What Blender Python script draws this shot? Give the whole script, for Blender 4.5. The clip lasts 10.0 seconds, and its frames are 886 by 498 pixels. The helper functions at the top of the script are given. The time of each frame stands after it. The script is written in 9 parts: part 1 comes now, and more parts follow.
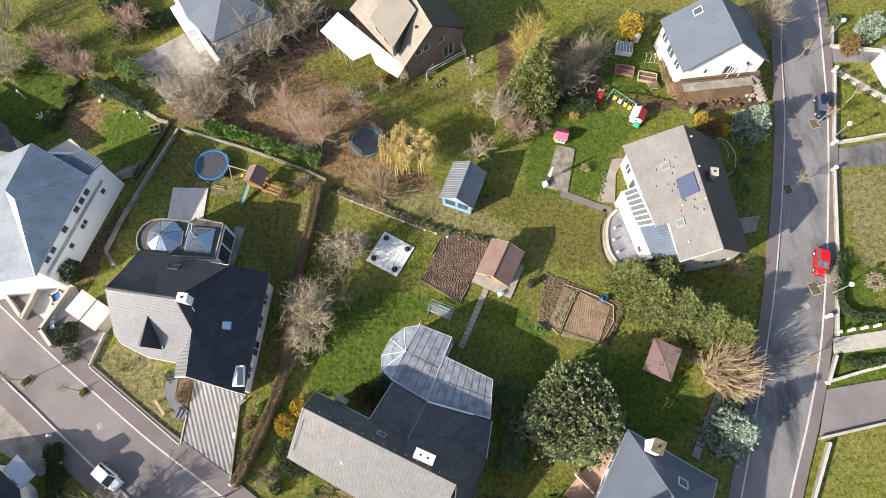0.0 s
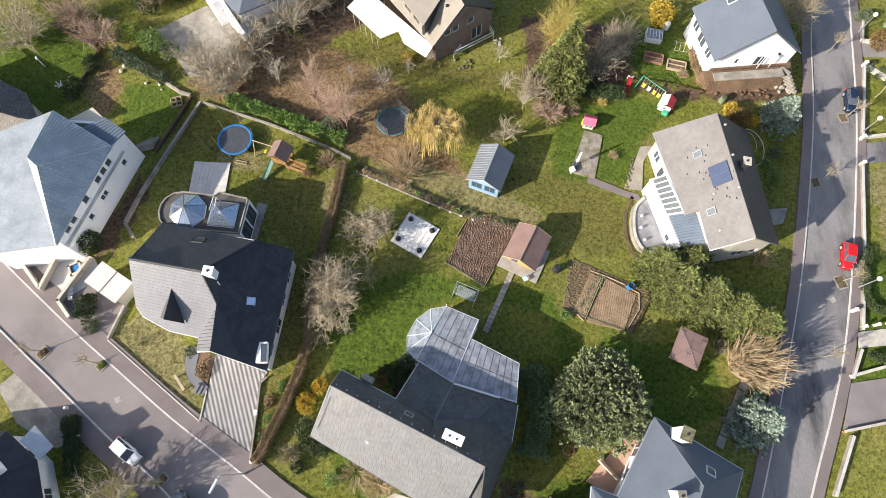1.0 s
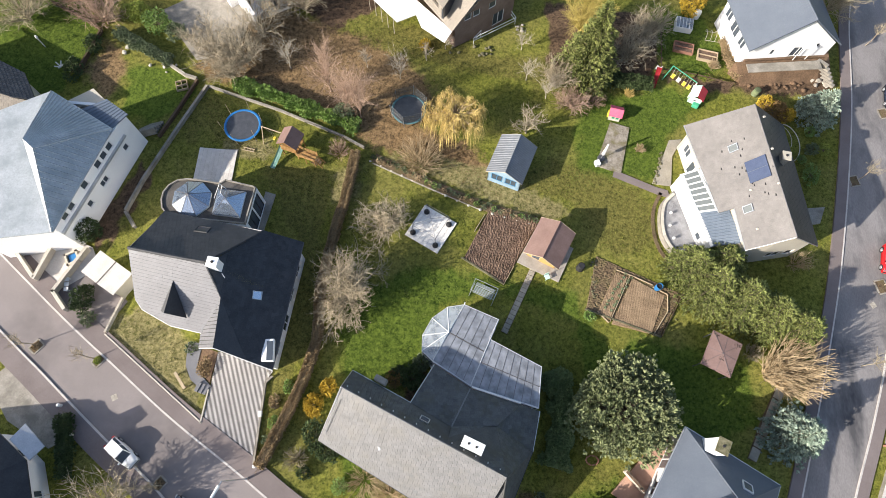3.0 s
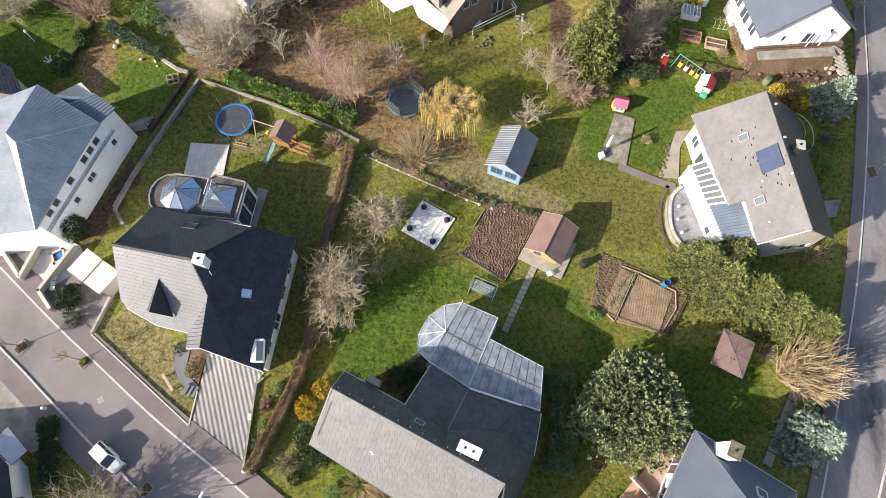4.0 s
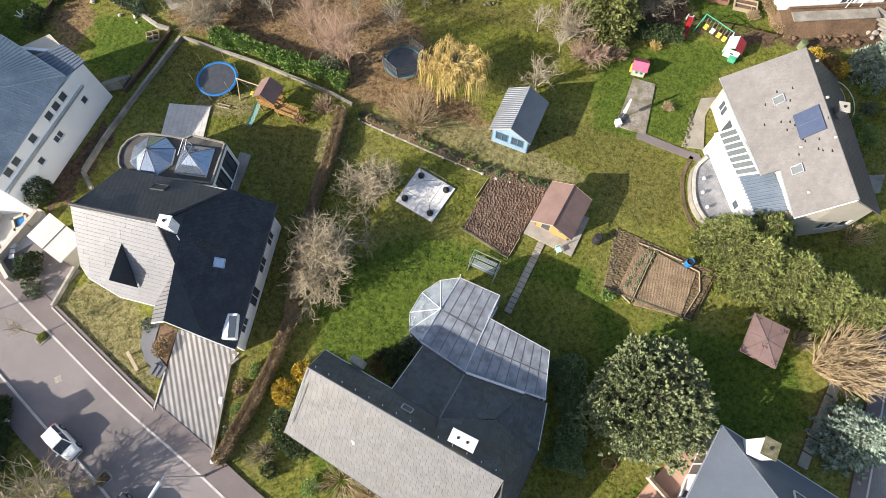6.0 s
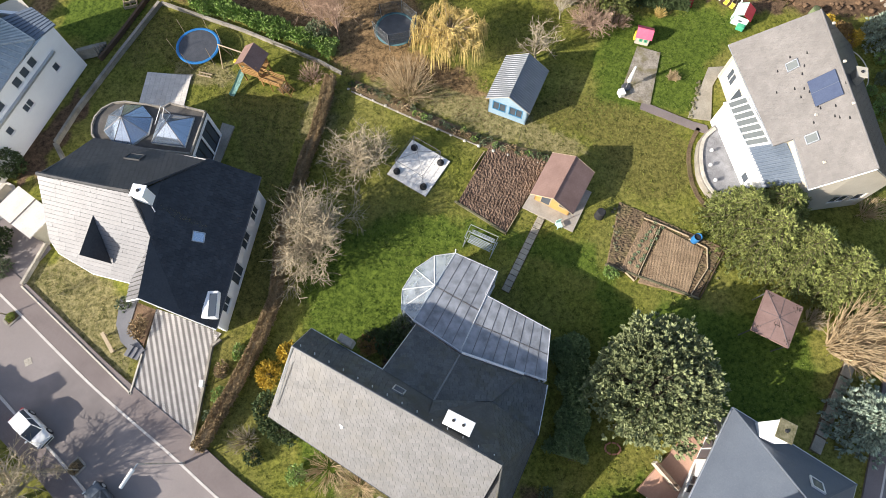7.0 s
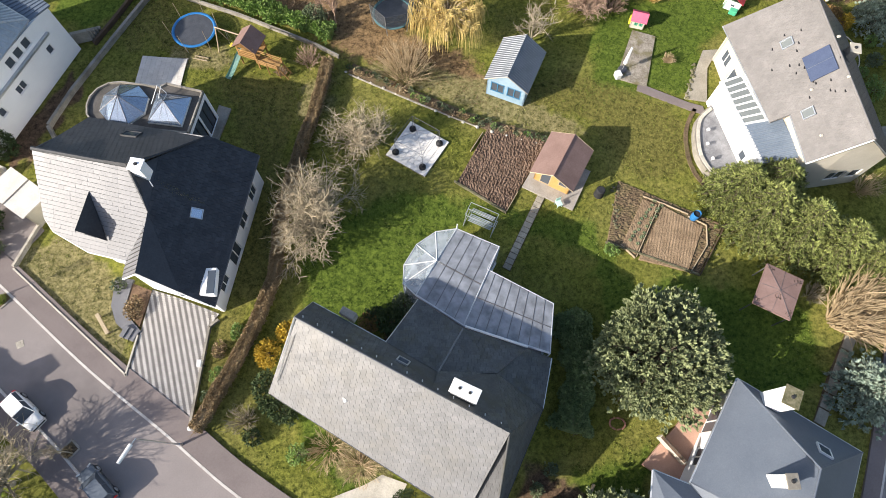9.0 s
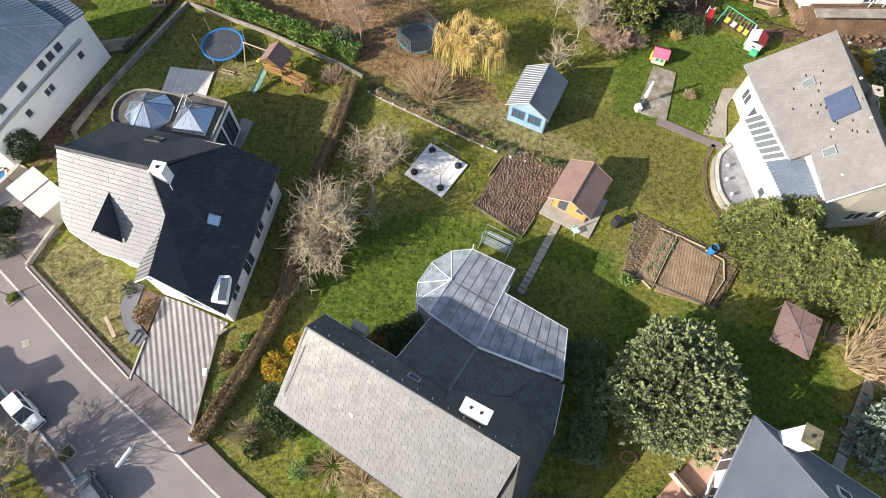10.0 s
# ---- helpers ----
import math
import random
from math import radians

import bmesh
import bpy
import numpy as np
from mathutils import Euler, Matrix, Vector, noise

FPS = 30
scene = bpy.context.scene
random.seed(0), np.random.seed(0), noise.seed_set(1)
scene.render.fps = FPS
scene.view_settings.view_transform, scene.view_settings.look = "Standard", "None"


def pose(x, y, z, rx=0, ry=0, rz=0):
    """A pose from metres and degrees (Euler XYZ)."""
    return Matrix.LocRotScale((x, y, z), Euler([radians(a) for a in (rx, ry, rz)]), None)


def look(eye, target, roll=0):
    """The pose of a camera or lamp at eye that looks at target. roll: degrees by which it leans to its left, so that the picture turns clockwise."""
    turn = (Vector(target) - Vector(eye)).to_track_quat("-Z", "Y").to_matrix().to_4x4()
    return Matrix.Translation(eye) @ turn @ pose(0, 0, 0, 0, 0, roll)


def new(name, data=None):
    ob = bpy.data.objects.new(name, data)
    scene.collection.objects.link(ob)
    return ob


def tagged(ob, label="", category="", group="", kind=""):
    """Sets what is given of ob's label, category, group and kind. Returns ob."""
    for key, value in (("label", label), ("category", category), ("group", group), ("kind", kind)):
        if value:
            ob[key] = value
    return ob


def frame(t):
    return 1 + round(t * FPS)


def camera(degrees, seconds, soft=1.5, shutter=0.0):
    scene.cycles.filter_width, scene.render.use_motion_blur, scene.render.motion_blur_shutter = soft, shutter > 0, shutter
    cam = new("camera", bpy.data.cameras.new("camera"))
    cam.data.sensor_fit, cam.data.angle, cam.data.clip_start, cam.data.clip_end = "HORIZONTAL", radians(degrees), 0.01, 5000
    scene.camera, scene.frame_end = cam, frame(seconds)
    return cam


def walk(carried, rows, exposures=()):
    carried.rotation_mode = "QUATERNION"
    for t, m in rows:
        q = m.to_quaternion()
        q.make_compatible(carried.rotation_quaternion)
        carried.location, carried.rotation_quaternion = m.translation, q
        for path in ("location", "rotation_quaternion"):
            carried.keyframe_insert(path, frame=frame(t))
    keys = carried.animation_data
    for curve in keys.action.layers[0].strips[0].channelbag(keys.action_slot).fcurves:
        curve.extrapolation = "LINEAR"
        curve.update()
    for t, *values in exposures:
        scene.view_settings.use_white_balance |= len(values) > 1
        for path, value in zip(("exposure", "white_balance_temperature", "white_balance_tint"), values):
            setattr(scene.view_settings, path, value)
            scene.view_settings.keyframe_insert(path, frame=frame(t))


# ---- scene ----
# ---- camera and its way ----
cam = camera(73.03, 10.0, soft=0.65)
ROWS = [
    (0.0, -0.21, 1.80, 62.41, 20.10, 0.46, 0.59),
    (0.5, -2.25, 0.92, 61.81, 20.22, -0.25, 1.65),
    (1.0, -3.64, 0.85, 61.32, 19.44, -0.70, 2.01),
    (1.5, -4.74, 1.03, 60.75, 19.32, -1.10, 2.44),
    (2.0, -5.17, 1.27, 59.95, 19.28, -1.10, 2.31),
    (2.5, -5.46, 1.36, 58.95, 19.33, -1.17, 3.02),
    (4.0, -4.00, 1.61, 55.46, 19.76, 0.11, 3.03),
    (4.5, -3.79, 1.54, 54.23, 19.95, 0.13, 3.91),
    (5.0, -3.40, 1.54, 52.87, 20.04, 0.43, 3.75),
    (5.5, -2.97, 1.29, 51.14, 20.29, 0.63, 4.29),
    (7.0, -2.91, 0.62, 46.18, 19.34, 0.14, 4.03),
    (7.5, -3.22, 0.44, 45.31, 18.52, -0.38, 4.88),
    (8.0, -2.58, -0.15, 44.36, 13.92, 0.11, 4.53),
    (8.5, -3.24, -1.43, 44.20, 13.78, -0.35, 2.72),
    (9.0, -3.71, -2.01, 44.93, 20.69, -0.75, 3.20),
    (9.5, -4.14, -2.66, 44.94, 23.16, -1.12, 3.85),
    (10.0, -4.38, -3.07, 44.16, 24.06, -1.43, 6.10),
]
walk(cam, [(t, pose(x, y, z, rx, ry, rz)) for t, x, y, z, rx, ry, rz in ROWS])

# ---- daylight: low late-winter sun over the lower left, thin bright sky ----
SUN_AZ, SUN_EL = radians(209.0), radians(26.0)
world = bpy.data.worlds.new("daylight")
scene.world = world
world.use_nodes = True
wn = world.node_tree
sky = wn.nodes.new("ShaderNodeTexSky")
sky.sky_type, sky.sun_disc = "NISHITA", False
sky.sun_elevation, sky.sun_rotation = SUN_EL, radians(241.0)
sky.air_density, sky.dust_density, sky.ozone_density = 1.0, 2.0, 1.0
wn.links.new(sky.outputs[0], wn.nodes["Background"].inputs[0])
wn.nodes["Background"].inputs[1].default_value = 0.125
sun = new("sun", bpy.data.lights.new("sun", "SUN"))
sun.data.energy, sun.data.angle, sun.data.color = 4.9, radians(0.6), (1.0, 0.925, 0.82)
sun.matrix_world = look((math.cos(SUN_AZ) * 80, math.sin(SUN_AZ) * 80, 80 * math.tan(SUN_EL)), (0, 0, 0))
scene.view_settings.exposure = 0.80


# ---- materials ----
def rgb(c):
    return (c[0], c[1], c[2], 1.0)


def mat(name, dark, light, rough=0.85, scale=0.6, fine=9.0, bump=0.25, metal=0.0, third=None, third_scale=0.12, vary=0.0, stretch=None, fac=(0.35, 0.65), spec=0.3):
    """Two-scale noise between two colours, an optional third in wide patches, fine bump, and a per-piece shift."""
    m = bpy.data.materials.new(name)
    m.use_nodes = True
    nt = m.node_tree
    N, L = nt.nodes, nt.links
    b = N["Principled BSDF"]
    b.inputs["Roughness"].default_value, b.inputs["Metallic"].default_value = rough, metal
    b.inputs["Specular IOR Level"].default_value = spec
    geo = N.new("ShaderNodeNewGeometry")
    pos = geo.outputs["Position"]
    if stretch:
        mp = N.new("ShaderNodeMapping")
        mp.inputs["Scale"].default_value = stretch[:3]
        mp.inputs["Rotation"].default_value = (0, 0, radians(stretch[3]))
        L.new(pos, mp.inputs[0])
        pos = mp.outputs[0]

    def tex(s, detail=3.0, rough_=0.6):
        n = N.new("ShaderNodeTexNoise")
        n.inputs["Scale"].default_value, n.inputs["Detail"].default_value, n.inputs["Roughness"].default_value = s, detail, rough_
        L.new(pos, n.inputs["Vector"])
        return n.outputs["Fac"]

    big, small = tex(scale), tex(fine, 4.0, 0.7)
    mix = N.new("ShaderNodeMix")
    mix.data_type = "FLOAT"
    mix.inputs[0].default_value = 0.5
    L.new(big, mix.inputs[2]), L.new(small, mix.inputs[3])
    ramp = N.new("ShaderNodeValToRGB")
    ramp.color_ramp.elements[0].position, ramp.color_ramp.elements[1].position = fac
    ramp.color_ramp.elements[0].color, ramp.color_ramp.elements[1].color = rgb(dark), rgb(light)
    L.new(mix.outputs[0], ramp.inputs[0])
    col = ramp.outputs[0]
    if third:
        r2 = N.new("ShaderNodeValToRGB")
        r2.color_ramp.elements[0].position, r2.color_ramp.elements[1].position = 0.48, 0.66
        L.new(tex(third_scale, 5.0, 0.65), r2.inputs[0])
        m3 = N.new("ShaderNodeMix")
        m3.data_type = "RGBA"
        L.new(r2.outputs[0], m3.inputs[0]), L.new(col, m3.inputs[6])
        m3.inputs[7].default_value = rgb(third)
        col = m3.outputs[2]
    if vary:
        info = N.new("ShaderNodeObjectInfo")
        add = N.new("ShaderNodeMath")
        add.operation = "ADD"
        L.new(info.outputs["Random"], add.inputs[0]), L.new(geo.outputs["Random Per Island"], add.inputs[1])
        fr = N.new("ShaderNodeMath")
        fr.operation = "FRACT"
        L.new(add.outputs[0], fr.inputs[0])
        mr = N.new("ShaderNodeMapRange")
        mr.inputs[3].default_value, mr.inputs[4].default_value = 1 - vary, 1 + vary
        L.new(fr.outputs[0], mr.inputs[0])
        hsv = N.new("ShaderNodeHueSaturation")
        L.new(mr.outputs[0], hsv.inputs["Value"]), L.new(col, hsv.inputs["Color"])
        col = hsv.outputs[0]
    L.new(col, b.inputs["Base Color"])
    if bump:
        bp = N.new("ShaderNodeBump")
        bp.inputs["Strength"].default_value, bp.inputs["Distance"].default_value = bump, 0.05
        L.new(small, bp.inputs["Height"]), L.new(bp.outputs[0], b.inputs["Normal"])
    return m


def glass(name, colour=(0.75, 0.85, 0.9), rough=0.03, alpha=0.35, coat=0.0, dirt=0.0):
    """A thin pane: part clear, part glossy."""
    m = bpy.data.materials.new(name)
    m.use_nodes = True
    N, L = m.node_tree.nodes, m.node_tree.links
    b = N["Principled BSDF"]
    b.inputs["Base Color"].default_value, b.inputs["Roughness"].default_value = rgb(colour), rough
    b.inputs["Specular IOR Level"].default_value, b.inputs["Metallic"].default_value = 0.8, coat
    tr = N.new("ShaderNodeBsdfTransparent")
    tr.inputs[0].default_value = rgb(colour)
    mx = N.new("ShaderNodeMixShader")
    mx.inputs[0].default_value = alpha
    if dirt:
        n = N.new("ShaderNodeTexNoise")
        n.inputs["Scale"].default_value, n.inputs["Detail"].default_value = 1.3, 5.0
        L.new(N.new("ShaderNodeNewGeometry").outputs["Position"], n.inputs["Vector"])
        r = N.new("ShaderNodeMapRange")
        r.inputs[1].default_value, r.inputs[2].default_value, r.inputs[3].default_value, r.inputs[4].default_value = 0.3, 0.7, alpha - dirt, min(1.0, alpha + dirt)
        L.new(n.outputs["Fac"], r.inputs[0]), L.new(r.outputs[0], mx.inputs[0])
    L.new(tr.outputs[0], mx.inputs[1]), L.new(b.outputs[0], mx.inputs[2])
    L.new(mx.outputs[0], N["Material Output"].inputs[0])
    return m


M = dict(
    grass=mat("grass", (0.035, 0.058, 0.010), (0.130, 0.150, 0.030), 0.95, 0.35, 5.0, 0.6, third=(0.135, 0.125, 0.038), third_scale=0.07),
    asphalt=mat("asphalt", (0.210, 0.183, 0.177), (0.282, 0.249, 0.242), 0.9, 0.15, 14.0, 0.12, third=(0.172, 0.151, 0.148), third_scale=0.08),
    asphalt_worn=mat("asphalt_worn", (0.175, 0.164, 0.163), (0.282, 0.265, 0.264), 0.9, 0.35, 10.0, 0.15, third=(0.078, 0.076, 0.081), third_scale=0.22, stretch=(1.0, 0.35, 1, 14)),
    pavement=mat("pavement", (0.155, 0.128, 0.124), (0.22, 0.186, 0.18), 0.9, 0.3, 12.0, 0.12),
    kerb=mat("kerb", (0.42, 0.39, 0.37), (0.62, 0.59, 0.56), 0.8, 0.8, 12.0, 0.15),
    tile_metal=mat("sheet_grey", (0.15, 0.165, 0.185), (0.22, 0.235, 0.26), 0.4, 0.8, 9.0, 0.06, metal=0.3),
    soil_mix=mat("soil_mossy", (0.065, 0.045, 0.028), (0.23, 0.165, 0.10), 0.95, 1.0, 8.0, 0.8, third=(0.11, 0.095, 0.04), third_scale=0.5),
    soil=mat("soil", (0.075, 0.048, 0.034), (0.24, 0.165, 0.12), 0.95, 1.2, 9.0, 0.8),
    soil_light=mat("soil_light", (0.165, 0.112, 0.068), (0.36, 0.26, 0.165), 0.95, 1.0, 7.0, 0.7),
    earth_red=mat("earth_red", (0.085, 0.055, 0.035), (0.21, 0.135, 0.085), 0.95, 0.8, 6.0, 0.8),
    concrete=mat("concrete", (0.21, 0.19, 0.16), (0.38, 0.35, 0.305), 0.85, 0.7, 9.0, 0.3, third=(0.19, 0.175, 0.15), third_scale=0.5),
    slab_pale=mat("slab_pale", (0.52, 0.48, 0.44), (0.70, 0.66, 0.61), 0.8, 0.8, 9.0, 0.15, vary=0.06),
    stone=mat("stone", (0.22, 0.20, 0.17), (0.46, 0.42, 0.36), 0.9, 1.5, 10.0, 0.5, vary=0.25),
    stone_pale=mat("stone_pale", (0.40, 0.37, 0.32), (0.62, 0.58, 0.50), 0.9, 1.5, 10.0, 0.4, vary=0.15),
    wall_white=mat("render_white", (0.75, 0.75, 0.765), (0.84, 0.84, 0.85), 0.85, 0.5, 12.0, 0.1),
    wall_cream=mat("render_cream", (0.46, 0.415, 0.34), (0.57, 0.52, 0.435), 0.85, 0.5, 12.0, 0.1),
    wall_brown=mat("brick_brown", (0.16, 0.11, 0.09), (0.26, 0.19, 0.16), 0.9, 0.8, 12.0, 0.25),
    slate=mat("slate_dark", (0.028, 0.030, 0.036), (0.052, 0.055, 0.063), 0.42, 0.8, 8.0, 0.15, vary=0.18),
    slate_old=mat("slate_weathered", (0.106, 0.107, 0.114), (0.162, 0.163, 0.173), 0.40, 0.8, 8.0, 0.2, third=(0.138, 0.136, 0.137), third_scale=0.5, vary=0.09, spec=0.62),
    slate_mossy_shaded=mat("slate_mossy_shaded", (0.068, 0.070, 0.072), (0.119, 0.121, 0.121), 0.55, 0.8, 8.0, 0.25, third=(0.089, 0.086, 0.070), third_scale=0.7, vary=0.16),
    slate_blue=mat("slate_blue", (0.092, 0.110, 0.142), (0.125, 0.144, 0.178), 0.5, 0.4, 10.0, 0.1, vary=0.02),
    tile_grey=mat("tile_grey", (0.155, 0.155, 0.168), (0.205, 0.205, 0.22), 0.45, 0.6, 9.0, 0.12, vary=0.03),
    roof_pale=mat("fibre_cement_pale", (0.155, 0.147, 0.145), (0.225, 0.214, 0.211), 0.9, 0.9, 12.0, 0.4, third=(0.165, 0.157, 0.155), third_scale=0.4, vary=0.06),
    roof_sand=mat("roof_sand", (0.22, 0.195, 0.165), (0.29, 0.26, 0.225), 0.8, 0.5, 9.0, 0.15, vary=0.06),
    roof_metal=mat("roof_metal", (0.335, 0.362, 0.38), (0.515, 0.545, 0.565), 0.4, 0.5, 5.0, 0.1, metal=0.3, third=(0.32, 0.35, 0.365), third_scale=0.35),
    roof_red=mat("roof_felt_red", (0.20, 0.125, 0.105), (0.28, 0.185, 0.16), 0.85, 0.8, 9.0, 0.2, vary=0.08),
    roof_blue=mat("roof_sheet_blue", (0.11, 0.14, 0.185), (0.17, 0.205, 0.255), 0.45, 0.6, 8.0, 0.08, metal=0.15),
    white=mat("white_paint", (0.66, 0.66, 0.655), (0.76, 0.76, 0.755), 0.55, 0.8, 12.0, 0.05),
    zinc=mat("zinc", (0.42, 0.44, 0.47), (0.58, 0.60, 0.62), 0.35, 0.8, 8.0, 0.05, metal=0.7),
    rubber=mat("rubber_black", (0.018, 0.018, 0.02), (0.035, 0.035, 0.038), 0.7, 2.0, 12.0, 0.1),
    blue_plastic=mat("blue_plastic", (0.02, 0.14, 0.36), (0.04, 0.20, 0.46), 0.4, 2.0, 12.0, 0.05),
    pink_plastic=mat("pink_plastic", (0.62, 0.09, 0.17), (0.72, 0.15, 0.23), 0.45, 2.0, 12.0, 0.05),
    red_plastic=mat("red_plastic", (0.45, 0.03, 0.04), (0.55, 0.05, 0.06), 0.45, 2.0, 12.0, 0.05),
    yellow_plastic=mat("yellow_plastic", (0.62, 0.45, 0.04), (0.75, 0.58, 0.08), 0.45, 2.0, 12.0, 0.05),
    green_plastic=mat("green_plastic", (0.05, 0.32, 0.18), (0.09, 0.42, 0.26), 0.45, 2.0, 12.0, 0.05),
    mint_plastic=mat("mint_plastic", (0.45, 0.66, 0.58), (0.58, 0.76, 0.68), 0.45, 2.0, 12.0, 0.05),
    slide_green=mat("slide_green", (0.22, 0.40, 0.36), (0.33, 0.52, 0.47), 0.4, 2.0, 12.0, 0.05),
    wood=mat("wood_honey", (0.26, 0.14, 0.05), (0.44, 0.26, 0.10), 0.7, 1.0, 12.0, 0.15),
    wood_pale=mat("wood_pale", (0.33, 0.255, 0.165), (0.48, 0.385, 0.265), 0.75, 1.0, 12.0, 0.15),
    wood_dark=mat("wood_dark", (0.06, 0.04, 0.028), (0.13, 0.085, 0.055), 0.8, 1.0, 12.0, 0.2),
    wood_blue=mat("wood_blue", (0.20, 0.30, 0.39), (0.31, 0.42, 0.51), 0.7, 1.0, 12.0, 0.1),
    orange_wood=mat("wood_orange", (0.40, 0.24, 0.08), (0.54, 0.34, 0.13), 0.7, 1.0, 12.0, 0.15),
    brick_red=mat("brick_red", (0.26, 0.13, 0.09), (0.38, 0.20, 0.14), 0.9, 1.0, 12.0, 0.25, vary=0.15),
    terrace_pink=mat("terrace_pink", (0.44, 0.26, 0.19), (0.54, 0.34, 0.26), 0.85, 0.7, 10.0, 0.1, vary=0.06),
    gravel=mat("gravel_grey", (0.13, 0.13, 0.14), (0.36, 0.36, 0.375), 0.95, 1.0, 10.0, 0.6),
    moss=mat("moss_stone", (0.07, 0.07, 0.03), (0.22, 0.20, 0.13), 0.95, 2.0, 9.0, 0.6),
    car_red=mat("paint_red", (0.55, 0.012, 0.018), (0.60, 0.02, 0.025), 0.25, 1.0, 12.0, 0.0),
    car_white=mat("paint_white", (0.72, 0.73, 0.74), (0.78, 0.79, 0.80), 0.25, 1.0, 12.0, 0.0),
    car_blue=mat("paint_navy", (0.012, 0.02, 0.045), (0.018, 0.03, 0.06), 0.25, 1.0, 12.0, 0.0),
    car_grey=mat("paint_grey", (0.10, 0.12, 0.15), (0.13, 0.15, 0.18), 0.25, 1.0, 12.0, 0.0),
    tail=mat("tail_lamp_red", (0.5, 0.01, 0.015), (0.55, 0.02, 0.02), 0.3, 1.0, 9.0, 0.0),
    bark=mat("bark", (0.085, 0.068, 0.05), (0.19, 0.155, 0.115), 0.95, 3.0, 12.0, 0.6),
    bark_pale=mat("bark_pale", (0.25, 0.205, 0.14), (0.47, 0.40, 0.285), 0.95, 3.0, 12.0, 0.4, vary=0.25),
    bark_grey=mat("bark_grey", (0.24, 0.20, 0.14), (0.43, 0.37, 0.27), 0.95, 3.0, 12.0, 0.4, vary=0.25),
    bark_tan=mat("bark_tan", (0.32, 0.24, 0.14), (0.50, 0.39, 0.25), 0.95, 3.0, 12.0, 0.4, vary=0.2),
    twig_red=mat("twig_red", (0.28, 0.19, 0.14), (0.46, 0.33, 0.25), 0.95, 3.0, 12.0, 0.3, vary=0.2),
    birch=mat("birch_bark", (0.30, 0.26, 0.20), (0.50, 0.45, 0.37), 0.9, 3.0, 12.0, 0.3),
    willow=mat("willow_yellow", (0.42, 0.31, 0.10), (0.66, 0.50, 0.20), 0.9, 1.5, 9.0, 0.2, vary=0.25),
    golden_twig=mat("golden_twig", (0.30, 0.24, 0.06), (0.50, 0.41, 0.13), 0.9, 1.5, 9.0, 0.2, vary=0.3),
    pine=mat("pine_needles", (0.178, 0.205, 0.098), (0.305, 0.340, 0.175), 0.85, 0.7, 5.0, 0.3, vary=0.15),
    conifer=mat("conifer_green", (0.078, 0.104, 0.026), (0.29, 0.318, 0.102), 0.85, 0.7, 5.0, 0.3, vary=0.45),
    spruce=mat("blue_spruce", (0.14, 0.195, 0.15), (0.40, 0.475, 0.385), 0.85, 0.8, 5.0, 0.3, vary=0.35),
    laurel=mat("laurel_leaf", (0.10, 0.18, 0.035), (0.27, 0.37, 0.11), 0.4, 1.0, 6.0, 0.2, vary=0.35),
    shrub=mat("shrub_dark", (0.032, 0.050, 0.018), (0.085, 0.120, 0.045), 0.8, 1.0, 6.0, 0.3, vary=0.35),
    gold=mat("gold_shrub", (0.30, 0.20, 0.02), (0.52, 0.37, 0.05), 0.85, 1.0, 6.0, 0.3, vary=0.3),
    bronze=mat("bronze_shrub", (0.14, 0.085, 0.03), (0.28, 0.18, 0.07), 0.85, 1.0, 6.0, 0.3, vary=0.3),
    lime_leaf=mat("lime_leaf", (0.16, 0.20, 0.03), (0.32, 0.36, 0.08), 0.8, 1.0, 6.0, 0.3, vary=0.3),
    hedge_brown=mat("hedge_brown", (0.185, 0.132, 0.07), (0.41, 0.305, 0.178), 0.95, 0.7, 6.0, 0.3, vary=0.25),
    ivy=mat("ivy", (0.075, 0.105, 0.05), (0.20, 0.235, 0.135), 0.7, 1.0, 6.0, 0.3, vary=0.35),
    pane=glass("window_pane", (0.10, 0.12, 0.15), 0.03, 0.7),
    sky_pane=glass("solar_control_pane", (0.72, 0.80, 0.90), 0.05, 0.94, 0.85),
    pane_haze=glass("hazy_pane", (0.20, 0.22, 0.22), 0.2, 0.75),
    pane_dusty=glass("dusty_pane", (0.40, 0.42, 0.46), 0.25, 0.58, dirt=0.22),
    clear=glass("greenhouse_pane", (0.72, 0.77, 0.81), 0.06, 0.30, dirt=0.12),
    frame_pale=mat("frame_pale", (0.36, 0.37, 0.40), (0.50, 0.51, 0.54), 0.5, 2.0, 10.0, 0.0),
    frame_grey=mat("frame_grey", (0.10, 0.10, 0.11), (0.17, 0.17, 0.18), 0.5, 2.0, 10.0, 0.0, metal=0.5),
    underlay=mat("roof_underlay", (0.05, 0.05, 0.05), (0.09, 0.088, 0.085), 0.9, 1.0, 9.0, 0.1),
    felt=mat("roof_felt_dark", (0.06, 0.056, 0.052), (0.13, 0.12, 0.112), 0.9, 0.8, 10.0, 0.4),
    floor_tile=mat("floor_tile", (0.26, 0.215, 0.21), (0.40, 0.345, 0.335), 0.6, 1.2, 9.0, 0.1),
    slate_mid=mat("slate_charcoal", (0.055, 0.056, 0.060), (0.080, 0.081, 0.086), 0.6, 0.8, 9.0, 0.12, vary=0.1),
    path_brown=mat("path_brown", (0.25, 0.225, 0.18), (0.41, 0.37, 0.305), 0.95, 0.9, 9.0, 0.3),
    spruce_dark=mat("spruce_dark", (0.085, 0.105, 0.028), (0.245, 0.265, 0.085), 0.85, 0.7, 5.0, 0.3, vary=0.35),
    drive_brown=mat("drive_brown", (0.20, 0.145, 0.108), (0.30, 0.225, 0.175), 0.9, 0.6, 10.0, 0.2),
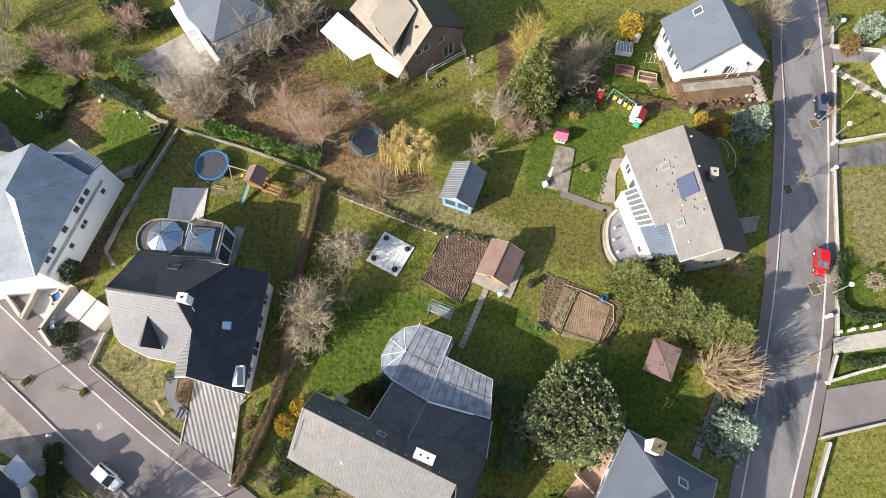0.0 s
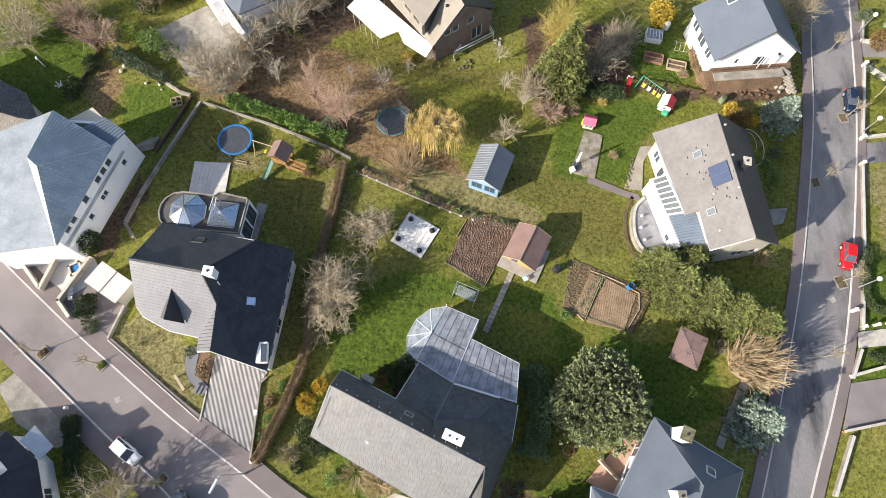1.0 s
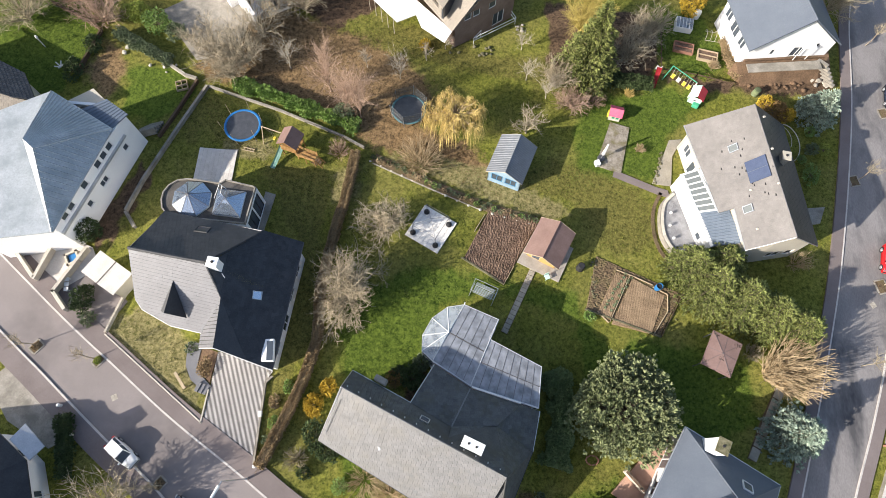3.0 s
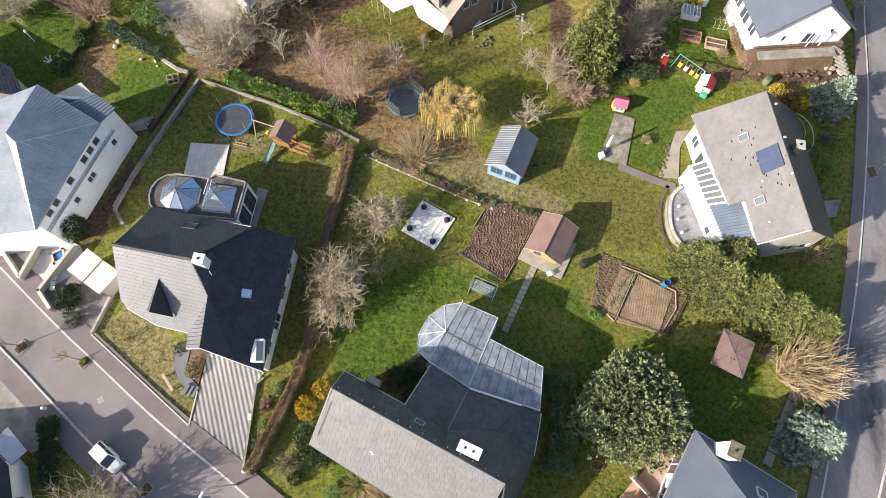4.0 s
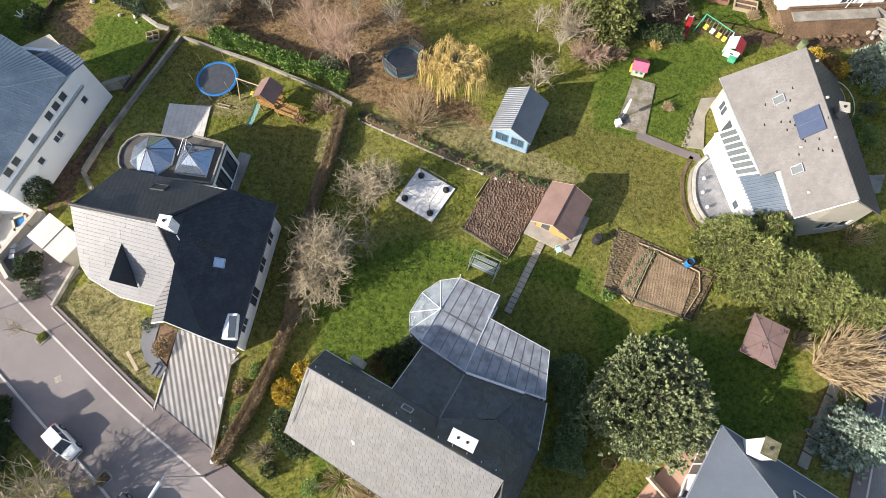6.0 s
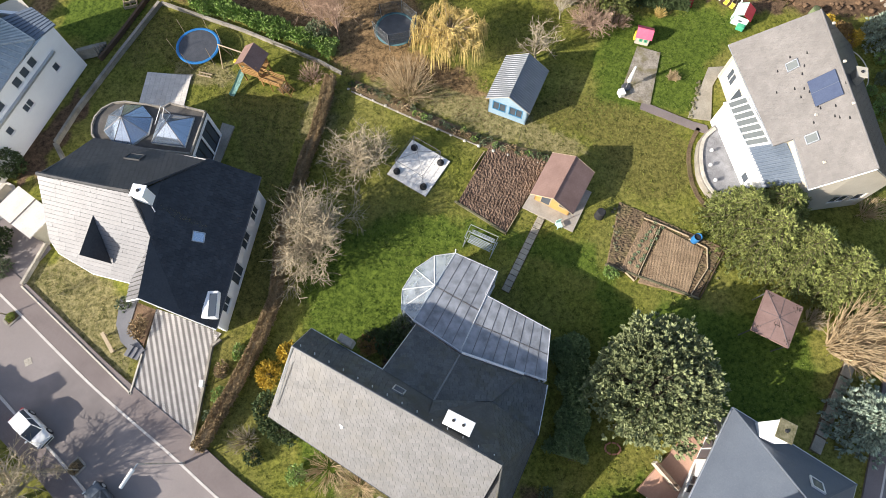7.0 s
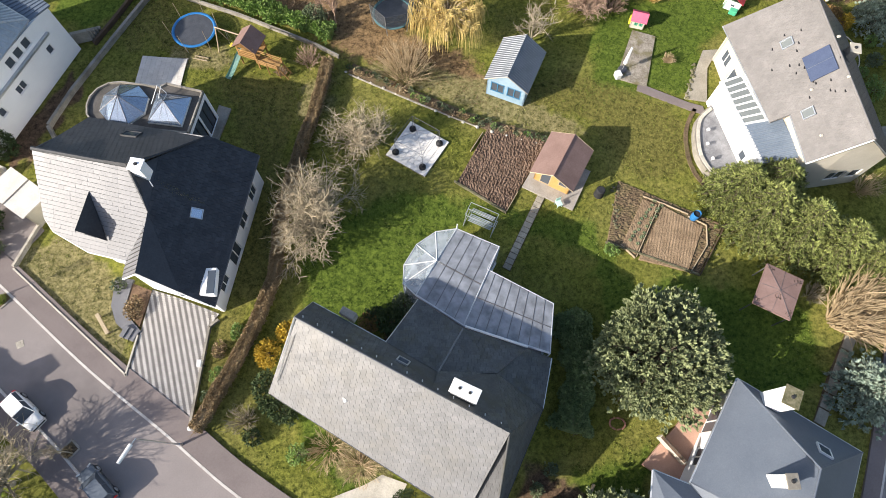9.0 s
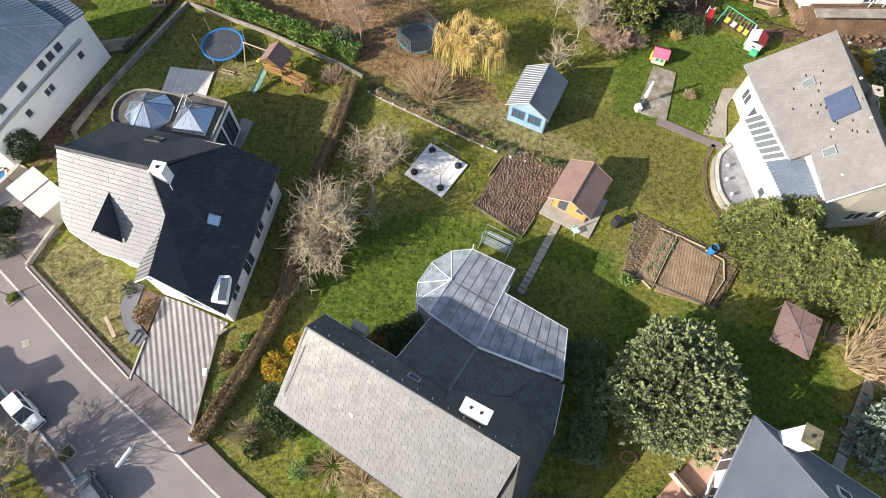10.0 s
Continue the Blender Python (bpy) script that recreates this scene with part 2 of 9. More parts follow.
    yew=mat("yew_green", (0.085, 0.13, 0.05), (0.22, 0.285, 0.12), 0.75, 1.0, 6.0, 0.3, vary=0.35),
    canopy=mat("canopy", (0.20, 0.13, 0.115), (0.28, 0.185, 0.165), 0.9, 0.8, 10.0, 0.1),
    pane_grey=mat("slat_grey", (0.22, 0.26, 0.29), (0.34, 0.38, 0.41), 0.6, 1.0, 10.0, 0.05),
    solar=mat("solar_cell", (0.05, 0.065, 0.12), (0.07, 0.09, 0.15), 0.25, 2.0, 12.0, 0.0),
)


# ---- small builders ----
def part(name, bm, material, parent=None, label="", smooth=False):
    """One mesh object from a bmesh or from (vertices, faces), under a thing or part."""
    me = bpy.data.meshes.new(name)
    if isinstance(bm, tuple):
        me.from_pydata(bm[0], [], bm[1])
    else:
        bmesh.ops.recalc_face_normals(bm, faces=bm.faces[:])
        bm.to_mesh(me)
        bm.free()
    me.materials.append(M[material])
    if smooth:
        me.shade_smooth()
    ob = new(name, me)
    if parent:
        ob.parent = parent
    if label:
        ob["label"] = label
    return ob


def thing(name, label, category, x=0.0, y=0.0, z=0.0, rz=0.0, group="", kind=""):
    ob = new(name)
    ob.empty_display_size = 0.3
    ob.matrix_basis = pose(x, y, z, 0, 0, rz)
    return tagged(ob, label, category, group, kind)


def box(bm, cx, cy, cz, sx, sy, sz, rz=0.0, bevel=0.0, m=None):
    """A cuboid by its centre and sizes."""
    t = (m or Matrix()) @ pose(cx, cy, cz, 0, 0, rz) @ Matrix.Diagonal((sx, sy, sz, 1))
    r = bmesh.ops.create_cube(bm, size=1.0, matrix=t)
    if bevel:
        es = list({e for v in r["verts"] for e in v.link_edges})
        bmesh.ops.bevel(bm, geom=es, offset=bevel, segments=1, affect="EDGES")
    return bm


def cyl(bm, x, y, z0, z1, r0, r1=None, seg=12, caps=True):
    bmesh.ops.create_cone(bm, cap_ends=caps, segments=seg, radius1=r0, radius2=r0 if r1 is None else r1, depth=z1 - z0, matrix=pose(x, y, (z0 + z1) / 2))
    return bm


def rod(bm, a, b, r, seg=6, r2=None):
    """A round bar from a to b."""
    a, b = Vector(a), Vector(b)
    m = Matrix.Translation((a + b) / 2) @ (b - a).to_track_quat("Z", "Y").to_matrix().to_4x4()
    bmesh.ops.create_cone(bm, cap_ends=True, segments=seg, radius1=r, radius2=r if r2 is None else r2, depth=(b - a).length, matrix=m)
    return bm


def prism(bm, pts, z0, z1):
    """A flat polygon raised from z0 to z1."""
    lo = [bm.verts.new((x, y, z0)) for x, y in pts]
    hi = [bm.verts.new((x, y, z1)) for x, y in pts]
    bm.faces.new(lo[::-1])
    bm.faces.new(hi)
    for i in range(len(pts)):
        j = (i + 1) % len(pts)
        bm.faces.new((lo[i], lo[j], hi[j], hi[i]))
    return bm


def slab(bm, pts, thick=0.2):
    """A sloping polygon in space with a thickness below it."""
    hi = [bm.verts.new(p) for p in pts]
    lo = [bm.verts.new((p[0], p[1], p[2] - thick)) for p in pts]
    bm.faces.new(hi)
    bm.faces.new(lo[::-1])
    for i in range(len(pts)):
        j = (i + 1) % len(pts)
        bm.faces.new((hi[i], lo[i], lo[j], hi[j]))
    return bm


def spline(pts, step=1.0):
    """Points along a smooth line through pts (x, y)."""
    p = [np.array(q, float) for q in pts]
    p = [2 * p[0] - p[1], *p, 2 * p[-1] - p[-2]]
    out = []
    for a, b, c, d in zip(p, p[1:], p[2:], p[3:]):
        n = max(2, int(np.linalg.norm(c - b) / step))
        for k in range(n):
            t = k / n
            out.append(0.5 * (2 * b + (c - a) * t + (2 * a - 5 * b + 4 * c - d) * t * t + (3 * b - a - 3 * c + d) * t ** 3))
    out.append(p[-2])
    return [tuple(q) for q in out]


def strip(bm, left, right, z0, z1):
    """A band between two lines of equal length, raised from z0 to z1."""
    rows = []
    for (ax, ay), (bx, by) in zip(left, right):
        rows.append([bm.verts.new(v) for v in ((ax, ay, z0), (ax, ay, z1), (bx, by, z1), (bx, by, z0))])
    for r, s in zip(rows, rows[1:]):
        for i in range(4):
            bm.faces.new((r[i], r[(i + 1) % 4], s[(i + 1) % 4], s[i]))
    bm.faces.new(rows[0][::-1])
    bm.faces.new(rows[-1])
    return bm


def offset(line, d):
    """The line moved d metres to its left."""
    p = np.array(line, float)
    t = np.gradient(p, axis=0)
    t /= np.linalg.norm(t, axis=1)[:, None]
    return [tuple(q) for q in p + d * np.stack([-t[:, 1], t[:, 0]], 1)]


def band(line, d0, d1, z0, z1, step=1.0):
    s = spline(line, step)
    return strip(bmesh.new(), offset(s, d0), offset(s, d1), z0, z1)


def wall(bm, a, b, z0, za, zb, thick=0.3, holes=()):
    """A wall from a to b with a straight or sloping top and openings (along, width, sill, height) right through it."""
    a, b = Vector((*a[:2], 0)), Vector((*b[:2], 0))
    length = (b - a).length
    u = (b - a) / length
    n = Vector((-u.y, u.x, 0)) * thick
    cuts = sorted({0.0, length, *[s for h in holes for s in (h[0], h[0] + h[1])]})

    def top(s):
        return za + (zb - za) * s / length

    for s, e in zip(cuts, cuts[1:]):
        mid = (s + e) / 2
        inside = sorted((h[2], h[2] + h[3]) for h in holes if h[0] < mid < h[0] + h[1])
        lows = [z0, *[h[1] for h in inside]]
        highs = [*[h[0] for h in inside], None]
        for lo, hi in zip(lows, highs):
            h0, h1 = (top(s), top(e)) if hi is None else (hi, hi)
            p, q = a + u * s, a + u * e
            vs = [bm.verts.new(v) for v in (
                (p.x, p.y, lo), (q.x, q.y, lo), (q.x, q.y, h1), (p.x, p.y, h0),
                (p.x + n.x, p.y + n.y, lo), (q.x + n.x, q.y + n.y, lo), (q.x + n.x, q.y + n.y, h1), (p.x + n.x, p.y + n.y, h0))]
            for f in ((0, 1, 2, 3), (7, 6, 5, 4), (0, 4, 5, 1), (1, 5, 6, 2), (2, 6, 7, 3), (3, 7, 4, 0)):
                bm.faces.new([vs[i] for i in f])
    bmesh.ops.remove_doubles(bm, verts=bm.verts[:], dist=0.0005)
    return bm


def window_in(parent, a, b, hole, thick=0.3, frame_mat="white", door=False):
    """A frame and its pane standing in one opening of a wall."""
    a, b = Vector((*a[:2], 0)), Vector((*b[:2], 0))
    u = (b - a).normalized()
    s, w, z, h = hole
    c = a + u * (s + w / 2) + Vector((-u.y, u.x, 0)) * thick * 0.35
    rz = math.degrees(math.atan2(u.y, u.x))
    m = pose(c.x, c.y, z + h / 2, 0, 0, rz)
    bm = bmesh.new()
    t = 0.08
    for cx, cz, sx, sz in ((-w / 2 + t / 2, 0, t, h), (w / 2 - t / 2, 0, t, h), (0, h / 2 - t / 2, w, t), (0, -h / 2 + t / 2, w, t)):
        box(bm, cx, 0, cz, sx, 0.1, sz, m=m)
    if w > 1.1:
        box(bm, 0, 0, 0, t, 0.1, h, m=m)
    fr = part("door" if door else "window", bm, frame_mat, parent)
    part("pane", box(bmesh.new(), 0, 0.01, 0, w - 2 * t, 0.03, h - 2 * t, m=m), "pane", fr)
    return fr


def walls(parent, ring, mat_name, z0=0.0, thick=0.3, holes=None, frame_mat="white"):
    """Outer walls round a ring of (x, y, top); holes maps an edge's index to its openings. The ring runs counter-clockwise."""
    holes = holes or {}
    for i in range(len(ring)):
        a, b = ring[i], ring[(i + 1) % len(ring)]
        part("wall", wall(bmesh.new(), a, b, z0, a[2], b[2], thick, holes.get(i, ())), mat_name, parent)
        for h in holes.get(i, ()):
            window_in(parent, a, b, h, thick, frame_mat, h[2] < 0.25)


def on_plane(tri, x, y):
    a, b, c = map(Vector, tri)
    n = (b - a).cross(c - a)
    return a.z - (n.x * (x - a.x) + n.y * (y - a.y)) / n.z


def clip(poly, inside, cut):
    out = []
    for i in range(len(poly)):
        p, q = poly[i], poly[(i + 1) % len(poly)]
        if inside(p):
            out.append(p)
        if inside(p) != inside(q):
            out.append(cut(p, q))
    return out


def clip_convex(poly, region):
    """A polygon cut to a convex counter-clockwise region, both in the plane."""
    for i in range(len(region)):
        a, b = region[i], region[(i + 1) % len(region)]
        ex, ey = b[0] - a[0], b[1] - a[1]

        def side(p):
            return ex * (p[1] - a[1]) - ey * (p[0] - a[0])

        def cut(p, q):
            s, t = side(p), side(q)
            k = s / (s - t)
            return (p[0] + (q[0] - p[0]) * k, p[1] + (q[1] - p[1]) * k)

        poly = clip(poly, lambda p: side(p) >= 0, cut)
        if len(poly) < 3:
            return []
    return poly


def tiles(parent, facet, mat_name, w, h, proud=0.02, lap=0.03, name="slate", limit=300, stagger=True, gap=0.012, pick=None, rng=None, course=None):
    """Roofing pieces laid in courses on a planar facet whose first edge is the eave. The first `limit` are objects of their
    own, the rest is one part. Each piece lies tilted, its lower edge proud of the course below."""
    rng = rng or random.Random(3)
    P = [Vector(p) for p in facet]
    u = (P[1] - P[0]).normalized()
    n = Vector((0, 0, 0))
    for i in range(len(P)):
        n += (P[i] - P[0]).cross(P[(i + 1) % len(P)] - P[0])
    n.normalize()
    if n.z < 0:
        n = -n
    if course is not None:
        u = Vector((math.cos(radians(course)), math.sin(radians(course)), 0))
        u.z = -(n.x * u.x + n.y * u.y) / n.z
        u.normalize()
    v = n.cross(u)
    if v.z < 0:
        v = -v
    flat = [((p - P[0]).dot(u), (p - P[0]).dot(v)) for p in P]
    area = sum(a[0] * b[1] - b[0] * a[1] for a, b in zip(flat, flat[1:] + flat[:1]))
    if area < 0:
        flat = flat[::-1]
    x0, x1 = min(p[0] for p in flat), max(p[0] for p in flat)
    y0, y1 = min(p[1] for p in flat), max(p[1] for p in flat)
    pieces = []
    row, y = 0, y0
    while y < y1:
        x = x0 - (w / 2 if stagger and row % 2 else 0) - (rng.uniform(0, 0.3 * w) if course is not None else 0)
        while x < x1:
            q = clip_convex([(x + gap, y), (x + w - gap, y), (x + w - gap, y + h + lap), (x + gap, y + h + lap)], flat)
            if len(q) >= 3:
                j = rng.uniform(-0.25, 0.3) * proud
                top = [P[0] + u * a + v * b + n * (0.006 + (proud + j) * (1 - (b - y) / (h + lap))) for a, b in q]
                pieces.append((top, [p - n * 0.02 for p in top]))
            x += w
        y += h
        row += 1
    if pick:
        pieces.sort(key=lambda t: (t[0][0] - Vector(pick)).length)

    def solid(t, verts, faces):
        k, m = len(verts), len(t[0])
        verts += [tuple(p) for p in t[0]] + [tuple(p) for p in t[1]]
        faces.append(tuple(range(k, k + m)))
        for i in range(m):
            j = (i + 1) % m
            faces.append((k + i, k + m + i, k + m + j, k + j))

    for t in pieces[:limit]:
        vs, fs = [], []
        solid(t, vs, fs)
        part(name, (vs, fs), mat_name, parent)
    if len(pieces) > limit:
        vs, fs = [], []
        for t in pieces[limit:]:
            solid(t, vs, fs)
        tagged(part(name + "_field", (vs, fs), mat_name, parent), kind="stuff")
    return pieces


def planar(facet):
    """The facet's corners laid into their common plane."""
    P = np.array(facet, float)
    A = np.c_[P[:, :2], np.ones(len(P))]
    c = np.linalg.lstsq(A, P[:, 2], rcond=None)[0]
    return [(p[0], p[1], float(a @ c)) for p, a in zip(P, A)]


def slope(parent, facet, material, w, h, name="slate", limit=0, under=None, groove=0.0, proud=0.03, thick=0.18, **more):
    """A roof slope with its covering laid piece by piece on it."""
    pts = planar(facet)
    r = part("roof_slope", slab(bmesh.new(), pts, thick), under or material, parent)
    tiles(r, pts, material, w, h, proud, -groove if groove else 0.03, name, limit, **more)
    return pts


def ridge_row(parent, a, b, material, step=0.36, r=0.12):
    """Overlapping ridge tiles, each a piece."""
    a, b = Vector(a), Vector(b)
    n = max(2, int((b - a).length / step))
    for k in range(n):
        part("ridge_tile", rod(bmesh.new(), a.lerp(b, k / n), a.lerp(b, (k + 1.06) / n), r * 1.12, 7, r * 0.86), material, parent)


def ridge_cap(parent, a, b, mat_name, r=0.12, name="ridge"):
    return part(name, rod(bmesh.new(), a, b, r, 8), mat_name, parent)


def rooflight(parent, tri, cx, cy, w, h, ang, frame_mat="zinc", pane_mat="sky_pane"):
    """A window lying in a roof plane, at plan position cx, cy; ang turns its lower edge."""
    z = on_plane(tri, cx, cy)
    a, b, c = map(Vector, tri)
    n = (b - a).cross(c - a).normalized()
    n = -n if n.z < 0 else n
    u = Vector((math.cos(radians(ang)), math.sin(radians(ang)), 0))
    u = (u - n * u.dot(n)).normalized()
    m = Matrix((u, n.cross(u), n)).transposed().to_4x4()
    m.translation = Vector((cx, cy, z)) + n * 0.06
    bm = bmesh.new()
    for x, y, sx, sy in ((-w / 2, 0, 0.07, h + 0.07), (w / 2, 0, 0.07, h + 0.07), (0, -h / 2, w, 0.07), (0, h / 2, w, 0.07)):
        box(bm, x, y, 0.02, sx, sy, 0.14, m=m)
    fr = part("rooflight", bm, frame_mat, parent)
    part("pane", box(bmesh.new(), 0, 0, 0.02, w - 0.08, h - 0.08, 0.05, m=m), pane_mat, fr)
    return fr


# ---- ground: one sheet to the horizon, with the cover of each garden ----
def within(poly, X, Y, soft=1.2):
    """1 inside a polygon, 0 outside, soft at its edge."""
    p = np.array(poly, float)
    ins, dist = np.zeros(X.shape, bool), np.full(X.shape, 1e9)
    for (ax, ay), (bx, by) in zip(p, np.roll(p, -1, 0)):
        cross = ((ay > Y) != (by > Y)) & (X < (bx - ax) * (Y - ay) / (by - ay + 1e-9) + ax)
        ins ^= cross
        t = np.clip(((X - ax) * (bx - ax) + (Y - ay) * (by - ay)) / ((bx - ax) ** 2 + (by - ay) ** 2), 0, 1)
        dist = np.minimum(dist, np.hypot(X - ax - t * (bx - ax), Y - ay - t * (by - ay)))
    s = np.clip(0.5 + np.where(ins, dist, -dist) / (2 * soft), 0, 1)
    return s * s * (3 - 2 * s)


def ripple(X, Y, seed, size):
    """A cheap smooth noise from a few sines."""
    g = np.random.default_rng(seed)
    out = np.zeros(X.shape)
    for k in range(9):
        a, f = g.uniform(0, 6.28), g.uniform(0.5, 2.2) / size
        out += np.sin((X * math.cos(a) + Y * math.sin(a)) * f * 6.28 + g.uniform(0, 6.28)) / 9
    return out


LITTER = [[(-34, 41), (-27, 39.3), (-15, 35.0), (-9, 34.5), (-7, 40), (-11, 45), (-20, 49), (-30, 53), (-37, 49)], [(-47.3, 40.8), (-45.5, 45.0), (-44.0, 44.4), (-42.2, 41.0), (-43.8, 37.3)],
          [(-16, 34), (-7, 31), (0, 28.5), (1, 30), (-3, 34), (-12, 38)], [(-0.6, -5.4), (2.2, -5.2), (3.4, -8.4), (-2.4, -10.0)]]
DRY = [[(-38.2, 11.4), (-34.6, 14.6), (-29.6, 11.4), (-27.4, 8), (-27, 3.8), (-35, 9)],
       [(45, 23), (44.5, 34), (60, 36), (60, 22)], [(-12, 32), (-1, 27.6), (6, 25.8), (8, 27), (0, 31), (-8, 33)],
       [(-12, 1.6), (-9.4, 2.2), (-4.5, -1.6), (-7.6, -2.2), (-10, -2.8)],
       [(-17.5, 30), (-14.5, 31), (-15, 27), (-17.4, 26)], [(-24.5, 33.5), (-24, 31.5), (-29, 31), (-30, 33.5)]]
# Fresh green lawns; zones at (-46, -6) and (-42, 42) colour in shade.
LUSH_SHADE = [[(-16, 15), (-14, 8), (-7, 8), (-5, 16), (0, 18), (8, 15), (9, 8), (14, 14), (25, 12), (25, 6), (5, -2), (8, -6), (16, 4), (8, 18), (-8, 20)],
        [(8, 30), (13, 31), (18, 31), (19, 37), (24, 42), (18, 43), (9, 40)], [(-16, 3), (-12, 2.5), (-6, -3), (-10, -4)],
        [(38, 8), (46, 8), (46, 24), (41, 24)], [(-46, -6), (-36, -3), (-28, -8), (-16, -16), (-20, -32), (-60, -32)], [(-35, 60), (-30, 50), (-26, 62)], [(-58, 36), (-49, 38), (-46.5, 46), (-50, 52), (-62, 50)], [(-42, 42), (-36.5, 42), (-33.5, 38.5), (-38, 34.5), (-42, 36)], [(18, 47), (23, 44), (27, 47), (24, 53), (18, 55)]]
EARTH = [[(6, 43.5), (17, 42.5), (18.5, 46.5), (18, 53), (5, 54)], [(26.5, 43.5), (28, 46.6), (36, 47), (38.5, 44.5), (37, 42.8), (29, 42.6)], [(18, 44.5), (27.5, 44.2), (27, 42.8), (22, 42.6)],
         [(-9, -2), (-2.2, 7.2), (-6.5, 9.6), (-8.3, 8)], [(1, -6), (3, -1), (8, -3), (10, -5), (6, -8)], [(-27, 55), (-20, 48), (-10, 56), (-20, 60)], [(-38, 30), (-42, 22), (-40, 19), (-36.5, 28)]]
MOSS = [[(-21.4, 0.6), (-21.2, 9), (-18.8, 9), (-19.2, 4.8), (-20.4, 0.6)], [(-33, 38), (-31, 33), (-27, 31), (-18, 30), (-17.5, 10), (-21, 9), (-20, 21), (-24, 28), (-28, 36)], [(-36, 37), (-34, 32), (-30, 36), (-31, 39)],
        [(0, 30), (8, 28), (12, 22), (18, 24), (15, 30), (6, 33)], [(-20, 48), (-6, 44), (6, 42), (8, 46), (-2, 46), (-8, 50)]]


def ground_sheet():
    xs = np.concatenate([[-2500, -600, -200, -110], np.arange(-72, 66, 0.45), [110, 200, 600, 2500]])
    ys = np.concatenate([[-2500, -600, -150, -60], np.arange(-32, 82, 0.45), [120, 220, 600, 2500]])
    X, Y = np.meshgrid(xs, ys)
    wob = ripple(X, Y, 1, 3.0)
    Z = -0.07 + 0.05 * ripple(X, Y, 2, 1.3) - 0.03 * np.abs(ripple(X, Y, 5, 9))
    V = np.stack([X, Y, Z], -1).reshape(-1, 3)
    nx, ny = len(xs), len(ys)
    idx = np.arange(nx * ny).reshape(ny, nx)
    F = np.stack([idx[:-1, :-1], idx[:-1, 1:], idx[1:, 1:], idx[1:, :-1]], -1).reshape(-1, 4)
    me = bpy.data.meshes.new("ground")
    me.from_pydata(V.tolist(), [], F.tolist())
    for name, zones, soft in (("litter", LITTER, 1.6), ("dry", DRY, 0.9), ("lush_shade", LUSH_SHADE, 1.6), ("earth", EARTH, 0.7), ("moss", MOSS, 1.5)):
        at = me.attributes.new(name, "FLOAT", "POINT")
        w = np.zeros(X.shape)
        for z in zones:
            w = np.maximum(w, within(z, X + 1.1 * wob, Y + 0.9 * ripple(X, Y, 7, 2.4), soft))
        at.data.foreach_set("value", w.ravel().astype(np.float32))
    me.shade_smooth()
    m = bpy.data.materials.new("garden_ground")
    m.use_nodes = True
    N, L = m.node_tree.nodes, m.node_tree.links
    b = N["Principled BSDF"]
    b.inputs["Roughness"].default_value, b.inputs["Specular IOR Level"].default_value = 0.95, 0.1
    pos = N.new("ShaderNodeNewGeometry").outputs["Position"]

    def tex(s, detail, r=0.65):
        n = N.new("ShaderNodeTexNoise")
        n.inputs["Scale"].default_value, n.inputs["Detail"].default_value, n.inputs["Roughness"].default_value = s, detail, r
        L.new(pos, n.inputs["Vector"])
        return n.outputs["Fac"]

    fine, mid, wide = tex(5.0, 5.0, 0.8), tex(0.9, 3.0), tex(0.13, 3.0)

    def ramp(src, lo, hi, a, c):
        r = N.new("ShaderNodeValToRGB")
        r.color_ramp.elements[0].position, r.color_ramp.elements[1].position = lo, hi
        r.color_ramp.elements[0].color, r.color_ramp.elements[1].color = rgb(a), rgb(c)
        L.new(src, r.inputs[0])
        return r.outputs[0]

    def blend(f, a, c):
        mx = N.new("ShaderNodeMix")
        mx.data_type = "RGBA"
        if isinstance(f, float):
            mx.inputs[0].default_value = f
        else:
            L.new(f, mx.inputs[0])
        L.new(a, mx.inputs[6]), L.new(c, mx.inputs[7])
        return mx.outputs[2]

    def cover(name, sharp=0.25):
        at = N.new("ShaderNodeAttribute")
        at.attribute_name = name
        mt = N.new("ShaderNodeMath")
        mt.operation = "ADD"
        r = N.new("ShaderNodeMapRange")
        r.inputs[1].default_value, r.inputs[2].default_value, r.inputs[3].default_value, r.inputs[4].default_value = 0.0, 1.0, -sharp, sharp
        L.new(mid, r.inputs[0])
        L.new(at.outputs["Fac"], mt.inputs[0]), L.new(r.outputs[0], mt.inputs[1])
        g = N.new("ShaderNodeMapRange")
        g.interpolation_type = "SMOOTHSTEP"
        g.inputs[1].default_value, g.inputs[2].default_value = 0.2, 0.8
        L.new(mt.outputs[0], g.inputs[0])
        return g.outputs[0]

    two = N.new("ShaderNodeMix")
    two.data_type = "FLOAT"
    two.inputs[0].default_value = 0.5
    L.new(fine, two.inputs[2]), L.new(tex(2.2, 4.0, 0.75), two.inputs[3])
    both = two.outputs[0]
    col = blend(ramp(wide, 0.42, 0.62, (0, 0, 0), (1, 1, 1)), ramp(both, 0.39, 0.61, G_A, G_B), ramp(both, 0.39, 0.61, G_C, G_D))
    col = blend(cover("lush_shade"), col, ramp(both, 0.39, 0.61, (0.026, 0.050, 0.007), (0.142, 0.190, 0.031)))
    col = blend(cover("moss"), col, ramp(both, 0.39, 0.61, (0.044, 0.048, 0.012), (0.225, 0.202, 0.058)))
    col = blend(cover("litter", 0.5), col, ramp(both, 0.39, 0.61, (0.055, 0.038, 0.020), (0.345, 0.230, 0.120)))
    col = blend(cover("dry", 0.5), col, ramp(both, 0.39, 0.61, (0.070, 0.072, 0.020), (0.345, 0.295, 0.145)))
    col = blend(cover("earth", 0.4), col, ramp(both, 0.39, 0.61, (0.040, 0.027, 0.018), (0.180, 0.120, 0.078)))
